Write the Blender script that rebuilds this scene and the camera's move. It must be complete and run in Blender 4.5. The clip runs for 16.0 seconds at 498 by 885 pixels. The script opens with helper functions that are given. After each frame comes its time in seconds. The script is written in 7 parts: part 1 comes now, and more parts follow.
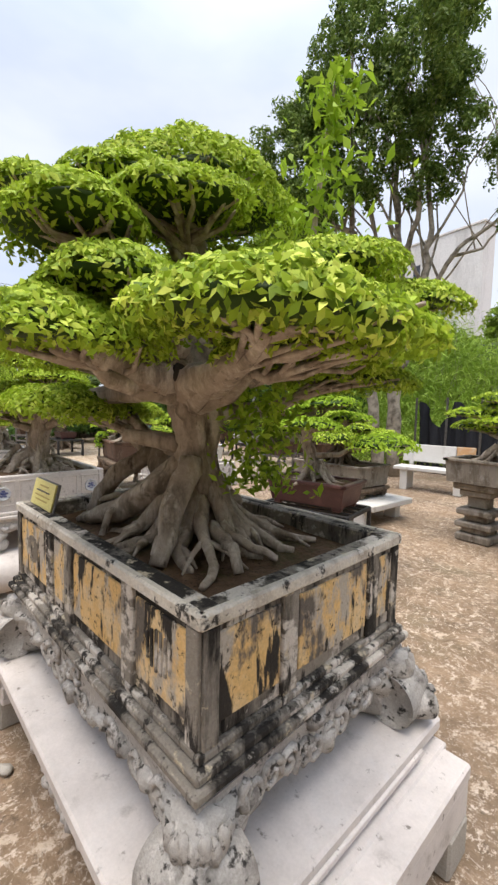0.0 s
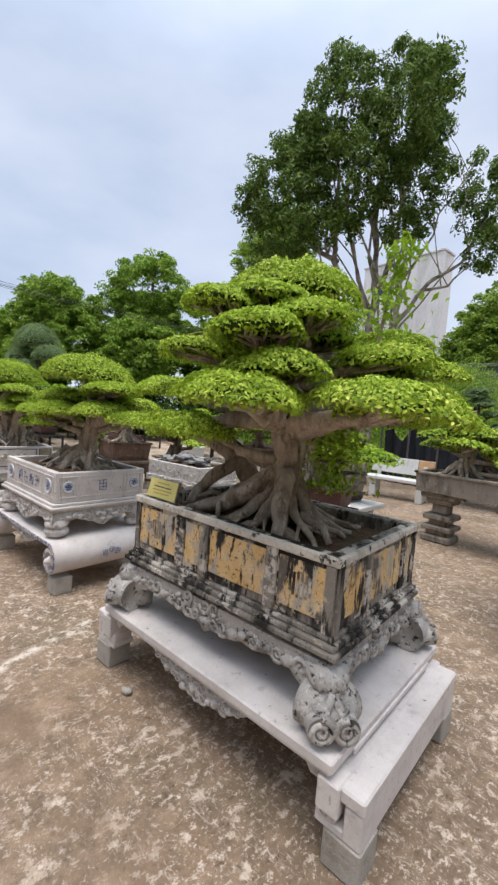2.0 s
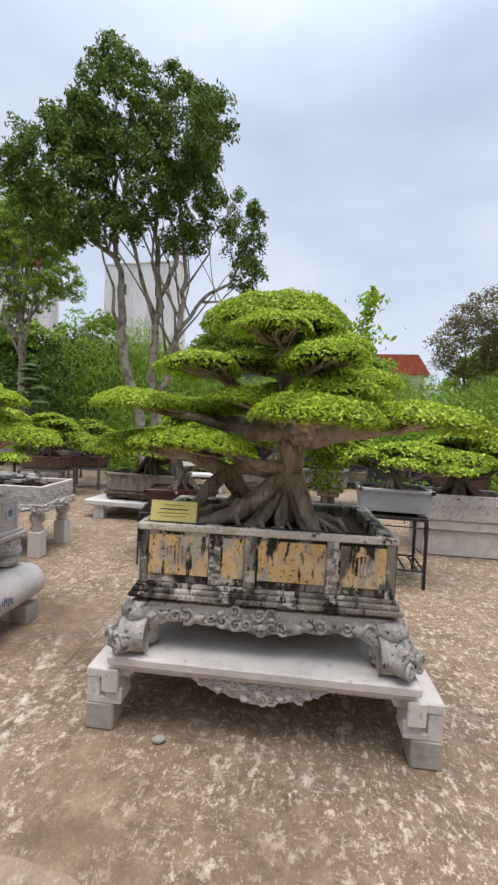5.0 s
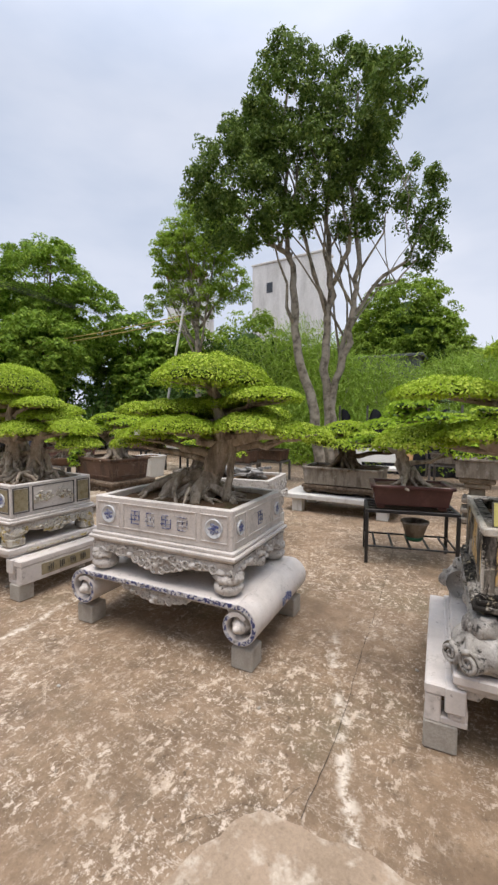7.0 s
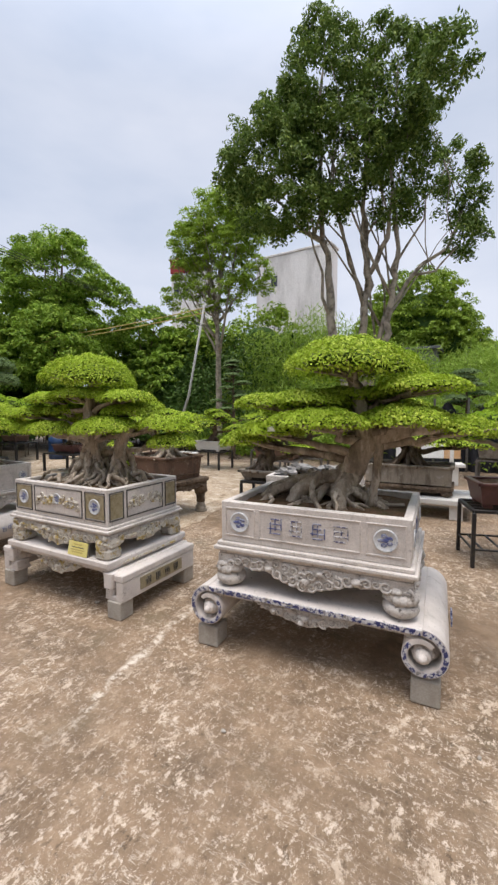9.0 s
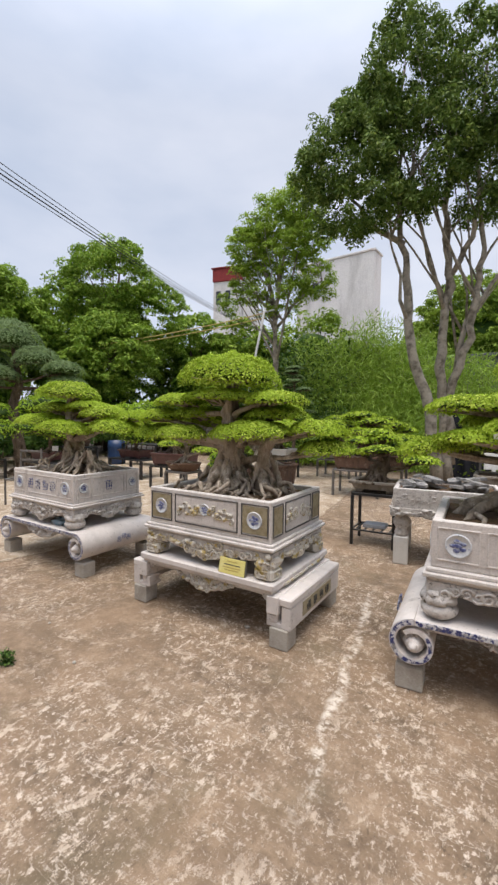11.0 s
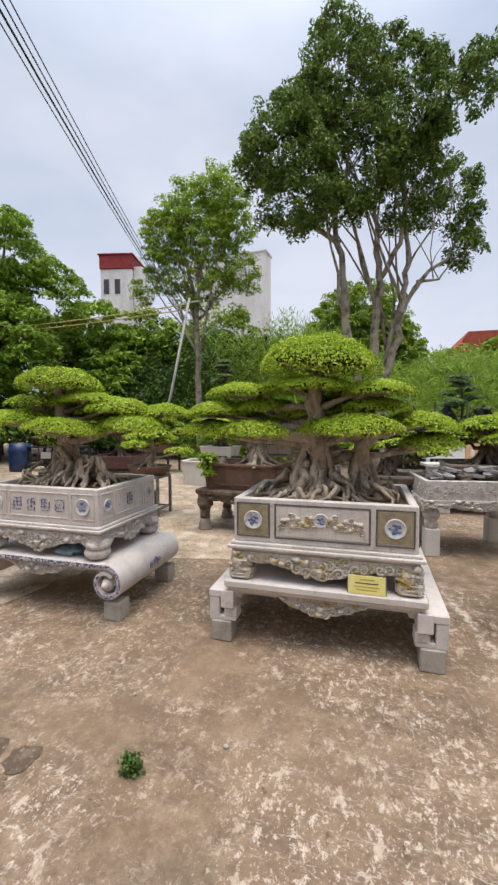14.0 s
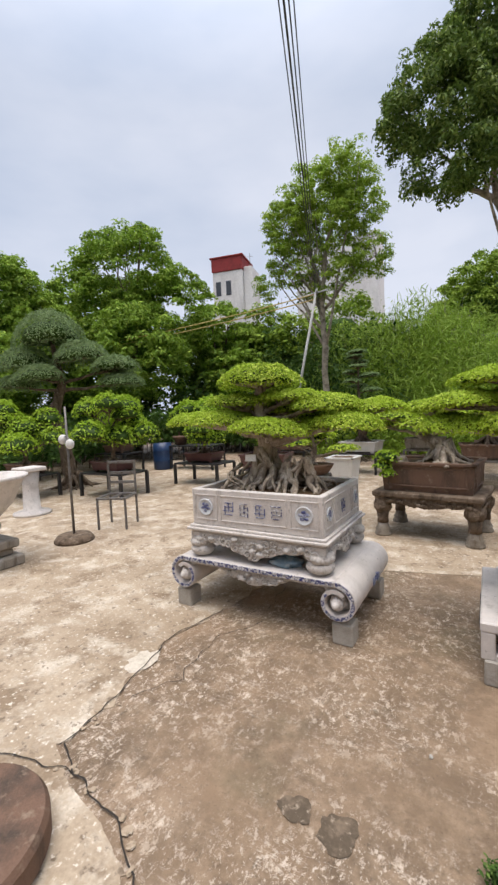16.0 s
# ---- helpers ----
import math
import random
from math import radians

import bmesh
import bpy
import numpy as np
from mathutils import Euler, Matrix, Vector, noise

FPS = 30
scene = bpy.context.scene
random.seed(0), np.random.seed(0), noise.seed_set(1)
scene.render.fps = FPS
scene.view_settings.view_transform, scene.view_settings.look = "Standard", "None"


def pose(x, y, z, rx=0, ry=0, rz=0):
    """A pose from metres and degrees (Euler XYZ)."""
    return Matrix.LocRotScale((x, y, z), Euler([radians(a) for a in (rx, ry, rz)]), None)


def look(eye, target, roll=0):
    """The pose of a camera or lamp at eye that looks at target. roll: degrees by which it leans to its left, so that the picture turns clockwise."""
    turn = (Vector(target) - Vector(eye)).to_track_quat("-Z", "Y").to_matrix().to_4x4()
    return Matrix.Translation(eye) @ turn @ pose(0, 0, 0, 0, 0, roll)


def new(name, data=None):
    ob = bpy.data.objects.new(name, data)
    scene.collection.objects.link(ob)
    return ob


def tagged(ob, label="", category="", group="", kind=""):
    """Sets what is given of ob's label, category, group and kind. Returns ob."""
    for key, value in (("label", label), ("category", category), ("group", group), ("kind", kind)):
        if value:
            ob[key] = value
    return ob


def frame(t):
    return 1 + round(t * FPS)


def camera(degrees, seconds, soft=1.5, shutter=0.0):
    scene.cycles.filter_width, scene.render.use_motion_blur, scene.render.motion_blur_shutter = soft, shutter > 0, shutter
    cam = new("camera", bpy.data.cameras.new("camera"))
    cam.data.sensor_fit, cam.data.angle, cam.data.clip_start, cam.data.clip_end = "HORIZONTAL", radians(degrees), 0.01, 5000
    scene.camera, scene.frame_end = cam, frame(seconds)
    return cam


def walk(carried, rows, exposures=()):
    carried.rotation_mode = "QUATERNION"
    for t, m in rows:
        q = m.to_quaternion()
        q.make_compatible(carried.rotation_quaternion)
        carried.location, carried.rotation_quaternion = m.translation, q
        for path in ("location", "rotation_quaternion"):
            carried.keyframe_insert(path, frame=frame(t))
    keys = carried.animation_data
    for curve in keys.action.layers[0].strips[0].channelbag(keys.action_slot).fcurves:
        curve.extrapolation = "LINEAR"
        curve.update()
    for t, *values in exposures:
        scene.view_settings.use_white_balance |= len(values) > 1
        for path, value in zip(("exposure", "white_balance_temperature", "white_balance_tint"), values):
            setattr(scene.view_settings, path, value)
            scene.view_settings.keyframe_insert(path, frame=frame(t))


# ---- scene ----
cam = camera(62.8, 16.0, 2.5)
PATH = [
    (0, (0.055, 0.084, 1.515), (-1.517, 1.310, 1.358), 1.3),
    (0.5, (0.117, -0.116, 1.566), (-1.432, 1.144, 1.448), 2.7),
    (1, (0.139, -0.364, 1.599), (-1.373, 0.941, 1.502), 4.0),
    (1.5, (0.205, -0.620, 1.607), (-1.270, 0.724, 1.514), 4.5),
    (2, (0.195, -0.813, 1.612), (-1.245, 0.562, 1.475), 4.5),
    (2.5, (0.088, -1.025, 1.652), (-1.193, 0.507, 1.527), 3.8),
    (3, (-0.042, -1.193, 1.653), (-1.111, 0.496, 1.570), 3.5),
    (3.2, (-0.118, -1.246, 1.648), (-1.111, 0.490, 1.576), 3.5),
    (5.3, (-1.181, -1.686, 1.607), (-1.524, 0.282, 1.532), 2.4),
    (5.5, (-1.278, -1.729, 1.609), (-1.639, 0.238, 1.529), 1.8),
    (6, (-1.511, -1.812, 1.618), (-2.080, 0.103, 1.535), 0.7),
    (6.5, (-1.779, -1.785, 1.606), (-2.615, 0.028, 1.504), 0.4),
    (7, (-1.993, -1.783, 1.594), (-2.989, -0.053, 1.467), 0.5),
    (7.5, (-2.241, -1.874, 1.597), (-3.250, -0.153, 1.453), 0.5),
    (8, (-2.479, -1.900, 1.598), (-3.434, -0.148, 1.449), 0.3),
    (8.5, (-2.726, -1.868, 1.581), (-3.659, -0.104, 1.428), 0.2),
    (9, (-3.056, -1.935, 1.572), (-4.036, -0.198, 1.425), 0.0),
    (9.5, (-3.326, -2.025, 1.578), (-4.382, -0.332, 1.448), -0.2),
    (10, (-3.570, -2.077, 1.555), (-4.697, -0.430, 1.432), 0.4),
    (10.2, (-3.699, -2.105, 1.566), (-4.851, -0.475, 1.449), 0.6),
    (12.3, (-4.812, -2.197, 1.474), (-5.621, -0.370, 1.381), 0.9),
    (12.5, (-4.947, -2.207, 1.483), (-5.693, -0.353, 1.389), 0.9),
    (13, (-5.220, -2.230, 1.504), (-5.832, -0.328, 1.404), 0.7),
    (13.5, (-5.465, -2.261, 1.501), (-5.997, -0.335, 1.391), 0.3),
    (14, (-5.774, -2.360, 1.506), (-6.358, -0.451, 1.386), -0.2),
    (14.5, (-6.096, -2.466, 1.529), (-6.833, -0.611, 1.397), -0.7),
    (15, (-6.386, -2.418, 1.512), (-7.255, -0.622, 1.371), -1.1),
    (15.5, (-6.603, -2.369, 1.527), (-7.583, -0.631, 1.383), -1.8),
    (16, (-6.743, -2.328, 1.539), (-7.786, -0.626, 1.404), -2.6),
]
walk(cam, [(t, look(eye, target, roll)) for t, eye, target, roll in PATH], [(0.0, 0.53, 6680, 13), (1.0, 0.34, 6440, 13), (2.0, 0.2, 6240, 12.5), (3.2, 0.19, 6170, 12.5), (5.3, 0.18, 6400, 12.5), (7.0, 0.18, 6560, 13.5), (10.0, 0.18, 6560, 13.5), (16.0, 0.14, 6550, 13.5)])
# ---------------------------------------------------------------- world and light
world = bpy.data.worlds.new("overcast_sky")
scene.world = world
world.use_nodes = True
wn, wl = world.node_tree.nodes, world.node_tree.links
wn.clear()
SUN_EL, SUN_ROT = 80.0, 200.0
w_out, w_bg = wn.new("ShaderNodeOutputWorld"), wn.new("ShaderNodeBackground")
w_sky = wn.new("ShaderNodeTexSky")
w_sky.sky_type, w_sky.sun_disc = "NISHITA", False
w_sky.sun_elevation, w_sky.sun_rotation = radians(SUN_EL), radians(SUN_ROT)
w_dim = wn.new("ShaderNodeMix")
w_dim.data_type, w_dim.blend_type = "RGBA", "MULTIPLY"
w_dim.inputs["Factor"].default_value = 1.0
w_dim.inputs[7].default_value = (0.085, 0.085, 0.085, 1)
w_co, w_map = wn.new("ShaderNodeTexCoord"), wn.new("ShaderNodeMapping")
w_map.inputs["Scale"].default_value = (1.0, 1.0, 2.6)
w_noise = wn.new("ShaderNodeTexNoise")
w_noise.inputs["Scale"].default_value, w_noise.inputs["Detail"].default_value = 1.6, 5.0
w_ramp = wn.new("ShaderNodeValToRGB")
w_ramp.color_ramp.elements[0].position, w_ramp.color_ramp.elements[0].color = 0.34, (0.49, 0.58, 0.72, 1)
w_ramp.color_ramp.elements[1].position, w_ramp.color_ramp.elements[1].color = 0.66, (0.74, 0.795, 0.89, 1)
w_mix = wn.new("ShaderNodeMix")
w_mix.data_type = "RGBA"
w_mix.inputs["Factor"].default_value = 0.86
wl.new(w_co.outputs["Generated"], w_map.inputs["Vector"])
wl.new(w_map.outputs["Vector"], w_noise.inputs["Vector"])
wl.new(w_noise.outputs["Fac"], w_ramp.inputs["Fac"])
wl.new(w_sky.outputs["Color"], w_dim.inputs[6])
wl.new(w_dim.outputs[2], w_mix.inputs[6])
wl.new(w_ramp.outputs["Color"], w_mix.inputs[7])
# an overcast sky is brightest overhead
w_sep, w_up = wn.new("ShaderNodeSeparateXYZ"), wn.new("ShaderNodeMapRange")
w_up.interpolation_type = "SMOOTHSTEP"
w_up.inputs["From Min"].default_value, w_up.inputs["From Max"].default_value = 0.55, 1.0
w_up.inputs["To Min"].default_value, w_up.inputs["To Max"].default_value = 1.0, 2.3
wl.new(w_co.outputs["Generated"], w_sep.inputs[0])
wl.new(w_sep.outputs["Z"], w_up.inputs["Value"])
wl.new(w_up.outputs["Result"], w_bg.inputs["Strength"])
wl.new(w_mix.outputs[2], w_bg.inputs["Color"])
wl.new(w_bg.outputs["Background"], w_out.inputs["Surface"])
sun = new("sun", bpy.data.lights.new("sun", "SUN"))
sun.data.energy, sun.data.angle, sun.data.color = 2.7, radians(40), (1.0, 0.92, 0.8)
sun.matrix_basis = look((-3, -1.4, 16), (-4, 1, 0))


# ---------------------------------------------------------------- materials
def shader(name):
    m = bpy.data.materials.new(name)
    m.use_nodes = True
    nt = m.node_tree
    return m, nt.nodes, nt.links, nt.nodes["Principled BSDF"]


def coords(n, l, stretch=(1, 1, 1), by_object=True):
    """Object coordinates, shifted by a random amount for each object."""
    tc, mp = n.new("ShaderNodeTexCoord"), n.new("ShaderNodeMapping")
    mp.inputs["Scale"].default_value = stretch
    l.new(tc.outputs["Object"], mp.inputs["Vector"])
    if by_object:
        oi, mul = n.new("ShaderNodeObjectInfo"), n.new("ShaderNodeMath")
        mul.operation = "MULTIPLY"
        mul.inputs[1].default_value = 17.0
        l.new(oi.outputs["Random"], mul.inputs[0])
        l.new(mul.outputs[0], mp.inputs["Location"])
    return mp.outputs["Vector"]


def noise_fac(n, l, vec, scale, lo, hi, detail=6.0, rough=0.66):
    t, r = n.new("ShaderNodeTexNoise"), n.new("ShaderNodeMapRange")
    t.inputs["Scale"].default_value, t.inputs["Detail"].default_value, t.inputs["Roughness"].default_value = scale, detail, rough
    r.inputs["From Min"].default_value, r.inputs["From Max"].default_value = lo, hi
    l.new(vec, t.inputs["Vector"])
    l.new(t.outputs["Fac"], r.inputs["Value"])
    return r.outputs["Result"]


def blend(n, l, fac, a, b):
    m = n.new("ShaderNodeMix")
    m.data_type = "RGBA"
    if isinstance(fac, float):
        m.inputs["Factor"].default_value = fac
    else:
        l.new(fac, m.inputs["Factor"])
    for k, c in ((6, a), (7, b)):
        if isinstance(c, tuple):
            m.inputs[k].default_value = (*c, 1)
        else:
            l.new(c, m.inputs[k])
    return m.outputs[2]


def surface(name, base, layers=(), rough=0.8, bump=0.25, bump_scale=60.0, metal=0.0, by_object=True, coat=0.0, grain_depth=0.22):
    """A worn surface: a base colour and layers (colour, scale, low, high, stretch) of stains and grain over it."""
    m, n, l, p = shader(name)
    col = base
    for color, scale, lo, hi, stretch in layers:
        vec = coords(n, l, stretch, by_object)
        col = blend(n, l, noise_fac(n, l, vec, scale, lo, hi), col, color)
    vec = coords(n, l, (1, 1, 1), by_object)
    grain = noise_fac(n, l, vec, bump_scale * 2, 0.3, 0.7, 3.0)
    mul = n.new("ShaderNodeMix")
    mul.data_type, mul.blend_type = "RGBA", "MULTIPLY"
    mul.inputs["Factor"].default_value = grain_depth
    if isinstance(col, tuple):
        mul.inputs[6].default_value = (*col, 1)
    else:
        l.new(col, mul.inputs[6])
    l.new(grain, mul.inputs[7])
    l.new(mul.outputs[2], p.inputs["Base Color"])
    p.inputs["Roughness"].default_value, p.inputs["Metallic"].default_value = rough, metal
    if rough > 0.65:
        p.inputs["Specular IOR Level"].default_value = 0.22
    p.inputs["Coat Weight"].default_value = coat
    if bump:
        b = n.new("ShaderNodeBump")
        b.inputs["Strength"].default_value, b.inputs["Distance"].default_value = bump, 0.01
        l.new(noise_fac(n, l, vec, bump_scale, 0.2, 0.8, 6.0), b.inputs["Height"])
        l.new(b.outputs["Normal"], p.inputs["Normal"])
    return m


def foliage(name, dark, mid, bright, glow=0.35):
    """Leaves: each leaf its own tint, a little light coming through."""
    m, n, l, p = shader(name)
    geo, ramp = n.new("ShaderNodeNewGeometry"), n.new("ShaderNodeValToRGB")
    e = ramp.color_ramp.elements
    e[0].position, e[0].color = 0.0, (*dark, 1)
    e[1].position, e[1].color = 1.0, (*bright, 1)
    k = e.new(0.6)
    k.color = (*mid, 1)
    l.new(geo.outputs["Random Per Island"], ramp.inputs["Fac"])
    patch = blend(n, l, noise_fac(n, l, coords(n, l), 2.2, 0.35, 0.7), ramp.outputs["Color"], mid)
    l.new(patch, p.inputs["Base Color"])
    p.inputs["Roughness"].default_value, p.inputs["Specular IOR Level"].default_value = 0.5, 0.14
    tr, mix = n.new("ShaderNodeBsdfTranslucent"), n.new("ShaderNodeMixShader")
    l.new(patch, tr.inputs["Color"])
    mix.inputs["Fac"].default_value = glow
    l.new(p.outputs["BSDF"], mix.inputs[1])
    l.new(tr.outputs["BSDF"], mix.inputs[2])
    l.new(mix.outputs["Shader"], n["Material Output"].inputs["Surface"])
    return m


ONE, STREAK = (1, 1, 1), (1, 1, 0.22)
M = {}
M["stone"] = surface("grey_stone", (0.72, 0.67, 0.63), [((0.5, 0.465, 0.44), 5, 0.45, 0.75, ONE), ((0.66, 0.63, 0.6), 14, 0.5, 0.8, ONE), ((0.3, 0.27, 0.245), 9, 0.6, 0.78, STREAK), ((0.4, 0.37, 0.34), 30, 0.58, 0.7, ONE)], 0.75)
M["stone_carved"] = surface("carved_stone", (0.66, 0.62, 0.58), [((0.36, 0.33, 0.3), 20, 0.47, 0.7, ONE), ((0.68, 0.65, 0.62), 9, 0.5, 0.75, ONE), ((0.14, 0.125, 0.11), 34, 0.58, 0.68, ONE)], 0.8, 0.5, 70)
M["table_stone"] = surface("table_stone", (0.7, 0.65, 0.615), [((0.5, 0.465, 0.44), 4, 0.42, 0.75, ONE), ((0.64, 0.61, 0.59), 10, 0.5, 0.75, ONE), ((0.33, 0.3, 0.27), 7, 0.6, 0.78, ONE), ((0.24, 0.215, 0.19), 26, 0.62, 0.72, ONE)], 0.7, 0.12, grain_depth=0.08)
M["concrete_block"] = surface("concrete_block", (0.46, 0.43, 0.38), [((0.34, 0.305, 0.26), 8, 0.45, 0.7, ONE)], 0.9, 0.4)
M["old_stone"] = surface("mouldy_limewash", (0.3, 0.27, 0.23), [((0.03, 0.027, 0.024), 5, 0.46, 0.56, STREAK), ((0.68, 0.63, 0.56), 9, 0.53, 0.58, (0.6, 0.6, 0.8)), ((0.04, 0.036, 0.032), 22, 0.54, 0.61, STREAK), ((0.6, 0.52, 0.38), 15, 0.6, 0.66, ONE)], 0.9, 0.6, 70)
M["old_rim"] = surface("worn_limewash_rim", (0.74, 0.69, 0.6), [((0.48, 0.43, 0.36), 9, 0.48, 0.62, ONE), ((0.06, 0.055, 0.05), 13, 0.575, 0.62, ONE), ((0.68, 0.65, 0.6), 40, 0.54, 0.62, ONE)], 0.9, 0.6, 70)
M["old_carved"] = surface("mouldy_carving", (0.48, 0.455, 0.42), [((0.22, 0.205, 0.19), 6, 0.5, 0.64, ONE), ((0.66, 0.63, 0.59), 18, 0.55, 0.64, ONE), ((0.05, 0.047, 0.043), 30, 0.56, 0.64, ONE)], 0.9, 0.5, 80)
M["old_paint"] = surface("old_yellow_paint", (0.78, 0.52, 0.22), [((0.8, 0.62, 0.37), 9, 0.45, 0.65, ONE), ((0.5, 0.45, 0.38), 8, 0.49, 0.56, (1, 1, 0.45)), ((0.16, 0.14, 0.12), 6, 0.52, 0.58, (1, 1, 0.5)), ((0.04, 0.035, 0.03), 14, 0.54, 0.58, STREAK), ((0.06, 0.05, 0.04), 50, 0.58, 0.66, ONE)], 0.85, 0.4)
M["soil"] = surface("soil", (0.14, 0.085, 0.05), [((0.07, 0.075, 0.025), 6, 0.52, 0.68, ONE), ((0.22, 0.14, 0.085), 30, 0.5, 0.68, ONE), ((0.05, 0.032, 0.02), 60, 0.54, 0.66, ONE)], 0.95, 0.9, 50)
M["bark"] = surface("bonsai_bark", (0.45, 0.37, 0.29), [((0.22, 0.175, 0.13), 10, 0.46, 0.62, (1, 1, 0.35)), ((0.64, 0.56, 0.46), 16, 0.5, 0.66, (1, 1, 0.35)), ((0.12, 0.09, 0.07), 28, 0.59, 0.7, (1, 1, 0.4))], 0.8, 0.6, 30)
M["bark_dark"] = surface("dark_bark", (0.19, 0.14, 0.1), [((0.08, 0.058, 0.04), 12, 0.45, 0.65, (1, 1, 0.4)), ((0.34, 0.27, 0.21), 16, 0.54, 0.7, ONE)], 0.9, 0.8, 40)
M["bark_pale"] = surface("pale_tree_bark", (0.42, 0.37, 0.3), [((0.14, 0.12, 0.09), 5, 0.45, 0.65, ONE)], 0.9, 0.5, 20)
M["blue"] = surface("cobalt_glaze", (0.07, 0.09, 0.25), [((0.38, 0.41, 0.5), 50, 0.46, 0.58, ONE)], 0.3, 0.1)
M["white_glaze"] = surface("white_glaze", (0.68, 0.7, 0.72), [((0.32, 0.38, 0.5), 40, 0.56, 0.66, ONE)], 0.2, 0.05)
M["mosaic"] = surface("blue_white_mosaic", (0.66, 0.66, 0.68), [((0.03, 0.04, 0.16), 48, 0.48, 0.52, ONE), ((0.3, 0.29, 0.28), 25, 0.56, 0.62, ONE)], 0.35, 0.4, 90)
M["gilt"] = surface("worn_gilding", (0.64, 0.6, 0.53), [((0.5, 0.37, 0.1), 16, 0.5, 0.6, ONE), ((0.2, 0.15, 0.08), 36, 0.56, 0.66, ONE)], 0.5, 0.5, 70)
M["gold_panel"] = surface("dull_gold_ground", (0.36, 0.31, 0.2), [((0.25, 0.2, 0.1), 25, 0.45, 0.65, ONE)], 0.55, 0.3, 90)
M["line"] = surface("dark_line", (0.1, 0.095, 0.09), [((0.2, 0.19, 0.17), 30, 0.5, 0.7, ONE)], 0.7, 0.0)
M["sign"] = surface("yellow_sign", (0.78, 0.7, 0.24), [((0.8, 0.74, 0.35), 6, 0.5, 0.7, ONE)], 0.4, 0.0)
M["sign_white"] = surface("white_label", (0.75, 0.75, 0.73), (), 0.4, 0.0)
M["red_print"] = surface("faded_print", (0.5, 0.38, 0.1), (), 0.5, 0.0)
M["red_pot"] = surface("oxblood_glaze", (0.1, 0.04, 0.036), [((0.17, 0.075, 0.065), 7, 0.5, 0.75, ONE)], 0.35, 0.1)
M["brown_pot"] = surface("brown_clay", (0.19, 0.115, 0.08), [((0.09, 0.065, 0.05), 5, 0.45, 0.65, STREAK), ((0.3, 0.22, 0.16), 12, 0.56, 0.7, ONE)], 0.8, 0.4)
M["grey_pot"] = surface("old_concrete_pot", (0.33, 0.29, 0.24), [((0.15, 0.12, 0.09), 7, 0.48, 0.65, STREAK), ((0.43, 0.4, 0.36), 12, 0.54, 0.7, ONE)], 0.9, 0.5)
M["blue_grey"] = surface("pale_grey_pot", (0.45, 0.47, 0.5), [((0.33, 0.34, 0.36), 6, 0.5, 0.7, ONE)], 0.7, 0.2)
M["black_metal"] = surface("black_metal", (0.03, 0.03, 0.032), [((0.09, 0.075, 0.06), 25, 0.55, 0.7, ONE)], 0.45, 0.1, metal=0.3)
M["grey_metal"] = surface("weathered_metal", (0.2, 0.19, 0.18), [((0.12, 0.09, 0.07), 20, 0.5, 0.65, ONE)], 0.5, 0.1, metal=0.4)
M["white_paint"] = surface("white_paint", (0.72, 0.71, 0.68), [((0.5, 0.47, 0.42), 8, 0.55, 0.75, STREAK)], 0.7, 0.1)
M["orange_paint"] = surface("faded_orange", (0.6, 0.36, 0.18), [((0.6, 0.5, 0.4), 8, 0.5, 0.7, ONE)], 0.7, 0.1)
M["slate"] = surface("broken_slate", (0.3, 0.29, 0.28), [((0.12, 0.12, 0.12), 10, 0.45, 0.6, ONE), ((0.5, 0.47, 0.43), 8, 0.55, 0.65, ONE)], 0.8, 0.5)
M["blue_plastic"] = surface("blue_plastic", (0.012, 0.04, 0.12), [((0.03, 0.07, 0.16), 6, 0.5, 0.7, ONE)], 0.4, 0.0)
M["green_plastic"] = surface("green_plastic", (0.01, 0.12, 0.06), (), 0.4, 0.0)
M["red_plastic"] = surface("red_plastic", (0.45, 0.02, 0.05), (), 0.4, 0.0)
M["netting"] = surface("black_netting", (0.035, 0.037, 0.045), [((0.06, 0.062, 0.075), 3, 0.45, 0.7, (1, 1, 0.2))], 0.8, 0.3, 30)
M["wall_white"] = surface("white_render", (0.8, 0.79, 0.77), [((0.5, 0.49, 0.47), 0.5, 0.45, 0.7, STREAK)], 0.9, 0.1, 5)
M["wall_grey"] = surface("grey_wall", (0.11, 0.12, 0.14), [((0.18, 0.18, 0.19), 0.6, 0.45, 0.7, STREAK)], 0.9, 0.1, 5)
M["roof_red"] = surface("red_roof", (0.3, 0.05, 0.05), [((0.2, 0.04, 0.04), 2, 0.45, 0.7, ONE)], 0.8, 0.2, 8)
M["roof_tile"] = surface("red_roof_tile", (0.42, 0.1, 0.06), [((0.3, 0.07, 0.05), 2, 0.45, 0.7, ONE)], 0.8, 0.2, 8)
M["dark_glass"] = surface("dark_window", (0.05, 0.055, 0.065), (), 0.15, 0.0)
M["cable"] = surface("black_cable", (0.03, 0.03, 0.03), (), 0.6, 0.0)
M["cable_yellow"] = surface("yellow_cable", (0.55, 0.42, 0.13), (), 0.6, 0.0)
M["pole"] = surface("galvanised_pole", (0.5, 0.5, 0.5), [((0.36, 0.35, 0.33), 4, 0.5, 0.7, STREAK)], 0.6, 0.0)
M["blue_cloth"] = surface("blue_plastic_bag", (0.2, 0.3, 0.38), [((0.45, 0.5, 0.52), 14, 0.5, 0.65, ONE)], 0.4, 0.3)
M["pad"] = foliage("bonsai_leaf", (0.07, 0.14, 0.013), (0.38, 0.53, 0.042), (0.8, 0.88, 0.18), 0.3)
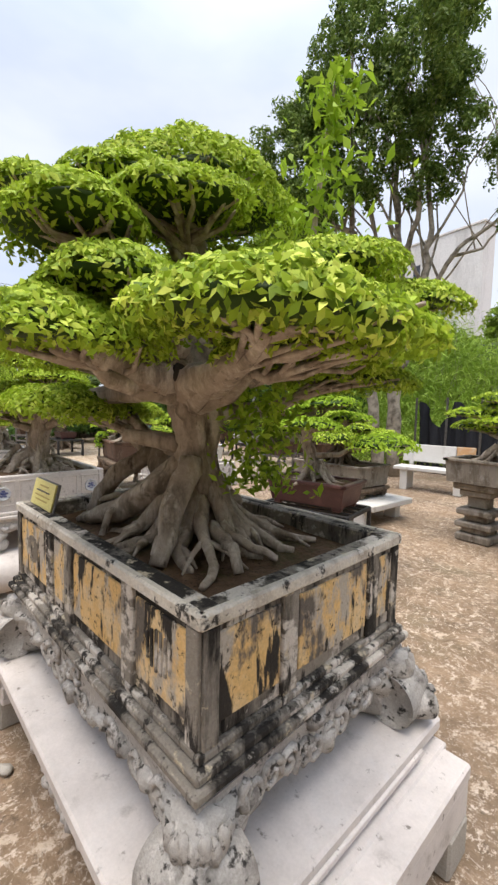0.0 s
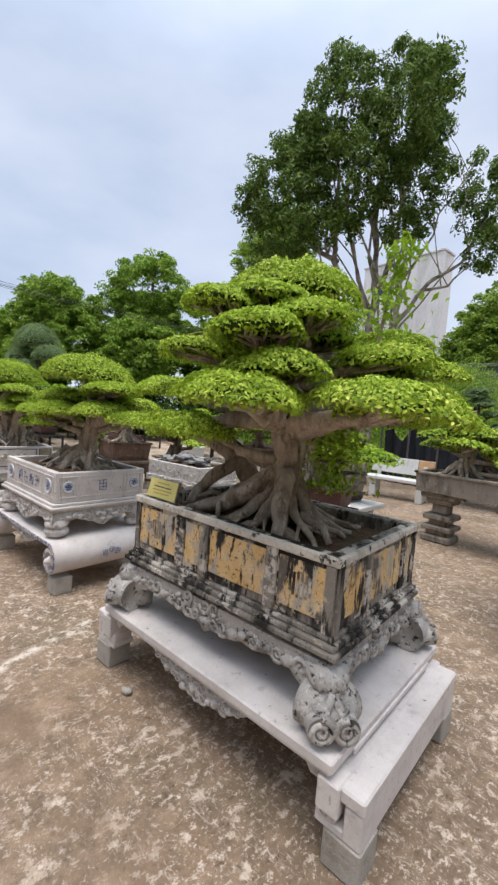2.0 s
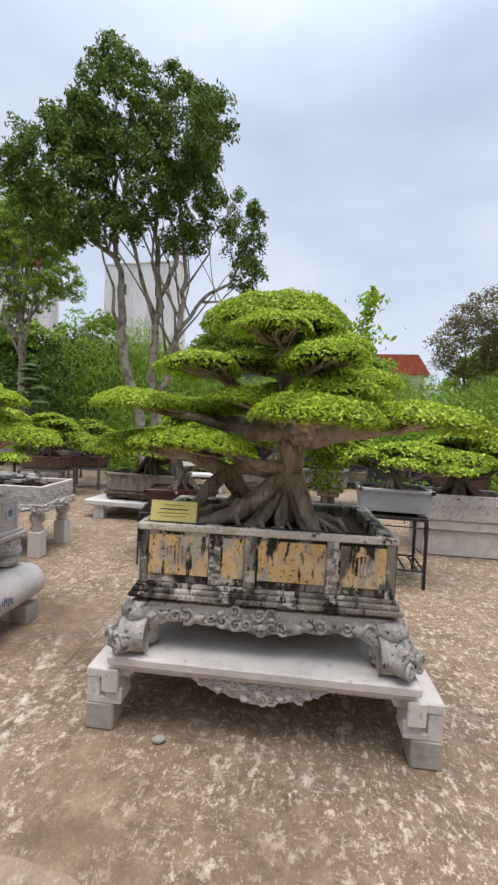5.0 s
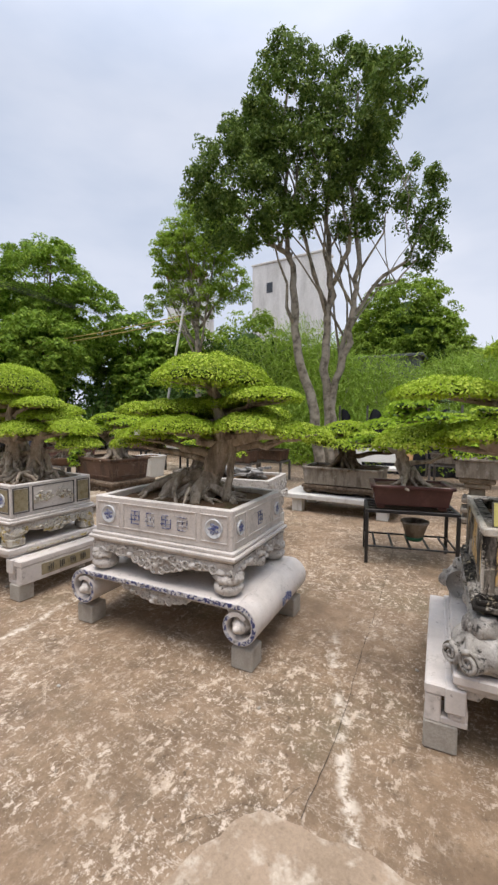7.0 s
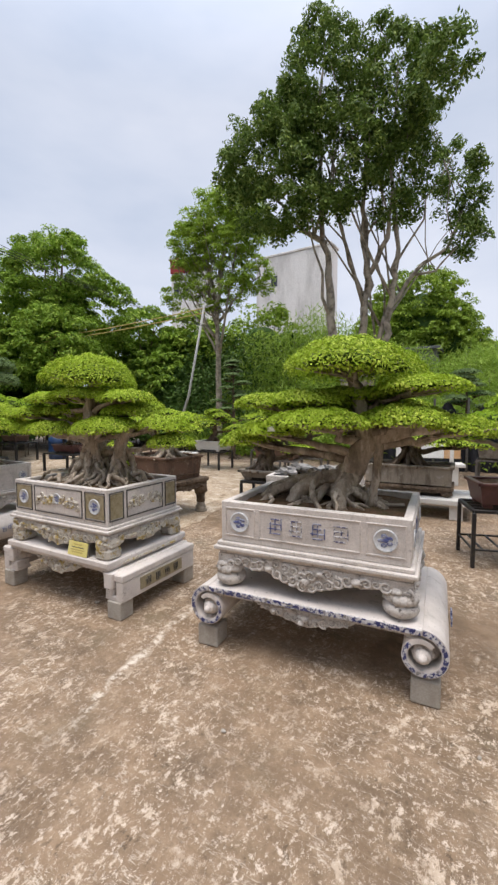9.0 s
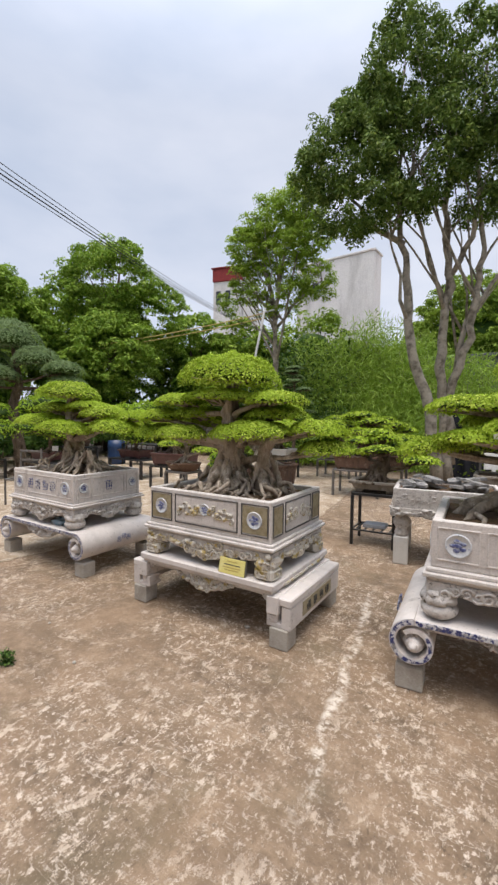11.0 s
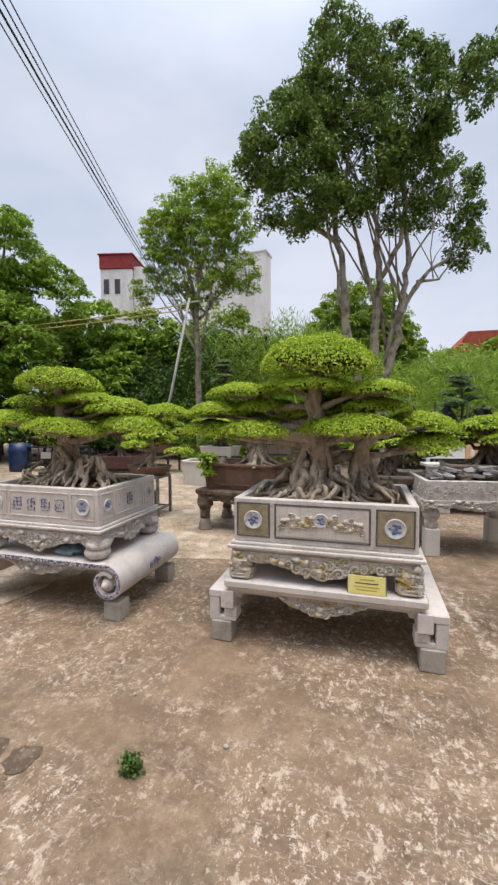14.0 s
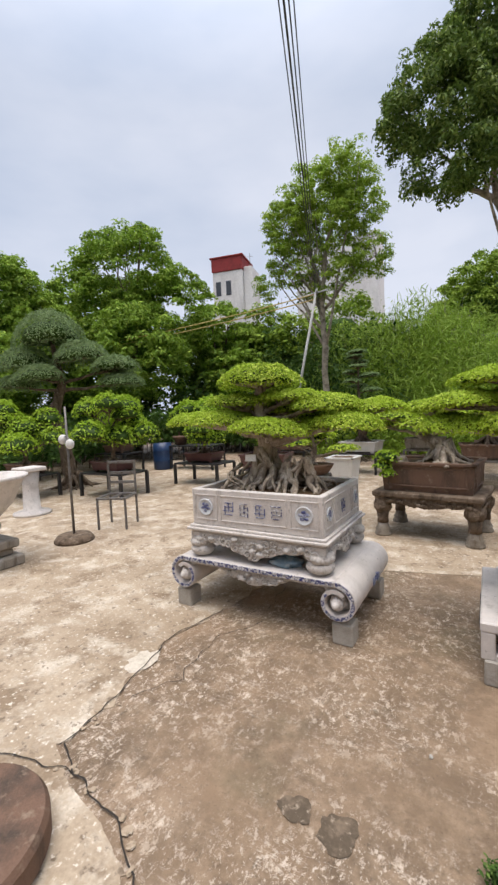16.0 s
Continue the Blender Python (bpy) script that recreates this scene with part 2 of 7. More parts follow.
# leaf green darkened nearly to black, painting the shade inside the cushions
M["pad_shade"] = foliage("bonsai_leaf_inner_shade", (0.02, 0.045, 0.007), (0.035, 0.07, 0.01), (0.06, 0.11, 0.016), 0.05)
M["leaf_bright"] = foliage("young_leaf", (0.13, 0.24, 0.02), (0.33, 0.5, 0.04), (0.58, 0.72, 0.1), 0.4)
M["leaf_tall"] = foliage("tall_tree_leaf", (0.03, 0.06, 0.016), (0.13, 0.21, 0.042), (0.4, 0.5, 0.14), 0.28)
M["leaf_mango"] = foliage("round_tree_leaf", (0.04, 0.1, 0.015), (0.23, 0.37, 0.044), (0.52, 0.65, 0.12), 0.32)
M["leaf_airy"] = foliage("airy_tree_leaf", (0.1, 0.18, 0.025), (0.3, 0.44, 0.055), (0.56, 0.68, 0.14), 0.4)
M["leaf_dome"] = foliage("dense_tree_leaf", (0.07, 0.13, 0.02), (0.24, 0.36, 0.042), (0.46, 0.57, 0.1), 0.28)
M["leaf_weed"] = foliage("weed_leaf", (0.13, 0.22, 0.035), (0.28, 0.42, 0.06), (0.46, 0.58, 0.13), 0.36)
# thicket and weed green; on the crown cores it stands in for shade
M["leaf_shade"] = foliage("thicket_leaf_crown_shade", (0.02, 0.05, 0.012), (0.065, 0.13, 0.026), (0.17, 0.27, 0.055), 0.2)
M["leaf_red"] = foliage("flowering_leaf", (0.11, 0.13, 0.05), (0.17, 0.18, 0.07), (0.38, 0.1, 0.1), 0.3)
M["needle"] = foliage("pine_needle", (0.13, 0.2, 0.08), (0.2, 0.29, 0.12), (0.3, 0.38, 0.17), 0.25)


def ground_material():
    """Old concrete: damp brown-grey, scuffed and speckled with lime in drifts, streaked beside two joints."""
    m, n, l, p = shader("stained_concrete")
    vec = coords(n, l, ONE, False)

    def times(a, b, op="MULTIPLY"):
        k = n.new("ShaderNodeMath")
        k.operation, k.use_clamp = op, True
        for i, q in enumerate((a, b)):
            if isinstance(q, float):
                k.inputs[i].default_value = q
            else:
                l.new(q, k.inputs[i])
        return k.outputs[0]

    def ramp(v, a, b, lo=0.0, hi=1.0):
        k = n.new("ShaderNodeMapRange")
        k.inputs["From Min"].default_value, k.inputs["From Max"].default_value = a, b
        k.inputs["To Min"].default_value, k.inputs["To Max"].default_value = lo, hi
        l.new(v, k.inputs["Value"])
        return k.outputs["Result"]

    col = blend(n, l, noise_fac(n, l, vec, 0.55, 0.36, 0.66, 4.0), (0.174, 0.122, 0.0784), (0.275, 0.19, 0.123))
    col = blend(n, l, times(noise_fac(n, l, vec, 2.1, 0.46, 0.66, 9.0, 0.72), 0.8), col, (0.124, 0.0888, 0.0588))
    col = blend(n, l, times(noise_fac(n, l, vec, 6.0, 0.47, 0.66, 9.0, 0.75), 0.75), col, (0.366, 0.266, 0.179))
    # damp, slightly green patches
    col = blend(n, l, times(noise_fac(n, l, vec, 0.9, 0.55, 0.68, 5.0), 0.7), col, (0.155, 0.126, 0.0776))
    # lime scuffs in drifts; the open side of the yard is whiter all over
    sep = n.new("ShaderNodeSeparateXYZ")
    l.new(vec, sep.inputs[0])
    drift = times(noise_fac(n, l, vec, 0.8, 0.385, 0.54, 6.0, 0.66), ramp(sep.outputs["X"], -1.2, 0.4), "ADD")
    for scale, lo, hi, tint, much in ((4.0, 0.52, 0.66, (0.432, 0.327, 0.232), 0.45), (10.0, 0.555, 0.585, (0.58, 0.475, 0.37), 0.8), (23.0, 0.55, 0.58, (0.64, 0.54, 0.44), 0.85), (55.0, 0.56, 0.6, (0.64, 0.55, 0.45), 0.8), (19.0, 0.57, 0.61, (0.089, 0.0653, 0.0431), 0.7)):
        spots = noise_fac(n, l, coords(n, l, (1.0, 0.7, 1.0), False), scale, lo, hi, 12.0, 0.78)
        col = blend(n, l, times(times(drift, spots), much), col, tint)
    # thin scattered specks and dark pits everywhere
    col = blend(n, l, times(noise_fac(n, l, vec, 34.0, 0.63, 0.68, 7.0, 0.75), 0.8), col, (0.458, 0.387, 0.317))
    col = blend(n, l, times(noise_fac(n, l, vec, 70.0, 0.56, 0.68, 6.0, 0.75), 0.7), col, (0.0916, 0.0697, 0.049))
    # fine wandering scratches where lime was dragged
    for turn, scale in ((35, 2.2), (-20, 3.1)):
        tc, mp = n.new("ShaderNodeTexCoord"), n.new("ShaderNodeMapping")
        mp.inputs["Rotation"].default_value, mp.inputs["Scale"].default_value = (0, 0, radians(turn)), (0.35, 1.3, 1)
        l.new(tc.outputs["Object"], mp.inputs["Vector"])
        wave = noise_fac(n, l, mp.outputs["Vector"], scale, 0.0, 1.0, 6.0, 0.62)
        line = ramp(times(times(wave, 0.5, "SUBTRACT"), times(wave, 1.0, "MULTIPLY")), 0.006, 0.0)
        edge = times(line, ramp(wave, 0.499, 0.502))
        col = blend(n, l, times(times(edge, noise_fac(n, l, vec, 13.0, 0.45, 0.6, 8.0, 0.75)), drift), col, (0.581, 0.502, 0.414))
    # lime washed out along the two slab joints
    wig = ramp(noise_fac(n, l, vec, 2.6, 0.25, 0.75, 5.0, 0.6), 0.0, 1.0, -0.05, 0.05)
    for lean, place, half, far in ((0.37, -2.5, 0.055, 0.75), (0.17, -4.93, 0.04, 1.2)):
        run, add, add2, off, ab = [n.new("ShaderNodeMath") for _ in range(5)]
        run.operation, off.operation, ab.operation = "MULTIPLY", "SUBTRACT", "ABSOLUTE"
        run.inputs[1].default_value, off.inputs[1].default_value = lean, place
        l.new(sep.outputs["Y"], run.inputs[0])
        l.new(sep.outputs["X"], add.inputs[0])
        l.new(run.outputs[0], add.inputs[1])
        l.new(add.outputs[0], add2.inputs[0])
        l.new(wig, add2.inputs[1])
        l.new(add2.outputs[0], off.inputs[0])
        l.new(off.outputs[0], ab.inputs[0])
        near = times(ramp(ab.outputs[0], half, 0.008), ramp(sep.outputs["Y"], far + 0.5, far))
        near = times(near, ramp(sep.outputs["Y"], -0.9, -0.5))
        col = blend(n, l, times(near, noise_fac(n, l, vec, 9.0, 0.47, 0.56, 9.0, 0.78)), col, (0.634, 0.563, 0.475))
    l.new(col, p.inputs["Base Color"])
    l.new(ramp(noise_fac(n, l, vec, 1.3, 0.4, 0.6), 0.0, 1.0, 0.62, 0.92), p.inputs["Roughness"])
    p.inputs["Specular IOR Level"].default_value = 0.25
    b = n.new("ShaderNodeBump")
    b.inputs["Strength"].default_value, b.inputs["Distance"].default_value = 0.55, 0.012
    l.new(noise_fac(n, l, vec, 22.0, 0.25, 0.8, 9.0, 0.7), b.inputs["Height"])
    l.new(b.outputs["Normal"], p.inputs["Normal"])
    return m


M["ground"] = ground_material()
M["slab"] = surface("pale_concrete", (0.47, 0.375, 0.272), [((0.36, 0.275, 0.19), 1.3, 0.44, 0.62, ONE), ((0.68, 0.6, 0.49), 4, 0.5, 0.66, ONE), ((0.29, 0.215, 0.145), 3, 0.52, 0.62, ONE), ((0.22, 0.165, 0.115), 16, 0.56, 0.66, ONE), ((0.7, 0.63, 0.53), 30, 0.58, 0.66, ONE)], 0.85, 0.4, 30, by_object=False)
M["slab_pale"] = surface("pale_mortar", (0.66, 0.59, 0.49), [((0.5, 0.43, 0.34), 8, 0.48, 0.62, ONE)], 0.9, 0.3, 40, by_object=False)
M["stain"] = surface("oil_stain", (0.115, 0.087, 0.06), [((0.2, 0.15, 0.105), 14, 0.46, 0.6, ONE), ((0.36, 0.29, 0.22), 30, 0.58, 0.66, ONE)], 0.8, 0.3, 40, by_object=False)
M["patch"] = surface("worn_screed", (0.4, 0.305, 0.222), [((0.29, 0.22, 0.155), 2.4, 0.42, 0.68, ONE), ((0.55, 0.47, 0.38), 8, 0.52, 0.66, ONE), ((0.22, 0.17, 0.12), 20, 0.58, 0.7, ONE)], 0.9, 0.4, 40, by_object=False)
M["crack"] = surface("crack_dirt_hollow_shade", (0.05, 0.042, 0.035), (), 0.95, 0.0)


# ---------------------------------------------------------------- geometry helpers
class Geo:
    def __init__(self):
        self.v, self.f = [], []

    def add(self, verts, faces, m=None):
        o = len(self.v)
        self.v.extend(tuple(m @ Vector(p)) if m is not None else tuple(p) for p in verts)
        self.f.extend(tuple(i + o for i in f) for f in faces)
        return self

    def box(self, x0, x1, y0, y1, z0, z1, b=0.005, m=None):
        """A box with chamfered edges."""
        c, hs = ((x0 + x1) / 2, (y0 + y1) / 2, (z0 + z1) / 2), (abs(x1 - x0) / 2, abs(y1 - y0) / 2, abs(z1 - z0) / 2)
        b = min(b, 0.45 * min(hs))
        verts, idx = [], {}
        for sx in (-1, 1):
            for sy in (-1, 1):
                for sz in (-1, 1):
                    s = (sx, sy, sz)
                    for a in range(3):
                        idx[s, a] = len(verts)
                        verts.append(tuple(c[k] + s[k] * (hs[k] - (0 if k == a else b)) for k in range(3)))
        faces = []

        def sg(a, va, bb, vb, cc, vc):
            t = [0, 0, 0]
            t[a], t[bb], t[cc] = va, vb, vc
            return tuple(t)

        for a in range(3):
            p, q = (a + 1) % 3, (a + 2) % 3
            for s in (-1, 1):
                quad = [idx[sg(a, s, p, u, q, w), a] for u, w in ((-1, -1), (1, -1), (1, 1), (-1, 1))]
                faces.append(quad if s > 0 else quad[::-1])
            for u in (-1, 1):
                for w in (-1, 1):
                    faces.append([idx[sg(a, -1, p, u, q, w), p], idx[sg(a, 1, p, u, q, w), p], idx[sg(a, 1, p, u, q, w), q], idx[sg(a, -1, p, u, q, w), q]])
        for sx in (-1, 1):
            for sy in (-1, 1):
                for sz in (-1, 1):
                    faces.append([idx[(sx, sy, sz), 0], idx[(sx, sy, sz), 1], idx[(sx, sy, sz), 2]])
        return self.add(verts, faces, m)

    def tube(self, pts, radii, seg=8, rough=0.0, m=None, flat=1.0, flute=0.0):
        """A round limb along a line of points, tapering, closed at its ends."""
        pts = [Vector(p) for p in pts]
        verts, faces = [], []
        side = None
        for i, p in enumerate(pts):
            d = (pts[min(i + 1, len(pts) - 1)] - pts[max(i - 1, 0)]).normalized()
            if side is None:
                side = d.orthogonal().normalized()
            side = (side - d * side.dot(d)).normalized()
            up = d.cross(side)
            for k in range(seg):
                a = 2 * math.pi * k / seg
                r = radii[i]
                if rough:
                    q = p * 9 + side * math.cos(a) * 1.3 + up * math.sin(a) * 1.3
                    r *= 1 + rough * noise.noise(q) + flute * (math.sin(4 * a + 5 * p.z) + 0.6 * math.sin(7 * a - 8 * p.z + 1))
                verts.append(p + (side * math.cos(a) + up * math.sin(a) * flat) * r)
        for i in range(len(pts) - 1):
            for k in range(seg):
                k2 = (k + 1) % seg
                faces.append((i * seg + k, i * seg + k2, (i + 1) * seg + k2, (i + 1) * seg + k))
        faces.append(tuple(range(seg))[::-1])
        faces.append(tuple((len(pts) - 1) * seg + k for k in range(seg)))
        return self.add(verts, faces, m)

    def lathe(self, x, y, prof, seg=16, m=None, sx=1.0, sy=1.0):
        """A turned form about a vertical axis; prof: (radius, height) rows."""
        verts = [(x + sx * r * math.cos(2 * math.pi * k / seg), y + sy * r * math.sin(2 * math.pi * k / seg), z) for r, z in prof for k in range(seg)]
        faces = [(i * seg + k, i * seg + (k + 1) % seg, (i + 1) * seg + (k + 1) % seg, (i + 1) * seg + k) for i in range(len(prof) - 1) for k in range(seg)]
        faces += [tuple(range(seg))[::-1], tuple((len(prof) - 1) * seg + k for k in range(seg))]
        return self.add(verts, faces, m)

    def lump(self, c, r, nu=12, nv=7, rough=0.0, freq=3.0, m=None, seed=0):
        """A rounded, uneven lump."""
        verts, faces = [], []
        for j in range(nv + 1):
            t = math.pi * j / nv
            for k in range(nu):
                a = 2 * math.pi * k / nu
                d = Vector((math.sin(t) * math.cos(a), math.sin(t) * math.sin(a), math.cos(t)))
                g = 1 + (rough * noise.noise(d * freq + Vector((seed * 3.7, seed * 1.3, 0))) if rough else 0)
                verts.append((c[0] + r[0] * d.x * g, c[1] + r[1] * d.y * g, c[2] + r[2] * d.z * g))
        for j in range(nv):
            for k in range(nu):
                faces.append((j * nu + k, j * nu + (k + 1) % nu, (j + 1) * nu + (k + 1) % nu, (j + 1) * nu + k))
        return self.add(verts, faces, m)

    def prism(self, poly, y0, y1, m=None):
        """An outline in x and z, pushed from y0 to y1."""
        k = len(poly)
        verts = [(x, y0, z) for x, z in poly] + [(x, y1, z) for x, z in poly]
        faces = [tuple(range(k)), tuple(range(2 * k - 1, k - 1, -1))] + [(i, (i + 1) % k, k + (i + 1) % k, k + i) for i in range(k)]
        return self.add(verts, faces, m)

    def curl(self, x, z, r, y, turn=1, start=90.0, turns=1.7, w=0.2, m=None, steps=20):
        """A carved volute, standing out of the plane y towards the viewer's side."""
        pts, rad = [], []
        for i in range(steps + 1):
            t = i / steps
            a = radians(start) + turn * 2 * math.pi * turns * t
            q = r * (1 - 0.86 * t)
            pts.append((x + q * math.cos(a), y, z + q * math.sin(a)))
            rad.append(r * w * (1 - 0.45 * t))
        return self.tube(pts, rad, 5, m=m)


def to_mesh(name, g, smooth=False):
    me = bpy.data.meshes.new(name)
    me.from_pydata(g.v, [], g.f)
    if smooth:
        me.polygons.foreach_set("use_smooth", [True] * len(me.polygons))
    me.update()
    return me


def part(name, g, material, parent, label="", smooth=False, kind=""):
    me = g if isinstance(g, bpy.types.Mesh) else to_mesh(name, g, smooth)
    if not me.materials:
        me.materials.append(M[material])
    ob = new(name, me)
    ob.parent = parent
    return tagged(ob, label, kind=kind)


def thing(name, m, label, category, group="", kind=""):
    ob = new(name)
    ob.empty_display_size = 0.1
    ob.matrix_basis = m
    return tagged(ob, label, category, group, kind)


def single(name, g, material, m, label, category, group="", kind="", smooth=False):
    """A thing of one mesh."""
    ob = part(name, g, material, None, label, smooth, kind)
    ob.matrix_basis = m
    return tagged(ob, category=category, group=group)


def leaf_mesh(name, pos, nor, size, rng, slim=0.42, droop=0.0, spread=0.55):
    """Many small folded leaves at the places pos, facing roughly nor."""
    k = len(pos)
    nor = nor + rng.normal(0, spread, (k, 3))
    nor /= np.linalg.norm(nor, axis=1)[:, None] + 1e-9
    t = np.cross(nor, rng.normal(0, 1, (k, 3)))
    t /= np.linalg.norm(t, axis=1)[:, None] + 1e-9
    if droop:
        t[:, 2] -= droop
        t /= np.linalg.norm(t, axis=1)[:, None] + 1e-9
        nor = np.cross(np.cross(t, nor), t)
        nor /= np.linalg.norm(nor, axis=1)[:, None] + 1e-9
    s = np.cross(nor, t)
    size = size * rng.uniform(0.65, 1.3, (k, 1))
    base, tip = pos - t * size * 0.5, pos + t * size * 0.5
    mid = pos - t * size * 0.05 + nor * size * 0.12
    a, b = mid + s * size * slim * 0.5, mid - s * size * slim * 0.5
    verts = np.stack([base, a, tip, b], 1).reshape(-1, 3)
    me = bpy.data.meshes.new(name)
    me.vertices.add(4 * k)
    me.vertices.foreach_set("co", verts.astype(np.float32).ravel())
    me.loops.add(4 * k)
    me.loops.foreach_set("vertex_index", np.arange(4 * k, dtype=np.int32))
    me.polygons.add(k)
    me.polygons.foreach_set("loop_start", np.arange(0, 4 * k, 4, dtype=np.int32))
    me.update(calc_edges=True)
    return me


def on_face(L, D, side):
    """The pose of a box's side: x along it, -y outwards, z up."""
    return {"front": pose(0, -D / 2, 0), "right": pose(L / 2, 0, 0, 0, 0, 90), "back": pose(0, D / 2, 0, 0, 0, 180), "left": pose(-L / 2, 0, 0, 0, 0, -90)}[side]


# ---------------------------------------------------------------- bonsai trees
def pad_points(rng, rx, ry, h, n, seed):
    """Places and facings of leaves over a cushion: a domed top, a rolled rim and a thin underside."""
    a, r = rng.uniform(0, 2 * np.pi, n), np.sqrt(rng.uniform(0, 1, n))
    edge = 1 + 0.07 * np.sin(3 * a + seed) + 0.05 * np.sin(5 * a + 2.1 * seed) + 0.025 * np.sin(9 * a + seed * 1.7)
    x, y = rx * r * edge * np.cos(a), ry * r * edge * np.sin(a)
    lumps = 0.08 * np.sin(x * 17 + seed) * np.cos(y * 15 + seed * 2) + 0.05 * np.sin(x * 31 + y * 23 + seed)
    z = h * (np.clip(1 - r ** 2.1, 0, 1) ** 0.68 * (1 + lumps) - 0.22 * r ** 4)
    under = rng.uniform(0, 1, n) < 0.1
    z = np.where(under, -0.12 * h - 0.25 * h * r ** 3 + rng.normal(0, 0.06, n) * h, z) + rng.normal(0, 0.05, n) * h
    nor = np.stack([x / rx * 0.7, y / ry * 0.7, 0.9 - 0.5 * r], 1)
    nor[under, 2] = -0.3
    return np.stack([x, y, z], 1), nor


# solid filler for a cushion; its dark colour is the shade between leaves
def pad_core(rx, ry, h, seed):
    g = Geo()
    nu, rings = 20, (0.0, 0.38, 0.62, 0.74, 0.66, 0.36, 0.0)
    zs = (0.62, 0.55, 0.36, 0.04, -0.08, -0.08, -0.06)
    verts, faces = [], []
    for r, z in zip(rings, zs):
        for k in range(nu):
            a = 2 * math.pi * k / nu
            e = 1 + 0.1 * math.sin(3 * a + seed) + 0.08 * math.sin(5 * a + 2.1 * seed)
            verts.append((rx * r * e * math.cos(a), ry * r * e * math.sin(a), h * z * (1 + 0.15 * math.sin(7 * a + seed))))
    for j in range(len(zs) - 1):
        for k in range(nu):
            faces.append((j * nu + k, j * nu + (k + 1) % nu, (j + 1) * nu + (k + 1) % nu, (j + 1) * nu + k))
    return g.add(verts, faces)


def bent(p, q, k, rng, wob):
    p, q = Vector(p), Vector(q)
    out = []
    for i in range(k + 1):
        t = i / k
        w = wob * math.sin(math.pi * t)
        out.append(p.lerp(q, t) + Vector((rng.normal(0, w), rng.normal(0, w), rng.normal(0, w * 0.6))))
    return out


def bonsai(m, label, spine, radii, pads, roots=14, root_len=0.34, seed=1, leaf=0.027, dense=10500, bark="bark", mat="pad", group="", limbs=(), root_r=0.035, seg=14, forks=True, bound=None, rise=0.0, tangle=0, knots=7, gnarl=1.0):
    """A bonsai: a gnarled trunk along spine, spreading roots, limbs to flat cushions of leaves (x, y, z, rx, ry, h)."""
    rng = np.random.default_rng(seed)
    tree = thing("bonsai_tree", m, label, "bonsai tree", group)
    fine = []
    for i in range(len(spine) - 1):
        for s in range(4):
            t = s / 4
            p = Vector(spine[i]).lerp(Vector(spine[i + 1]), t)
            fine.append((p + Vector((rng.normal(0, 0.006), rng.normal(0, 0.006), 0)), radii[i] * (1 - t) + radii[i + 1] * t))
    fine.append((Vector(spine[-1]), radii[-1]))
    trunk = Geo()
    trunk.tube([p for p, _ in fine], [r for _, r in fine], seg + 8, 0.5 * gnarl, flute=0.13 * gnarl)
    for k in range(knots):
        i = int(rng.integers(2, max(3, len(fine) - 3)))
        p, r = fine[i]
        a = rng.uniform(0, 6.28)
        trunk.lump(p + Vector((math.cos(a), math.sin(a), 0)) * r * 0.75, (r * 0.45, r * 0.45, r * 0.6), 10, 6, 0.5, 3.0, seed=k)
    for line, rad in limbs:
        pts = bent(line[0], line[1], 4, rng, 0.02) if len(line) == 2 else [Vector(p) for p in line]
        soft, srad = [], []
        for i in range(len(pts) - 1):
            for s in range(4):
                soft.append(pts[i].lerp(pts[i + 1], s / 4) + Vector((rng.normal(0, 0.004), rng.normal(0, 0.004), 0)))
                srad.append(rad[i] + (rad[i + 1] - rad[i]) * s / 4)
        trunk.tube(soft + [pts[-1]], srad + [rad[-1]], 14, 0.5 * gnarl, flute=0.09 * gnarl)
    part("trunk", trunk, bark, tree, smooth=True)
    base = Vector(spine[0])
    z0 = base.z
    for k in range(roots):
        a = 2 * math.pi * k / roots + rng.normal(0, 0.16)
        ln = root_len * rng.uniform(0.6, 1.25)
        g = Geo()
        d = Vector((math.cos(a), math.sin(a), 0))
        if bound:
            room = min((bound[i] - s * base[i]) / abs(d[i]) for i in (0, 1) for s in (1 if d[i] > 0 else -1,) if abs(d[i]) > 0.05)
            ln = max(0.08, min(ln, room - radii[0] * 0.5))
        n0 = Vector((-d.y, d.x, 0))
        r0 = root_r * rng.uniform(0.7, 1.35)
        hh = rng.uniform(0.6, 1.2) * (rise or radii[0] * 2.1)
        pts, rr = [], []
        bend = rng.normal(0, 0.16 if bound else 0.25)
        for i in range(8):
            t = i / 7
            pts.append(base + d * (radii[0] * 0.5 + ln * t) + n0 * (bend * ln * t * t + 0.03 * math.sin(7 * t + 2.3 * k) * t) + Vector((0, 0, hh * (1 - t) ** 2.2 - 0.008 + 0.012 * math.sin(9 * t + k) * (1 - t))))
            rr.append(r0 * (1 - 0.75 * t) + 0.004)
        g.tube(pts, rr, 9, 0.6 * gnarl)
        if forks:
            for s in (-1, 1):
                p0 = pts[3 + int(rng.integers(0, 2))]
                e = p0 + (d * 0.6 + n0 * s * rng.uniform(0.4, 0.9)) * ln * 0.5
                if bound:
                    e = Vector((max(-bound[0], min(bound[0], e.x)), max(-bound[1], min(bound[1], e.y)), e.z))
                g.tube([p0, p0.lerp(Vector((e.x, e.y, z0 + 0.012)), 0.55), Vector((e.x, e.y, z0 - 0.01))], [r0 * 0.5, r0 * 0.38, 0.004], 6, 0.3)
        part("root", g, bark, tree, smooth=True)
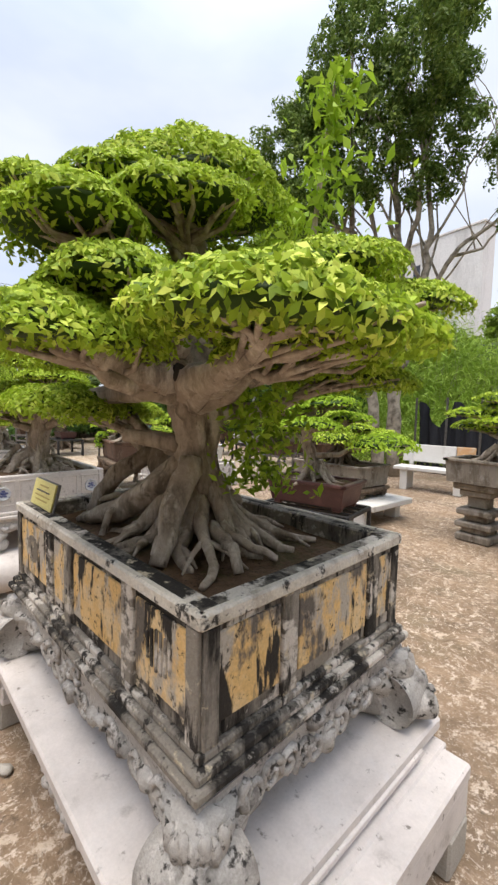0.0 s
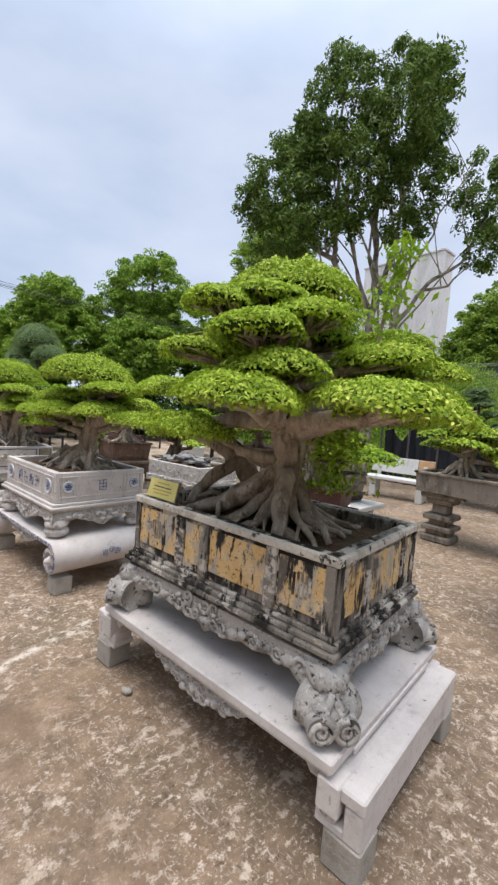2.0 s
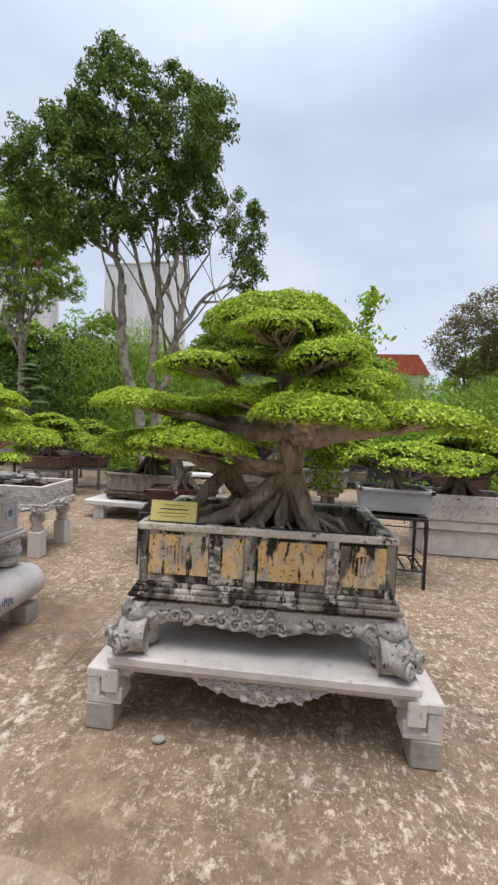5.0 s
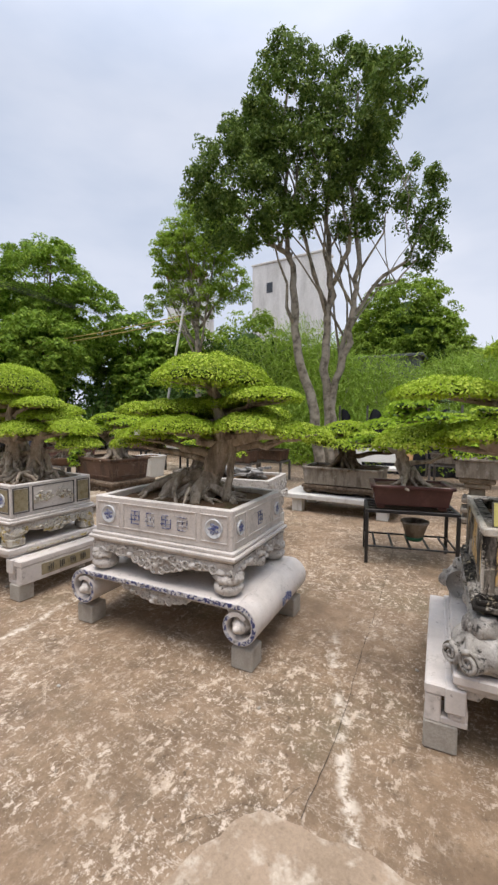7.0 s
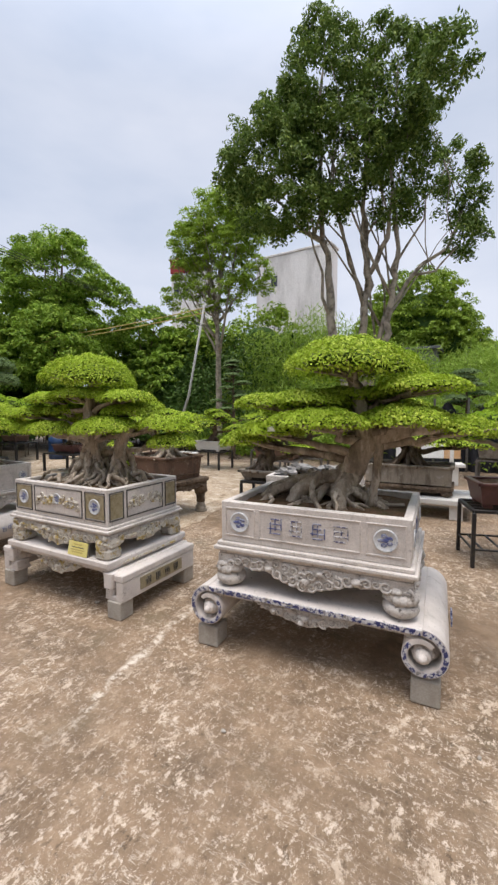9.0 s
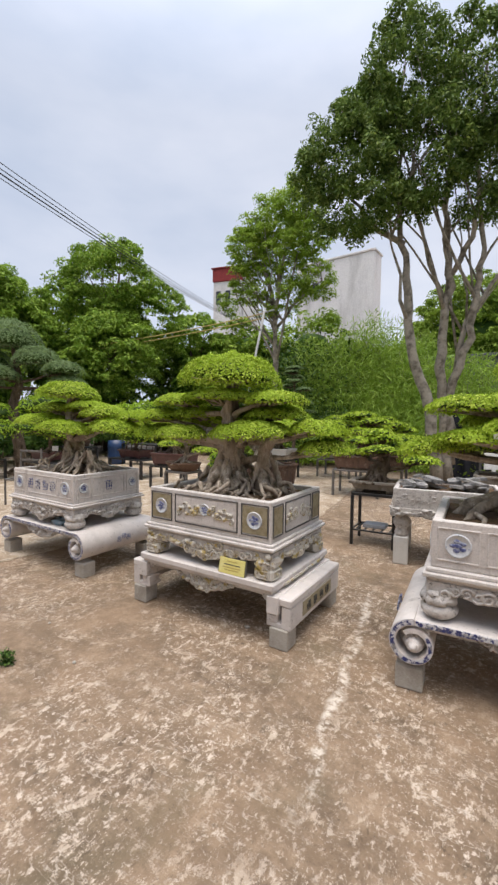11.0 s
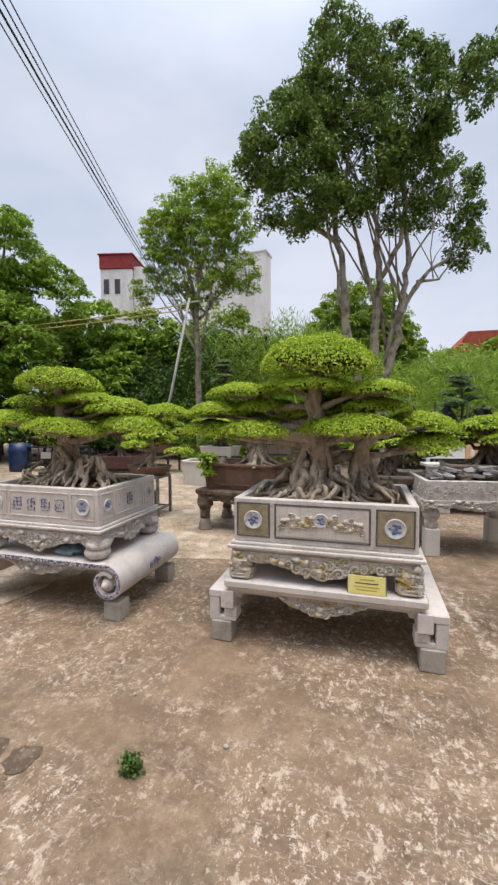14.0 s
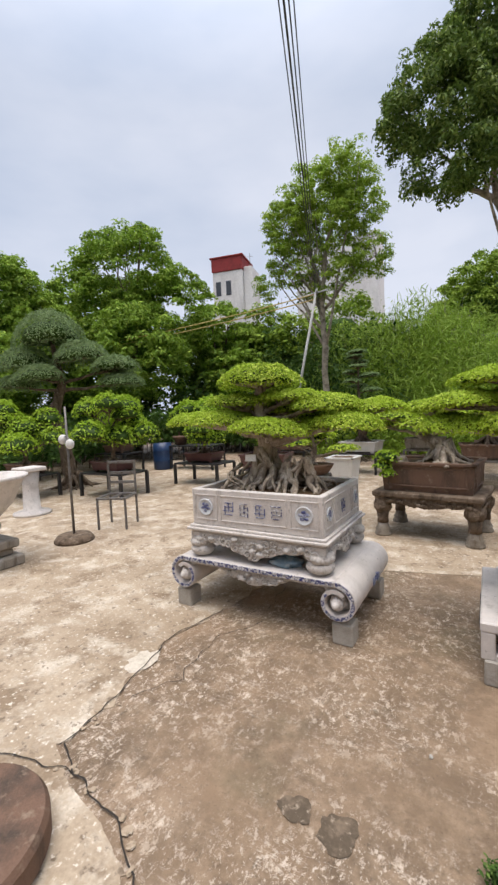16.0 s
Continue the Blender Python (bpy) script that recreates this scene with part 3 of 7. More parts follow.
    for k in range(tangle):
        # roots that wander over the others and dive into the soil
        a, q = rng.uniform(0, 6.28), rng.uniform(0.08, 0.34)
        p = base + Vector((q * math.cos(a) * 1.4, q * math.sin(a), rng.uniform(0.05, 0.26) * (1 - 2.2 * q) + 0.02))
        a += rng.normal(0, 0.7)
        pts, step, drop = [], rng.uniform(0.035, 0.055), p.z - z0 + 0.015
        for i in range(7):
            pts.append(p.copy())
            a += rng.normal(0, 0.55)
            p = p + Vector((math.cos(a) * step, math.sin(a) * step, -drop / 6 + rng.normal(0, 0.012) * (i < 5)))
            if bound and i > 1 and (abs(p.x) > bound[0] or abs(p.y) > bound[1]):
                break
        if bound and any(abs(v.x) > bound[0] or abs(v.y) > bound[1] for v in pts):
            continue
        pts[-1].z = z0 - 0.01
        r0 = root_r * rng.uniform(0.5, 0.95)
        part("root", Geo().tube(pts, [r0 * (1 - 0.09 * i) for i in range(len(pts))], 7, 0.5), bark, tree, smooth=True)
    for k, (x, y, z, rx, ry, h) in enumerate(pads):
        c = Vector((x, y, z))
        i = min(range(len(fine)), key=lambda j: abs(fine[j][0].z - (z - 0.14)) + 0.35 * (fine[j][0] - c).length)
        p, r = fine[i]
        g = Geo()
        end = c + Vector((0, 0, -0.02))
        g.tube(bent(p, end, 5, rng, 0.03), [max(0.012, r * 0.5 * (1 - 0.14 * s)) for s in range(6)], 8, 0.4)
        for s in range(14):
            a, q = rng.uniform(0, 6.28), rng.uniform(0.45, 0.9)
            e = c + Vector((rx * q * math.cos(a), ry * q * math.sin(a), rng.uniform(-0.04, 0.1) * h))
            st = p.lerp(end, rng.uniform(0.55, 0.95))
            g.tube(bent(st, e, 3, rng, 0.015), [0.011, 0.009, 0.007, 0.004], 5)
        part("branch", g, bark, tree, smooth=True)
        n = int(dense * 3.14 * rx * ry * (0.034 / leaf) ** 2) + 60
        pos, nor = pad_points(rng, rx, ry, h, n, seed * 1.3 + k)
        me = leaf_mesh("foliage_pad", pos, nor, leaf, rng, 0.46, 0.0, 0.36)
        me.materials.append(M[mat])
        pad = part("foliage_pad", me, mat, tree)
        pad.matrix_basis = pose(x, y, z, rng.normal(0, 3), rng.normal(0, 3), 0)
        part("inner_foliage", pad_core(rx, ry, h, seed * 1.3 + k), "pad_shade", pad, smooth=True)
    return tree


# ---------------------------------------------------------------- ground
def ground():
    g = Geo()
    xs = [-400, -60, -30, -20, -14, -10, -7, -4, -1, 2, 6, 20, 60, 400]
    ys = [-400, -60, -20, -8, -4, -2, 0, 2, 4, 7, 10, 16, 30, 60, 400]
    verts = [(x, y, 0) for y in ys for x in xs]
    k = len(xs)
    g.add(verts, [(j * k + i, j * k + i + 1, (j + 1) * k + i + 1, (j + 1) * k + i) for j in range(len(ys) - 1) for i in range(k - 1)])
    ob = part("ground", g, "ground", None, "brown-grey stained concrete yard with pale lime patches", kind="structure")
    tagged(ob, category="ground")
    # the paler, slightly higher slab beyond the broken joint
    edge = [(-7.3, -2.9), (-7.55, -1.8), (-7.8, -1.5), (-8.08, -1.4), (-8.34, -1.36), (-8.53, -1.26), (-8.57, -0.91), (-8.62, -0.65), (-8.72, -0.28), (-8.62, 0.22), (-8.55, 0.7), (-8.4, 1.25), (-7.95, 1.5), (-7.62, 1.55), (-6.95, 1.75), (-6.6, 1.88), (-6.5, 2.6), (-6.7, 3.6), (-6.9, 5.0)]
    fine = []
    for a, b in zip(edge, edge[1:]):
        for s in range(8):
            t = s / 8
            x, y = a[0] + (b[0] - a[0]) * t, a[1] + (b[1] - a[1]) * t
            fine.append((x + 0.07 * noise.noise(Vector((x * 7, y * 7, 0))) + 0.05 * noise.noise(Vector((x * 31, y * 31, 3))), y))
    fine.append(edge[-1])
    top = [(x, y, 0.005) for x, y in fine] + [(-7.6, 9.0, 0.005), (-30, 9.0, 0.005), (-30, -12, 0.005), (-7.0, -12, 0.005)]
    low = [(x, y, -0.02) for x, y, _ in top]
    n = len(top)
    s = Geo().add(top + low, [tuple(range(n))] + [(i, n + i, n + (i + 1) % n, (i + 1) % n) for i in range(n)])
    tagged(part("pavement", s, "slab", None, "pale beige concrete slab with a broken edge", kind="structure"), category="pavement")

    rim = [(-2.95, -1.05), (-2.87, -0.78), (-2.8, -0.55), (-2.71, -0.41), (-2.48, -0.37), (-2.25, -0.36), (-2.0, -0.36), (-1.74, -0.4), (-1.5, -0.52), (-1.32, -0.8), (-1.2, -1.4), (-1.15, -2.6), (-3.0, -2.6)]
    fine = []
    for a, b in zip(rim, rim[1:] + rim[:1]):
        for s in range(6):
            x, y = a[0] + (b[0] - a[0]) * s / 6, a[1] + (b[1] - a[1]) * s / 6
            fine.append((x + 0.03 * noise.noise(Vector((x * 9, y * 9, 2))), y + 0.03 * noise.noise(Vector((x * 9, y * 9, 7))), 0.005))
    tagged(part("pavement", Geo().add(fine, [tuple(range(len(fine)))]), "patch", None, "worn pinkish screed patch in the concrete", kind="structure"), category="pavement")

    def crack(line, w, jit, z=0.012):
        pts = []
        for a, b in zip(line, line[1:]):
            for s in range(10):
                t = s / 10
                pts.append((a[0] + (b[0] - a[0]) * t, a[1] + (b[1] - a[1]) * t))
        pts.append(line[-1])
        verts, faces = [], []
        for i, (x, y) in enumerate(pts):
            a, b = pts[max(i - 1, 0)], pts[min(i + 1, len(pts) - 1)]
            d = Vector((b[0] - a[0], b[1] - a[1])).normalized()
            o = jit * noise.noise(Vector((x * 9, y * 9, 5)))
            ww = w * (0.6 + 0.8 * abs(noise.noise(Vector((x * 13, y * 13, 9)))))
            for s in (-1, 1):
                verts.append((x - d.y * (o + s * ww), y + d.x * (o + s * ww), z))
        for i in range(len(pts) - 1):
            faces.append((2 * i, 2 * i + 1, 2 * i + 3, 2 * i + 2))
        tagged(part("crack", Geo().add(verts, faces), "crack", None, "dark dirt-filled crack in the concrete", kind="structure"), category="crack")

    crack([(x + 0.012, y) for x, y in edge[5:10]], 0.0045, 0.04)
    crack([(x + 0.012, y + 0.03) for x, y in edge[1:6]], 0.005, 0.05)
    crack([(-8.34, -1.33), (-8.6, -1.38), (-8.9, -1.5)], 0.004, 0.05)
    crack([(-8.5, -0.85), (-8.35, -0.6), (-8.42, -0.2), (-8.25, 0.2)], 0.003, 0.06)
    crack([(-8.5, 0.1), (-8.3, 0.35), (-8.35, 0.8)], 0.002, 0.04)
    crack([(-2.56, -0.36), (-2.57, 0.1), (-2.6, 0.42), (-2.66, 1.0), (-2.74, 1.95), (-2.9, 3.4), (-3.0, 4.6)], 0.0018, 0.01, 0.0065)
    crack([(-2.95, -0.62), (-2.8, -0.42), (-2.68, -0.4), (-2.6, -0.2)], 0.0011, 0.02, 0.0065)

    def blotch(x, y, rx, ry, z, mat, label, seed):
        pts = []
        for k in range(40):
            a = 2 * math.pi * k / 40
            q = 1 + 0.45 * noise.noise(Vector((math.cos(a) * 1.6 + seed, math.sin(a) * 1.6, seed))) + 0.15 * noise.noise(Vector((math.cos(a) * 6, math.sin(a) * 6, seed)))
            pts.append((x + rx * q * math.cos(a), y + ry * q * math.sin(a), z))
        tagged(part("stain", Geo().add(pts, [tuple(range(40))]), mat, None, label, kind="structure"), category="stain")

    blotch(-7.42, -1.0, 0.07, 0.05, 0.0045, "stain", "dark damp stain on the concrete", 1)
    blotch(-7.24, -1.01, 0.08, 0.07, 0.0045, "stain", "dark damp stain on the concrete", 4)
    blotch(-8.68, -0.58, 0.09, 0.12, 0.0085, "slab_pale", "pale mortar patch by the crack", 7)
    # broken bits along the crack
    rng = random.Random(9)
    for k in range(26):
        a, b = edge[1 + k % 5], edge[2 + k % 5]
        t = rng.random()
        x, y = a[0] + (b[0] - a[0]) * t + rng.gauss(0.02, 0.04), a[1] + (b[1] - a[1]) * t + rng.gauss(0.03, 0.04)
        r = rng.uniform(0.006, 0.022)
        single("concrete_chip", Geo().lump((0, 0, 0.005), (r, r * rng.uniform(0.5, 0.9), r * 0.35), 8, 5, 0.6, 3, None, k), "slab", pose(x, y, 0.003, 0, 0, rng.uniform(0, 360)), "pale broken chip of concrete beside the crack", "rubble", "chips along the crack")


ground()


# unseen walls, added to cut low sky light and deepen shade under the tables
def sky_block_wall(name, x0, x1, y0, y1, h):
    w = Geo().box(x0, x1, y0, y1, 0, h, 0.02).box(x0 - 0.04, x1 + 0.04, y0 - 0.04, y1 + 0.04, h, h + 0.08, 0.02)
    tagged(part(name, w, "concrete_block", None, "unseen added concrete wall that blocks low sky light", kind="structure"), category="wall")


sky_block_wall("wall_south", -32.0, 13.0, -14.2, -14.0, 9.5)
sky_block_wall("wall_east", 12.8, 13.0, -13.95, 14.0, 8.0)


# ---------------------------------------------------------------- planters
def glyph(g, x, z, s, seed, m, y=0.0):
    """An unreadable character as a cluster of plain bars."""
    rng = random.Random(seed)
    for k in range(4):
        zz = z + s * (k - 1.5) * 0.27
        a = rng.uniform(0.25, 0.5)
        g.box(x - s * a, x + s * a * rng.uniform(0.5, 1), y - 0.005, y + 0.002, zz - s * 0.03, zz + s * 0.03, 0.001, m)
    for k in range(3):
        xx = x + s * (k - 1) * 0.32 + rng.uniform(-0.05, 0.05) * s
        g.box(xx - s * 0.03, xx + s * 0.03, y - 0.0065, y + 0.002, z - s * rng.uniform(0.2, 0.5), z + s * rng.uniform(0.2, 0.5), 0.001, m)


def frame_bars(g, x0, x1, z0, z1, w, d, m):
    g.box(x0, x1, -d, 0.003, z0, z0 + w, 0.002, m).box(x0, x1, -d, 0.003, z1 - w, z1, 0.002, m)
    g.box(x0, x0 + w, -d, 0.003, z0 + w, z1 - w, 0.002, m).box(x1 - w, x1, -d, 0.003, z0 + w, z1 - w, 0.002, m)


def medallion(face, x, z, r, owner):
    disc = Geo()
    tilt = face @ pose(x, 0, z, 90)
    disc.lathe(0, 0, [(r, -0.002), (r, 0.01), (r * 0.9, 0.013), (r * 0.85, 0.008), (0.001, 0.008)], 22, tilt)
    ob = part("medallion", disc, "white_glaze", owner, "round blue and white porcelain medallion", True)
    mo = Geo()
    for k in range(5):
        a = k * 1.257 + x * 7
        mo.lump((r * 0.4 * math.cos(a), r * 0.4 * math.sin(a), 0.009), (r * 0.28, r * 0.17, 0.004), 8, 4, 0.4, 2, tilt, k)
    mo.lump((0, 0, 0.009), (r * 0.3, r * 0.22, 0.005), 8, 4, 0.5, 2, tilt, 9)
    part("motif", mo, "blue", ob)


def scallop(L, top, base, deep, lobes, foot):
    """The outline of a carved apron: a straight top, a cusped hem that is deepest in the middle and runs down to the feet."""
    n = 72
    hem = []
    for i in range(n + 1):
        u = -1 + 2 * i / n
        x = u * L / 2
        mid = math.exp(-(u / 0.32) ** 2)
        z = base - deep * mid - 0.014 * abs(math.sin(math.pi * lobes * (u + 1) / 2))
        k = max(0.0, (abs(u) - 0.72) / 0.28)
        z -= foot * k ** 1.6
        hem.append((x, z))
    return [(-L / 2, top), (L / 2, top)] + hem[::-1]


def pendant(L, top, base, deep, lobes, foot):
    """The outline of a table apron: a straight band with one carved pendant in the middle and stepped ends."""
    hem = []
    for i in range(73):
        u = -1 + 2 * i / 72
        z = base
        if abs(u) < 0.46:
            q = 1 - abs(u) / 0.46
            z -= deep * (0.3 * min(1, 4 * q) + 0.7 * q ** 1.2) + 0.01 * abs(math.sin(u * 26))
        if abs(u) > 0.9:
            z -= 0.03
        hem.append((u * L / 2, z))
    return [(-L / 2, top), (L / 2, top)] + hem[::-1]


def apron_set(owner, L, D, top, base, deep, foot, mat, carve, lobes=9, thick=0.035, curl=0.034, curls=9, name="apron", outline=scallop):
    for side, ln in (("front", L), ("back", L), ("left", D), ("right", D)):
        face = on_face(L, D, side)
        k = max(5, int(lobes * ln / L))
        width = ln - 2 * thick * (side in ("left", "right"))
        prof = outline(width, top, base, deep * (0.85 if ln < L else 1), k, foot)
        ap = part(name, Geo().prism(prof, 0.0, thick, face), mat, owner)
        if side == "back":
            continue
        # volutes and leaves cover the face from the hem upwards
        rnd = random.Random(int(ln * 1000) + len(name))
        hem = prof[:1:-1]
        g = Geo()
        x, c = -width / 2 + curl, 0
        while x < width / 2 - curl * 0.6:
            z0 = min(hem, key=lambda p: abs(p[0] - x))[1]
            z = z0 + curl * 0.85
            while z < top - curl * 0.3:
                r = curl * rnd.uniform(0.75, 1.15)
                if outline is scallop or abs(x) < 0.24 * width:
                    if rnd.random() < 0.72:
                        g.curl(x + rnd.uniform(-0.2, 0.2) * curl, z, r, -0.004, 1 if x < 0 else -1, rnd.uniform(0, 360), 1.5, 0.3, face, 12)
                    else:
                        g.lump((x, -0.002, z), (r * 0.95, 0.026, r * 0.62), 9, 6, 0.5, 3, face, c)
                z += curl * 1.75
                c += 1
            x += curl * 1.5
        g.lump((0, -0.004, base - deep * 0.45), (curl * 0.9, 0.022, curl * 0.8), 10, 6, 0.4, 3, face, 3)
        part("carving", g, carve, ap, smooth=True)


def hollow_body(L, D, z0, z1, wall):
    g = Geo()
    b = 0.006
    g.box(-L / 2, L / 2, -D / 2, -D / 2 + wall, z0, z1, b).box(-L / 2, L / 2, D / 2 - wall, D / 2, z0, z1, b)
    g.box(-L / 2, -L / 2 + wall, -D / 2 + wall, D / 2 - wall, z0, z1 - 0.002, b).box(L / 2 - wall, L / 2, -D / 2 + wall, D / 2 - wall, z0, z1 - 0.002, b)
    g.box(-L / 2 + wall, L / 2 - wall, -D / 2 + wall, D / 2 - wall, z0, z0 + 0.04, 0.002)
    return g


def soil_bed(owner, L, D, z, wall, seed):
    nx, ny = 26, 18
    verts = [((-L / 2 + wall) + (L - 2 * wall) * i / nx, (-D / 2 + wall) + (D - 2 * wall) * j / ny, 0) for j in range(ny + 1) for i in range(nx + 1)]
    verts = [(x, y, z + 0.025 * math.exp(-(x * x + y * y) / 0.1) + 0.014 * noise.noise(Vector((x * 9 + seed, y * 9, 0)))) for x, y, _ in verts]
    g = Geo().add(verts, [(j * (nx + 1) + i, j * (nx + 1) + i + 1, (j + 1) * (nx + 1) + i + 1, (j + 1) * (nx + 1) + i) for j in range(ny) for i in range(nx)])
    part("soil", g, "soil", owner, "dark brown soil with a little moss", True)


def moulding(owner, L, D, z0, z1, mat, steps):
    g = Geo()
    n = len(steps)
    for k, out in enumerate(steps):
        a, b = z0 + (z1 - z0) * k / n, z0 + (z1 - z0) * (k + 1) / n
        g.box(-L / 2 - out, L / 2 + out, -D / 2 - out, D / 2 + out, a, b, 0.006)
    part("moulding", g, mat, owner)


def stone_planter(m, L, D, zs, label, kind, group="stone planters in a row"):
    """kind: 'porcelain' (blue and white inlay), 'gilt' (gilded carving) or 'old' (mouldy limewash and yellow paint)."""
    rim, body, plinth, foot = zs
    pl = thing("planter", m, label, "planter", group)
    old = kind == "old"
    base_mat, carve = ("old_stone", "old_carved") if old else (("stone", "gilt") if kind == "gilt" else ("stone", "stone_carved"))
    wall = 0.062 if old else 0.05
    part("body", hollow_body(L, D, body, rim, wall), base_mat, pl)
    soil_bed(pl, L, D, rim - (0.065 if old else 0.045), wall, L * 10)
    moulding(pl, L, D, plinth, body, base_mat, (0.012, 0.04, 0.022) if not old else (0.005, 0.045, 0.03, 0.012))
    h = rim - body
    for side, ln in (("front", L), ("right", D), ("back", L), ("left", D)):
        face = on_face(L, D, side)
        lo, hi = body + 0.16 * h, rim - 0.14 * h
        if kind == "porcelain":
            g = Geo()
            a = ln / 2 - 0.03
            q = 0.21 if ln == L else 0.16
            frame_bars(g, -a, -a + q, lo, hi, 0.008, 0.006, face)
            frame_bars(g, a - q, a, lo, hi, 0.008, 0.006, face)
            frame_bars(g, -a + q + 0.03, a - q - 0.03, lo, hi, 0.008, 0.006, face)
            part("panel_frame", g, "stone", pl)
            for s in (-1, 1):
                medallion(face, s * (a - q / 2), (lo + hi) / 2, 0.066 if ln == L else 0.05, pl)
            k = 4 if ln == L else 1
            for i in range(k):
                gl = Geo()
                glyph(gl, (i - (k - 1) / 2) * 0.135, (lo + hi) / 2, 0.11, i + int(ln * 10), face)
                part("inlaid_sign", gl, "mosaic" if i % 2 else "blue", pl, "blue porcelain bars inlaid in the stone")
        elif kind == "gilt":
            a = ln / 2 - 0.02
            q = 0.225 if ln == L else 0.15
            for x0, x1 in ((-a, -a + q), (-a + q + 0.03, a - q - 0.03), (a - q, a)):
                pn = Geo()
                pn.box(x0 + 0.012, x1 - 0.012, -0.004, 0.003, lo + 0.005, hi - 0.005, 0.002, face)
                ob = part("panel", pn, "gold_panel" if x1 - x0 < 0.3 else "stone", pl, "dull gold panel" if x1 - x0 < 0.3 else "")
                fr = Geo()
                frame_bars(fr, x0, x1, lo - 0.012, hi + 0.012, 0.009, 0.007, face)
                part("panel_frame", fr, "line", ob, "dark painted line round a panel")
            for s in (-1, 1):
                if ln == L:
                    medallion(face, s * (a - q / 2), (lo + hi) / 2, 0.062, pl)
            rel = Geo()
            for s in (-1, 1):
                for i in range(7):
                    rel.curl(s * (0.05 + 0.033 * i) * ln / L, (lo + hi) / 2 + 0.035 * math.sin(i * 1.9), 0.026, -0.008, s, 40 * i, 1.4, 0.28, face, 12)
                    rel.lump((s * (0.06 + 0.03 * i) * ln / L, -0.006, (lo + hi) / 2 + 0.03 * math.cos(i * 2.3)), (0.022, 0.012, 0.015), 7, 5, 0.4, 3, face, i)
            part("relief", rel, "gilt", pl, "gilded relief of two curling beasts", True)
            if ln == L:
                medallion(face, 0, (lo + hi) / 2 + 0.02, 0.045, pl)
        else:
            cuts = (-0.5, -0.2, -0.06, 0.26, 0.5) if ln == L else (-0.5, -0.18, 0.3, 0.5)
            for x0, x1 in zip(cuts, cuts[1:]):
                pn = Geo()
                pn.box(x0 * ln + 0.045, x1 * ln - 0.03, -0.006, 0.003, body + 0.045, rim - 0.055, 0.003, face)
                ob = part("panel", pn, "old_paint", pl, "peeling ochre yellow painted panel")
                if ln == L and (x0 == -0.5 or x1 == 0.5):
                    lat = Geo()
                    cx = (x0 + x1) / 2 * ln
                    for i in range(6):
                        hh = 0.055 * math.sqrt(1 - ((i - 2.5) / 3.2) ** 2)
                        lat.box(cx + (i - 2.5) * 0.02 - 0.005, cx + (i - 2.5) * 0.02 + 0.005, -0.011, -0.004, (body + rim) / 2 - hh, (body + rim) / 2 + hh, 0.002, face)
                    part("lattice", lat, "old_stone", ob, "small round moulded lattice")
            for x in cuts[1:-1]:
                pi = Geo().box(x * ln - 0.026, x * ln + 0.034, -0.013, 0.003, body + 0.004, rim - 0.03, 0.004, face)
                part("pilaster", pi, "old_stone", pl, "black mouldy pilaster")
            rimg = Geo().box(-ln / 2 - 0.012, ln / 2 + 0.012, -0.016, 0.01, rim - 0.034, rim + 0.004, 0.006, face)
            part("rim_moulding", rimg, "old_rim", pl)
            for s in (-1, 1):
                part("corner_strip", Geo().box(s * (ln / 2 - 0.022) - 0.022, s * (ln / 2 - 0.022) + 0.022, -0.012, 0.003, body, rim - 0.034, 0.004, face), "old_stone", pl)
    # carved stand under the trough
    top = plinth
    if old:
        apron_set(pl, L + 0.05, D + 0.05, top, plinth - 0.085, 0.035, 0.05, carve, carve, 9, 0.05, 0.042, 10)
    elif kind == "gilt":
        apron_set(pl, L + 0.03, D + 0.03, top, plinth - 0.06, 0.075, 0.05, "stone_carved", carve, 9, 0.04, 0.034, 11)
    else:
        apron_set(pl, L + 0.03, D + 0.03, top, plinth - 0.06, 0.085, 0.05, "stone_carved", carve, 7, 0.04, 0.036, 9)
    part("stand_top", Geo().box(-L / 2 + 0.03, L / 2 - 0.03, -D / 2 + 0.03, D / 2 - 0.03, plinth - 0.05, plinth + 0.002, 0.004), base_mat, pl)
    for sx in (-1, 1):
        for sy in (-1, 1):
            g = Geo()
            hgt = plinth - foot
            if old:
                cx, cy, r = sx * (L / 2 + 0.02), sy * (D / 2 + 0.02), 0.092
                for ax in (0, 1):
                    tr = pose(cx, cy, foot + r, 0, 0, 0) if ax == 0 else pose(cx, cy, foot + r, 0, 0, 90)
                    s1 = sy if ax == 0 else -sx
                    s2 = sx if ax == 0 else sy
                    n = 26
                    prof = [(s2 * 0.012 + r * math.cos(2 * math.pi * i / n), r * math.sin(2 * math.pi * i / n)) for i in range(n)]
                    g.prism(prof, -0.03 if s1 < 0 else -0.09, 0.09 if s1 < 0 else 0.03, tr)
                    g.curl(s2 * 0.012, 0, r * 0.9, s1 * 0.036, -s2, 100 if s2 > 0 else 80, 2.1, 0.25, tr, 34)
                neck = Vector((cx - sx * 0.055, cy - sy * 0.055, 0))
                g.tube([neck + Vector((0, 0, foot + 0.03)), neck + Vector((-sx * 0.005, -sy * 0.005, foot + 0.1)), neck + Vector((sx * 0.01, sy * 0.01, foot + 0.17)), neck + Vector((sx * 0.02, sy * 0.02, plinth - 0.02))], [0.07, 0.062, 0.07, 0.085], 12, 0.2)
                # a pair of volutes on the outer corner
                corner = pose(cx, cy, foot + 0.075, 0, 0, math.degrees(math.atan2(sy, sx)) + 90)
                g.lump((cx + sx * 0.02, cy + sy * 0.02, foot + 0.085), (0.075, 0.075, 0.078), 14, 9, 0.08, 3)
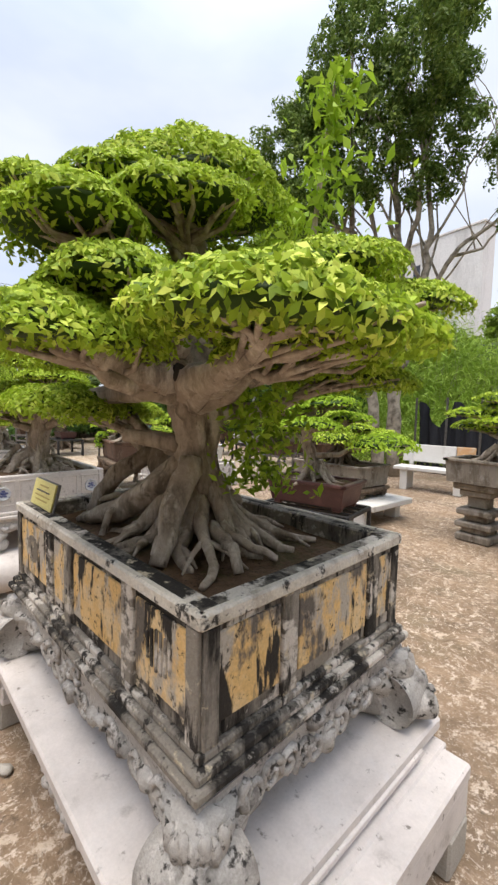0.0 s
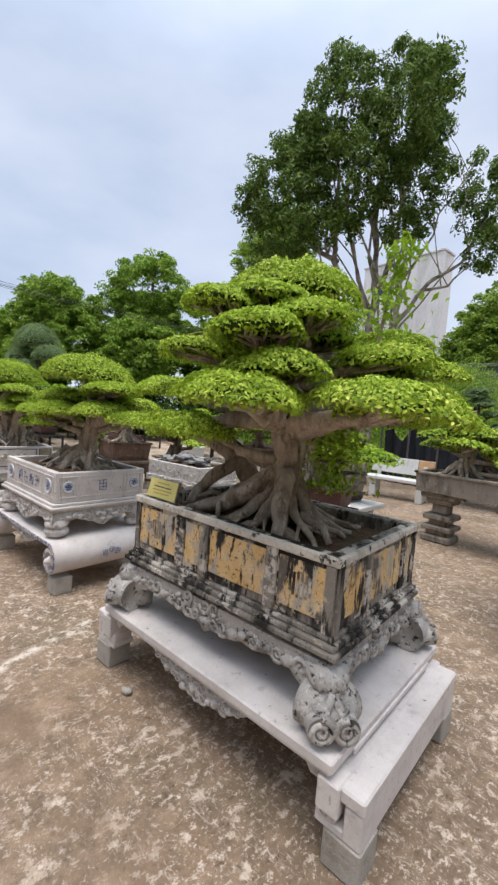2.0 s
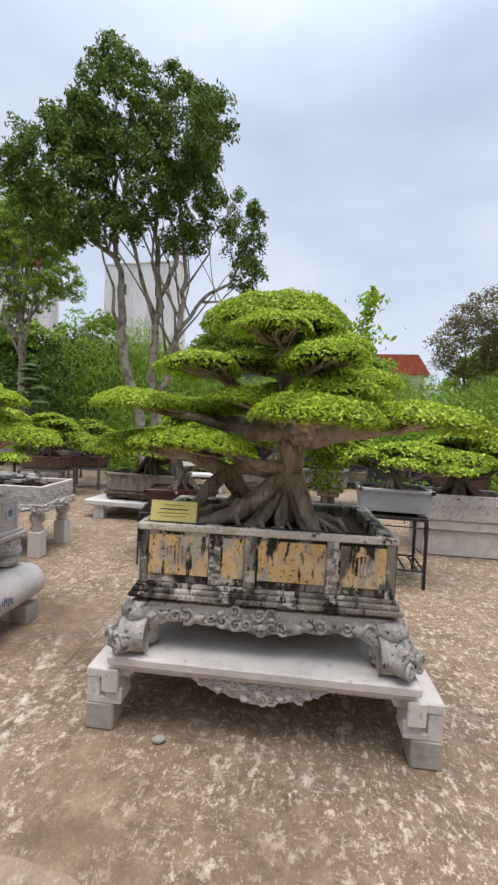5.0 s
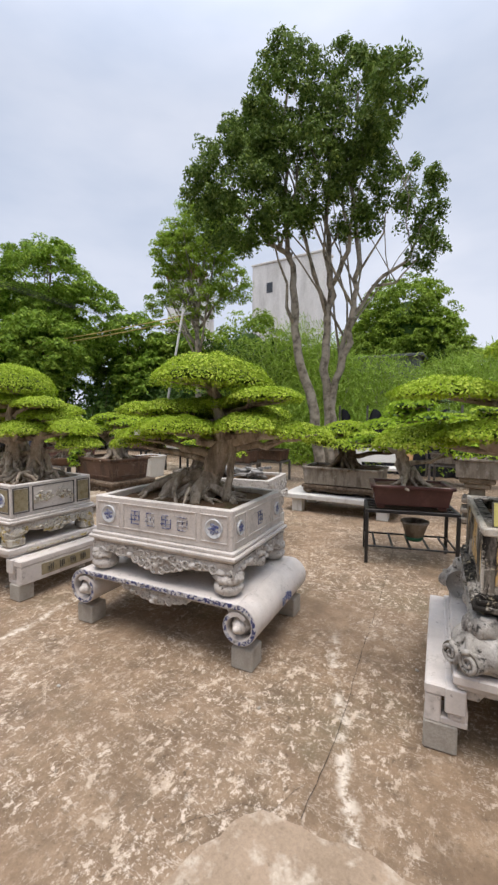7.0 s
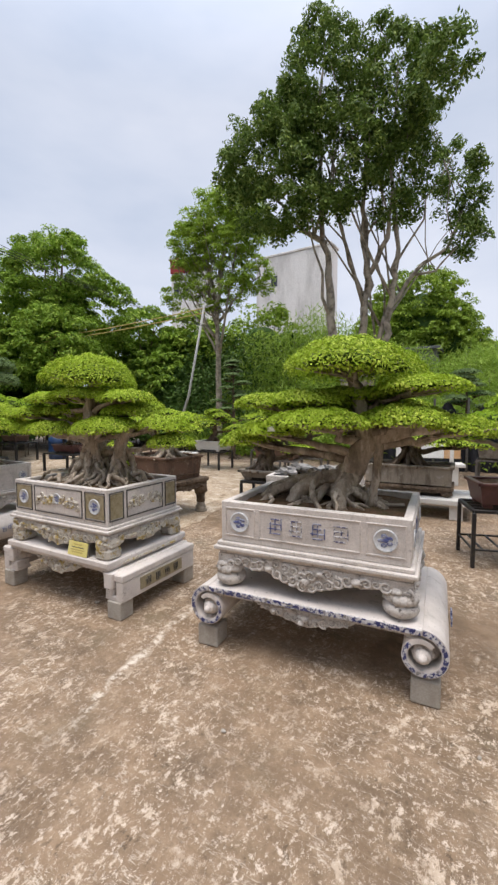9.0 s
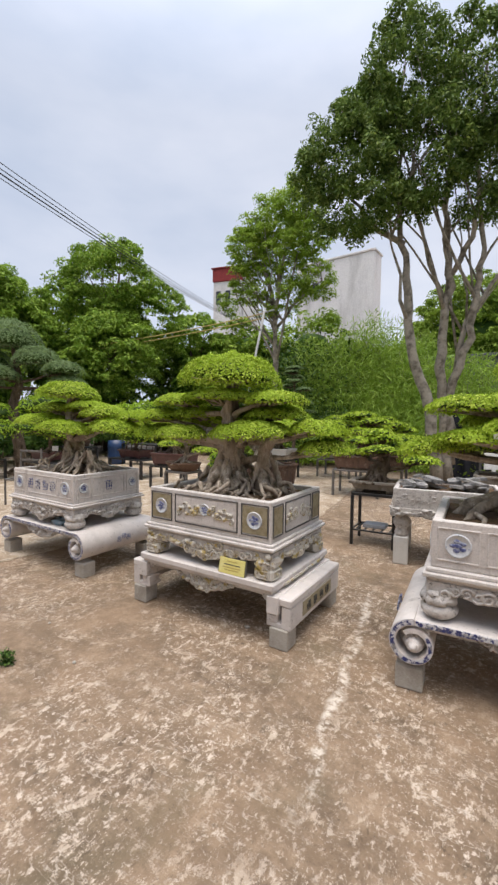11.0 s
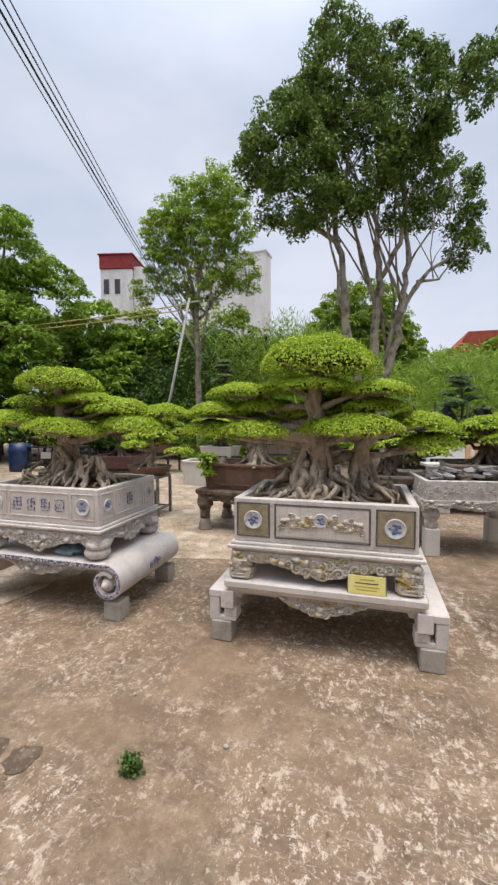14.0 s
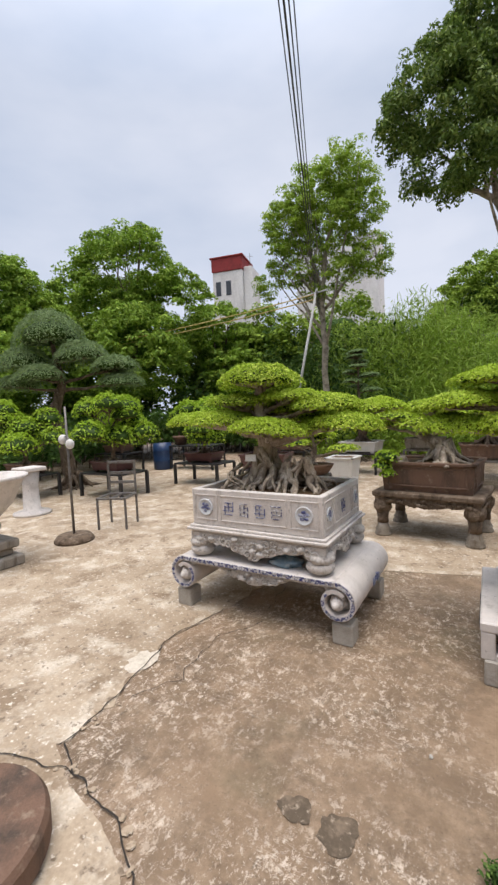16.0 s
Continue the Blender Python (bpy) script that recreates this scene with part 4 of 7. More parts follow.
                for e in (-1, 1):
                    disc = [(e * 0.05 + 0.05 * math.cos(2 * math.pi * i / 20), 0.05 * math.sin(2 * math.pi * i / 20)) for i in range(20)]
                    g.prism(disc, -0.104, -0.03, corner)
                    g.curl(e * 0.05, 0, 0.05, -0.108, e, 90, 1.9, 0.3, corner, 26)
                head = Vector((cx - sx * 0.02, cy - sy * 0.02, plinth - 0.065))
                g.lump(head, (0.078, 0.078, 0.06), 14, 9, 0.25, 3)
                for k in range(7):
                    a = math.atan2(sy, sx) + (k - 3) * 0.3
                    d = Vector((math.cos(a), math.sin(a), 0))
                    g.lump(head + d * 0.07 + Vector((0, 0, 0.012 - 0.012 * (k % 2))), (0.016, 0.016, 0.034), 8, 6, 0.35, 4, None, k)
                # sweep of the leg towards the apron on either face
                for ax in (0, 1):
                    d = Vector((-sx, 0, 0)) if ax == 0 else Vector((0, -sy, 0))
                    o = Vector((cx, cy - sy * 0.02, 0)) if ax == 0 else Vector((cx - sx * 0.02, cy, 0))
                    g.tube([o + d * 0.05 + Vector((0, 0, foot + 0.1)), o + d * 0.1 + Vector((0, 0, foot + 0.15)), o + d * 0.16 + Vector((0, 0, foot + 0.185)), o + d * 0.24 + Vector((0, 0, plinth - 0.055))], [0.04, 0.042, 0.038, 0.026], 8, 0.2)
            elif kind == "gilt":
                cx, cy = sx * (L / 2 - 0.045), sy * (D / 2 - 0.045)
                g.box(cx - 0.075, cx + 0.075, cy - 0.075, cy + 0.075, foot, foot + 0.085, 0.018)
                g.lump((cx, cy, foot + 0.115), (0.088, 0.088, 0.06), 12, 7, 0.35, 4)
                for side in ("front", "right", "back", "left"):
                    fm = pose(cx, cy, 0) @ on_face(0.15, 0.15, side)
                    g.box(-0.05, 0.05, -0.008, 0.0, foot + 0.015, foot + 0.024, 0.002, fm).box(0.041, 0.05, -0.008, 0.0, foot + 0.024, foot + 0.07, 0.002, fm)
                    g.box(-0.03, 0.05, -0.008, 0.0, foot + 0.066, foot + 0.075, 0.002, fm).box(-0.03, -0.021, -0.008, 0.0, foot + 0.036, foot + 0.066, 0.002, fm)
                    g.box(-0.03, 0.022, -0.008, 0.0, foot + 0.036, foot + 0.044, 0.002, fm)
            else:
                cx, cy = sx * (L / 2 - 0.05), sy * (D / 2 - 0.05)
                g.lump((cx, cy, foot + 0.055), (0.1, 0.1, 0.057), 18, 9, 0.05, 2)
                g.lump((cx, cy, foot + 0.125), (0.095, 0.095, 0.045), 14, 7, 0.35, 4)
                for k in range(6):
                    a = math.atan2(sy, sx) + (k - 2.5) * 0.4
                    g.lump((cx + 0.075 * math.cos(a), cy + 0.075 * math.sin(a), foot + 0.115), (0.028, 0.028, 0.03), 8, 5, 0.3, 3, None, k)
            part("foot", g, carve if old else ("stone_carved" if kind != "gilt" else "gilt"), pl, smooth=not (kind == "gilt"))
    return pl


def step_table(m, L, D, top, label, mat, carve, plaque=False):
    """A stone table: slab, carved apron, and lower shoulders along both ends with hooked feet."""
    tb = thing("stone_table", m, label, "table", "stone tables in a row")
    inner = L - 0.24
    part("slab", Geo().box(-inner / 2, inner / 2, -D / 2, D / 2, top - 0.05, top, 0.008).box(-inner / 2 + 0.02, inner / 2 - 0.02, -D / 2 + 0.02, D / 2 - 0.02, top - 0.075, top - 0.05, 0.004), mat, tb)
    apron_set(tb, inner - 0.1, D - 0.1, top - 0.074, top - 0.1, 0.1, 0.0, "stone_carved", carve, 7, 0.03, 0.03, 7, outline=pendant)
    for s in (-1, 1):
        x0, x1 = s * (inner / 2 + 0.001), s * (L / 2)
        g = Geo().box(min(x0, x1), max(x0, x1), -D / 2 + 0.03, D / 2 - 0.03, top - 0.14, top - 0.085, 0.008)
        g.box(s * (L / 2 - 0.075), s * (L / 2 - 0.004), -D / 2 + 0.034, D / 2 - 0.034, 0.14, top - 0.14, 0.006)
        g.box(s * (inner / 2 - 0.06), s * (inner / 2 + 0.03), -D / 2 + 0.01, D / 2 - 0.01, top - 0.2, top - 0.078, 0.006)
        sh = part("shoulder", g, mat, tb)
        for e in (-1, 1):
            h = Geo().box(s * (L / 2 - 0.19), s * (L / 2 - 0.072), e * (D / 2 - 0.034), e * (D / 2 - 0.17), 0.14, 0.175, 0.006)
            h.box(s * (L / 2 - 0.19), s * (L / 2 - 0.105), e * (D / 2 - 0.03), e * (D / 2 - 0.16), 0.165, 0.235, 0.012)
            h.curl(s * (L / 2 - 0.147), 0.2, 0.022, e * (D / 2 - 0.028), s, 90, 1.3, 0.2, None, 10)
            part("hooked_foot", h, mat, sh)
        if plaque:
            fc = on_face(L - 0.008, D, "right" if s > 0 else "left")
            pq = Geo().box(-0.26, 0.26, -0.006, 0.002, 0.175, 0.275, 0.003, fc)
            ob = part("plaque", pq, "gold_panel", sh, "dull gold plaque with dark raised characters")
            gl = Geo()
            for i in range(4):
                glyph(gl, (i - 1.5) * 0.115, 0.225, 0.07, 40 + i, fc, -0.006)
            part("characters", gl, "line", tb, "dark unreadable raised characters")
        bar = Geo()
        fc = on_face(L - 0.008, D, "right" if s > 0 else "left")
        bar.box(-D / 2 + 0.16, D / 2 - 0.16, -0.012, 0.0, top - 0.072 + 0.02, top - 0.072 + 0.04, 0.003, pose(s * -0.118, 0, 0) @ fc)
        part("end_trim", bar, "gilt" if plaque else mat, tb)
    return tb


def scroll_table(m, L, D, top, label, group="stone tables in a row"):
    """A stone table whose ends roll down into scrolls, edged in blue and white mosaic."""
    tb = thing("scroll_table", m, label, "table", group)
    R, th = 0.145, 0.04
    cx, cz = L / 2 - R, top - R
    part("slab", Geo().box(-cx, cx, -D / 2, D / 2, top - th, top, 0.006), "table_stone", tb)
    part("slab_trim", Geo().box(-cx + 0.01, cx - 0.01, -D / 2 - 0.004, -D / 2 + 0.004, top - th + 0.005, top - 0.005, 0.001), "mosaic", tb, "blue and white mosaic edging")
    apron_set(tb, 2 * cx - 0.04, D - 0.06, top - th, top - th - 0.022, 0.085, 0.03, "stone_carved", "stone_carved", 7, 0.03, 0.03, 7, outline=pendant)
    for s in (-1, 1):
        outer, inner = [], []
        n, turns = 44, 1.12
        for i in range(n + 1):
            t = i / n
            a = math.pi / 2 - 2 * math.pi * turns * t
            r = R * (1 - 0.42 * t)
            r2 = max(0.008, r - th * (1 - 0.35 * t))
            outer.append((s * (cx + r * math.cos(a)), cz + r * math.sin(a)))
            inner.append((s * (cx + r2 * math.cos(a)), cz + r2 * math.sin(a)))
        ob = part("scroll", Geo().prism(outer + inner[::-1], -D / 2, D / 2), "table_stone", tb)
        core = [(s * (cx + 0.088 * math.cos(2 * math.pi * i / 24)), cz - 0.008 + 0.088 * math.sin(2 * math.pi * i / 24)) for i in range(24)]
        part("scroll_core", Geo().prism(core, -D / 2 + 0.11, D / 2 - 0.11), "stone", ob)
        k = int(n * 0.8)
        band = [(0.85 * o[0] + 0.15 * q[0], 0.85 * o[1] + 0.15 * q[1]) for o, q in zip(outer[:k], inner[:k])]
        band2 = [(0.2 * o[0] + 0.8 * q[0], 0.2 * o[1] + 0.8 * q[1]) for o, q in zip(outer[:k], inner[:k])]
        part("scroll_trim", Geo().prism(band + band2[::-1], -D / 2 - 0.004, -D / 2 + 0.004), "mosaic", ob, "blue and white mosaic band round the scroll")
        shell = Geo()
        for q in range(26):
            t0 = q / 25
            a0 = 2 * math.pi * 2.4 * t0
            shell.lump((s * cx + 0.042 * (1 - t0) * math.cos(a0) * s, -D / 2 + 0.06 - 0.07 * t0, cz - 0.01 + 0.042 * (1 - t0) * math.sin(a0)), (0.024, 0.03, 0.024), 8, 6)
        part("eye", shell, "stone", ob, "snail-like stone boss in the scroll", True)
        side = pose(s * (cx + R), 0, cz, 0, 0, 90 * s)
        gl = Geo()
        for i in range(3):
            glyph(gl, (i - 1) * 0.06, 0.02 + 0.02 * (i == 1), 0.06, 60 + i, side, -0.001)
        part("inlaid_sprig", gl, "blue", tb, "blue porcelain sprig inlaid in the roll")
    return tb


def blocks(m, L, D, h, s=0.15):
    for sx in (-1, 1):
        for sy in (-1, 1):
            single("concrete_block", Geo().box(-s / 2, s / 2, -s / 2, s / 2, 0, h, 0.008), "concrete_block", m @ pose(sx * (L / 2 - s / 2), sy * (D / 2 - s / 2), 0), "rough grey concrete block under a table leg", "concrete block", "blocks under the stone tables")


def yellow_sign(m, w=0.24, h=0.11):
    sg = thing("name_sign", m, "small yellow sign with unreadable print", "sign", "yellow signs")
    part("plate", Geo().box(-w / 2, w / 2, -0.004, 0.004, 0.0, h, 0.002), "sign", sg)
    part("backing", Geo().box(-w / 2 - 0.006, w / 2 + 0.006, 0.0045, 0.016, -0.006, h + 0.004, 0.002), "grey_metal", sg)
    for k, (z, ww, mt) in enumerate(((0.8, 0.4, "red_print"), (0.6, 0.62, "line"), (0.42, 0.7, "red_print"), (0.26, 0.55, "red_print"))):
        part("print_line", Geo().box(-w * ww / 2, w * ww / 2, -0.0065, -0.003, z * h - 0.003, z * h + 0.003, 0.001), mt, sg)


def white_label(m, w=0.09, h=0.055):
    single("paper_label", Geo().box(-w / 2, w / 2, -0.002, 0.002, 0, h, 0.001), "sign_white", m, "small blank white card label on a bonsai", "label")


# planter A: weathered, the first of the row
PA = pose(-1.355, 0.885, 0, 0, 0, 6.0)
TA = pose(-1.342, 0.892, 0, 0, 0, 4.8)
step_table(TA, 1.8, 1.14, 0.415, "pale grey stone table with stepped ends and a carved apron", "table_stone", "stone_carved")
blocks(TA, 1.8, 1.08, 0.142, 0.15)
stone_planter(PA, 1.32, 0.87, (1.085, 0.775, 0.675, 0.416), "old stone planter, yellow paint peeling under black mould", "old")
# planter B
PB = pose(-3.965, 0.755, 0, 0, 0, 4.4)
scroll_table(PB, 1.6, 0.98, 0.43, "pale stone table with rolled scroll ends and blue mosaic edging")
blocks(PB, 1.5, 0.94, 0.142, 0.15)
stone_planter(PB, 1.17, 0.86, (0.995, 0.73, 0.65, 0.431), "pale grey stone planter with blue and white porcelain inlay", "porcelain")
# planter C
PC = pose(-6.09, 0.615, 0, 0, 0, 1.0)
step_table(PC, 1.5, 0.96, 0.435, "pale grey stone table with stepped ends and gold plaques", "table_stone", "gilt", True)
blocks(PC, 1.46, 0.92, 0.142, 0.14)
stone_planter(PC, 1.15, 0.84, (0.98, 0.69, 0.625, 0.436), "grey stone planter with gilded beasts and porcelain medallions", "gilt")
# planter D
PD = pose(-8.29, 0.605, 0, 0, 0, 0.6)
scroll_table(PD, 1.56, 0.94, 0.43, "pale stone table with scroll ends beside the broken slab")
blocks(PD, 1.47, 0.9, 0.142, 0.14)
stone_planter(PD, 1.1, 0.84, (0.975, 0.69, 0.63, 0.431), "pale grey stone planter with round porcelain medallions", "porcelain")

yellow_sign(PA @ pose(-0.5, -0.4, 1.09, -14, 0, 0), 0.25, 0.11)
yellow_sign(PC @ pose(0.28, -0.47, 0.436, -12, 0, 0), 0.22, 0.11)

# ---------------------------------------------------------------- the four bonsai of the row
def strands(x, y, wide, tight, z0, z1, n, r, seed):
    """Aerial roots that wind from the soil up to the trunk."""
    rnd = random.Random(seed)
    out = []
    for k in range(n):
        a, q = 6.283 * k / n + rnd.uniform(-0.4, 0.4), wide * rnd.uniform(0.45, 1.1)
        top = z0 + (z1 - z0) * rnd.uniform(0.45, 1.0)
        pts = []
        for i in range(5):
            t = i / 4
            w = (q * (1 - t) ** 1.3 + tight * t) * (1 + rnd.uniform(-0.22, 0.22))
            b = a + 0.9 * t * rnd.uniform(-1, 1)
            pts.append((x + w * math.cos(b), y + w * math.sin(b), z0 + (top - z0) * t))
        rr = r * rnd.uniform(0.55, 1.35)
        out.append((pts, [rr * 0.8, rr, rr * 1.1, rr, rr * 0.8]))
    return out


TREE_A = pose(-1.385, 0.92, 0)
big = bonsai(TREE_A, "large old bonsai with flaring roots and broad flat leaf cushions",
       [(0.14, -0.06, 1.04), (0.15, -0.06, 1.2), (0.16, -0.07, 1.42), (0.16, -0.1, 1.56), (0.17, -0.11, 1.64), (0.13, -0.07, 1.78), (0.11, -0.04, 1.96), (0.06, -0.06, 2.25)],
       [0.085, 0.075, 0.07, 0.085, 0.1, 0.06, 0.05, 0.03],
       [(0.05, -0.06, 2.24, 0.43, 0.39, 0.165), (0.08, -0.54, 2.1, 0.21, 0.19, 0.07), (0.38, -0.28, 2.07, 0.22, 0.2, 0.07), (0.2, -0.38, 2.15, 0.22, 0.17, 0.06),
        (0.32, -0.54, 1.95, 0.22, 0.19, 0.085), (0.37, -0.46, 1.8, 0.26, 0.21, 0.09), (0.31, -0.59, 1.68, 0.31, 0.27, 0.105), (0.84, -0.33, 1.68, 0.32, 0.27, 0.09), (0.7, -0.06, 1.66, 0.27, 0.25, 0.07),
        (0.41, 0.37, 2.03, 0.25, 0.23, 0.08), (0.54, 0.54, 1.91, 0.26, 0.24, 0.08), (0.56, 0.1, 1.92, 0.25, 0.23, 0.08), (0.6, 0.36, 1.78, 0.24, 0.22, 0.07),
        (-0.35, -0.36, 1.93, 0.24, 0.22, 0.08), (-0.79, -0.21, 1.73, 0.3, 0.26, 0.085), (-0.93, 0.0, 1.47, 0.31, 0.28, 0.085), (-0.55, -0.22, 1.5, 0.3, 0.26, 0.08), (-0.28, -0.42, 1.52, 0.27, 0.23, 0.075),
        (0.05, 0.2, 2.06, 0.28, 0.24, 0.07), (0.15, 0.4, 1.86, 0.3, 0.26, 0.075), (-0.3, 0.3, 1.76, 0.28, 0.24, 0.07), (0.34, 0.5, 1.64, 0.3, 0.26, 0.075), (-0.12, -0.1, 2.0, 0.26, 0.23, 0.07), (-0.45, 0.0, 1.72, 0.26, 0.23, 0.07), (-0.05, -0.36, 1.76, 0.24, 0.2, 0.065)],
       roots=16, root_len=0.42, seed=3, leaf=0.024, dense=12500, root_r=0.03, seg=18, bound=(0.54, 0.34), rise=0.24, tangle=10, knots=3, gnarl=0.8,
       limbs=[([(0.12, -0.07, 1.34), (0.0, -0.17, 1.2), (-0.16, -0.26, 1.1), (-0.36, -0.33, 1.03)], [0.055, 0.058, 0.048, 0.03]),
              ([(0.2, -0.12, 1.34), (0.26, -0.22, 1.18), (0.33, -0.31, 1.04)], [0.042, 0.042, 0.026]),
              ([(0.0, 0.02, 1.04), (-0.16, 0.0, 1.2), (-0.25, -0.04, 1.33), (-0.4, -0.1, 1.4), (-0.62, -0.14, 1.46)], [0.06, 0.055, 0.055, 0.042, 0.028]),
              ([(-0.25, -0.04, 1.33), (-0.34, -0.2, 1.22), (-0.44, -0.26, 1.04)], [0.045, 0.038, 0.028]),
              ([(0.18, -0.12, 1.6), (0.42, -0.18, 1.6), (0.76, -0.28, 1.66)], [0.075, 0.055, 0.03]),
              ([(0.16, -0.14, 1.6), (0.22, -0.34, 1.62), (0.3, -0.52, 1.67)], [0.07, 0.05, 0.03]),
              ([(0.14, -0.12, 1.6), (-0.1, -0.26, 1.58), (-0.26, -0.38, 1.52)], [0.06, 0.045, 0.03])])
# no cavity is cut: a dark lump paints the shade of the hollow
hollow = Vector((0.17 + 0.062, -0.11 - 0.078, 1.625))
part("knot_hole", Geo().lump(hollow, (0.036, 0.036, 0.038), 12, 8, 0.3, 3), "crack", big, "dark lump standing in for the shaded hollow of a cut limb", True)
part("knot_lip", Geo().tube([hollow + Vector((0.04 * math.cos(a) * 0.78, 0.04 * math.cos(a) * 0.62, 0.042 * math.sin(a))) for a in [2 * math.pi * i / 16 for i in range(17)]], [0.013] * 17, 7, 0.3), "bark", big, "swollen bark round the hollow", True)
rng = np.random.default_rng(77)
up = rng.uniform(0, 1, 420) ** 0.8
wide = 0.075 * (1 - up) + 0.018 + 0.02 * np.sin(up * 17)
pos = np.stack([0.5 + 0.1 * up + rng.normal(0, 1, 420) * wide, 0.12 + rng.normal(0, 1, 420) * wide, 1.96 + 0.56 * up], 1)
me = leaf_mesh("young_shoot", pos, rng.normal(0, 1, (420, 3)) + np.array([0, 0, 0.4]), 0.046, rng, 0.42, 0.5)
me.materials.append(M["leaf_bright"])
shoot = part("young_shoot", me, "leaf_bright", big, "upright bright yellow-green young shoot")
pos = np.stack([0.36 + rng.normal(0, 0.07, 700), 0.06 + rng.normal(0, 0.07, 700), rng.uniform(1.24, 1.6, 700)], 1)
me = leaf_mesh("young_shoot", pos, rng.normal(0, 1, (700, 3)) + np.array([0, 0, 0.4]), 0.04, rng, 0.42, 0.4)
me.materials.append(M["leaf_bright"])
part("young_shoot", me, "leaf_bright", big, "green sprout hanging beside the trunk")
part("stem", Geo().tube([(0.5, 0.12, 1.95), (0.55, 0.12, 2.3), (0.59, 0.12, 2.5)], [0.01, 0.007, 0.003], 6), "bark", shoot)
bonsai(pose(-3.965, 0.755, 0), "bonsai with a thick leaning trunk and a domed crown",
       [(0.06, 0.05, 0.965), (0.11, 0.05, 1.08), (0.19, 0.06, 1.24), (0.28, 0.06, 1.4), (0.23, 0.06, 1.58), (0.18, 0.06, 1.74), (0.15, 0.06, 1.88)],
       [0.095, 0.09, 0.082, 0.075, 0.05, 0.038, 0.028],
       [(0.14, 0.05, 1.87, 0.46, 0.43, 0.18), (0.56, 0.1, 1.72, 0.3, 0.26, 0.08), (-0.36, 0.0, 1.62, 0.34, 0.28, 0.085), (0.08, 0.22, 1.68, 0.35, 0.3, 0.07), (0.0, -0.2, 1.5, 0.36, 0.26, 0.095), (0.5, 0.0, 1.53, 0.3, 0.26, 0.085),
        (-0.62, 0.05, 1.37, 0.27, 0.24, 0.08), (0.82, 0.2, 1.47, 0.25, 0.24, 0.08), (-0.2, 0.26, 1.55, 0.32, 0.29, 0.085), (0.3, 0.45, 1.6, 0.32, 0.27, 0.085), (-0.34, -0.15, 1.44, 0.25, 0.21, 0.065), (0.15, 0.32, 1.46, 0.3, 0.25, 0.07), (-0.12, -0.05, 1.65, 0.3, 0.24, 0.07)],
       roots=10, root_len=0.4, seed=5, root_r=0.03, bound=(0.5, 0.35), rise=0.12, tangle=8, knots=2, gnarl=0.7, leaf=0.024,
       limbs=strands(0.1, 0.05, 0.28, 0.09, 0.95, 1.18, 4, 0.026, 8)
             + [([(0.12, 0.05, 1.14), (-0.08, 0.0, 1.1), (-0.18, -0.05, 1.03), (-0.22, -0.12, 0.93)], [0.06, 0.05, 0.044, 0.03]),
                ([(0.04, 0.05, 1.1), (-0.22, 0.06, 1.08), (-0.4, 0.03, 1.01), (-0.5, 0.0, 0.93)], [0.056, 0.048, 0.04, 0.026]),
                ([(-0.22, 0.05, 1.07), (-0.34, -0.08, 1.02), (-0.42, -0.18, 0.93)], [0.038, 0.032, 0.02]),
                ([(0.15, 0.03, 1.14), (0.12, -0.1, 1.04), (0.16, -0.2, 0.93)], [0.058, 0.048, 0.034]),
                ([(0.34, 0.05, 1.46), (0.34, 0.03, 1.2), (0.3, 0.0, 0.94)], [0.03, 0.026, 0.032]),
                ([(0.28, 0.06, 1.4), (0.5, 0.08, 1.46), (0.75, 0.16, 1.47)], [0.06, 0.045, 0.025])])
bonsai(pose(-6.09, 0.63, 0), "twin-trunked bonsai on aerial roots with a domed crown",
       [(-0.08, 0.03, 0.952), (-0.08, 0.03, 1.1), (-0.06, 0.03, 1.35), (-0.09, 0.02, 1.55), (-0.08, 0.02, 1.75), (-0.07, 0.02, 1.9)],
       [0.07, 0.07, 0.075, 0.065, 0.05, 0.03],
       [(-0.07, 0.02, 1.88, 0.43, 0.4, 0.2), (-0.15, 0.0, 1.72, 0.36, 0.3, 0.075), (-0.66, 0.0, 1.69, 0.26, 0.24, 0.075), (0.34, 0.02, 1.69, 0.26, 0.24, 0.075), (-0.85, 0.0, 1.55, 0.27, 0.25, 0.08), (-0.5, 0.1, 1.58, 0.26, 0.24, 0.07),
        (-0.88, 0.0, 1.4, 0.26, 0.24, 0.085), (-0.52, -0.1, 1.41, 0.26, 0.22, 0.075), (0.18, -0.1, 1.44, 0.35, 0.26, 0.09), (0.66, 0.15, 1.46, 0.24, 0.22, 0.08), (0.7, 0.18, 1.31, 0.22, 0.21, 0.08), (0.3, 0.12, 1.58, 0.27, 0.24, 0.07),
        (-0.18, 0.25, 1.55, 0.32, 0.27, 0.076), (0.1, 0.36, 1.62, 0.32, 0.27, 0.085), (-0.5, 0.36, 1.5, 0.3, 0.27, 0.076)],
       roots=18, root_len=0.42, seed=7, root_r=0.026, bound=(0.5, 0.34), rise=0.12, tangle=34, knots=2, gnarl=0.8, leaf=0.024,
       limbs=[([(0.22, 0.05, 0.92), (0.2, 0.05, 1.1), (0.24, 0.05, 1.3), (0.36, 0.05, 1.44)], [0.06, 0.06, 0.055, 0.04]), ([(-0.06, 0.02, 1.34), (-0.3, -0.03, 1.38), (-0.55, -0.06, 1.42)], [0.055, 0.045, 0.025])]
             + strands(-0.1, 0.05, 0.29, 0.08, 0.93, 1.42, 20, 0.024, 3) + strands(0.24, 0.05, 0.17, 0.05, 0.93, 1.3, 9, 0.022, 4))
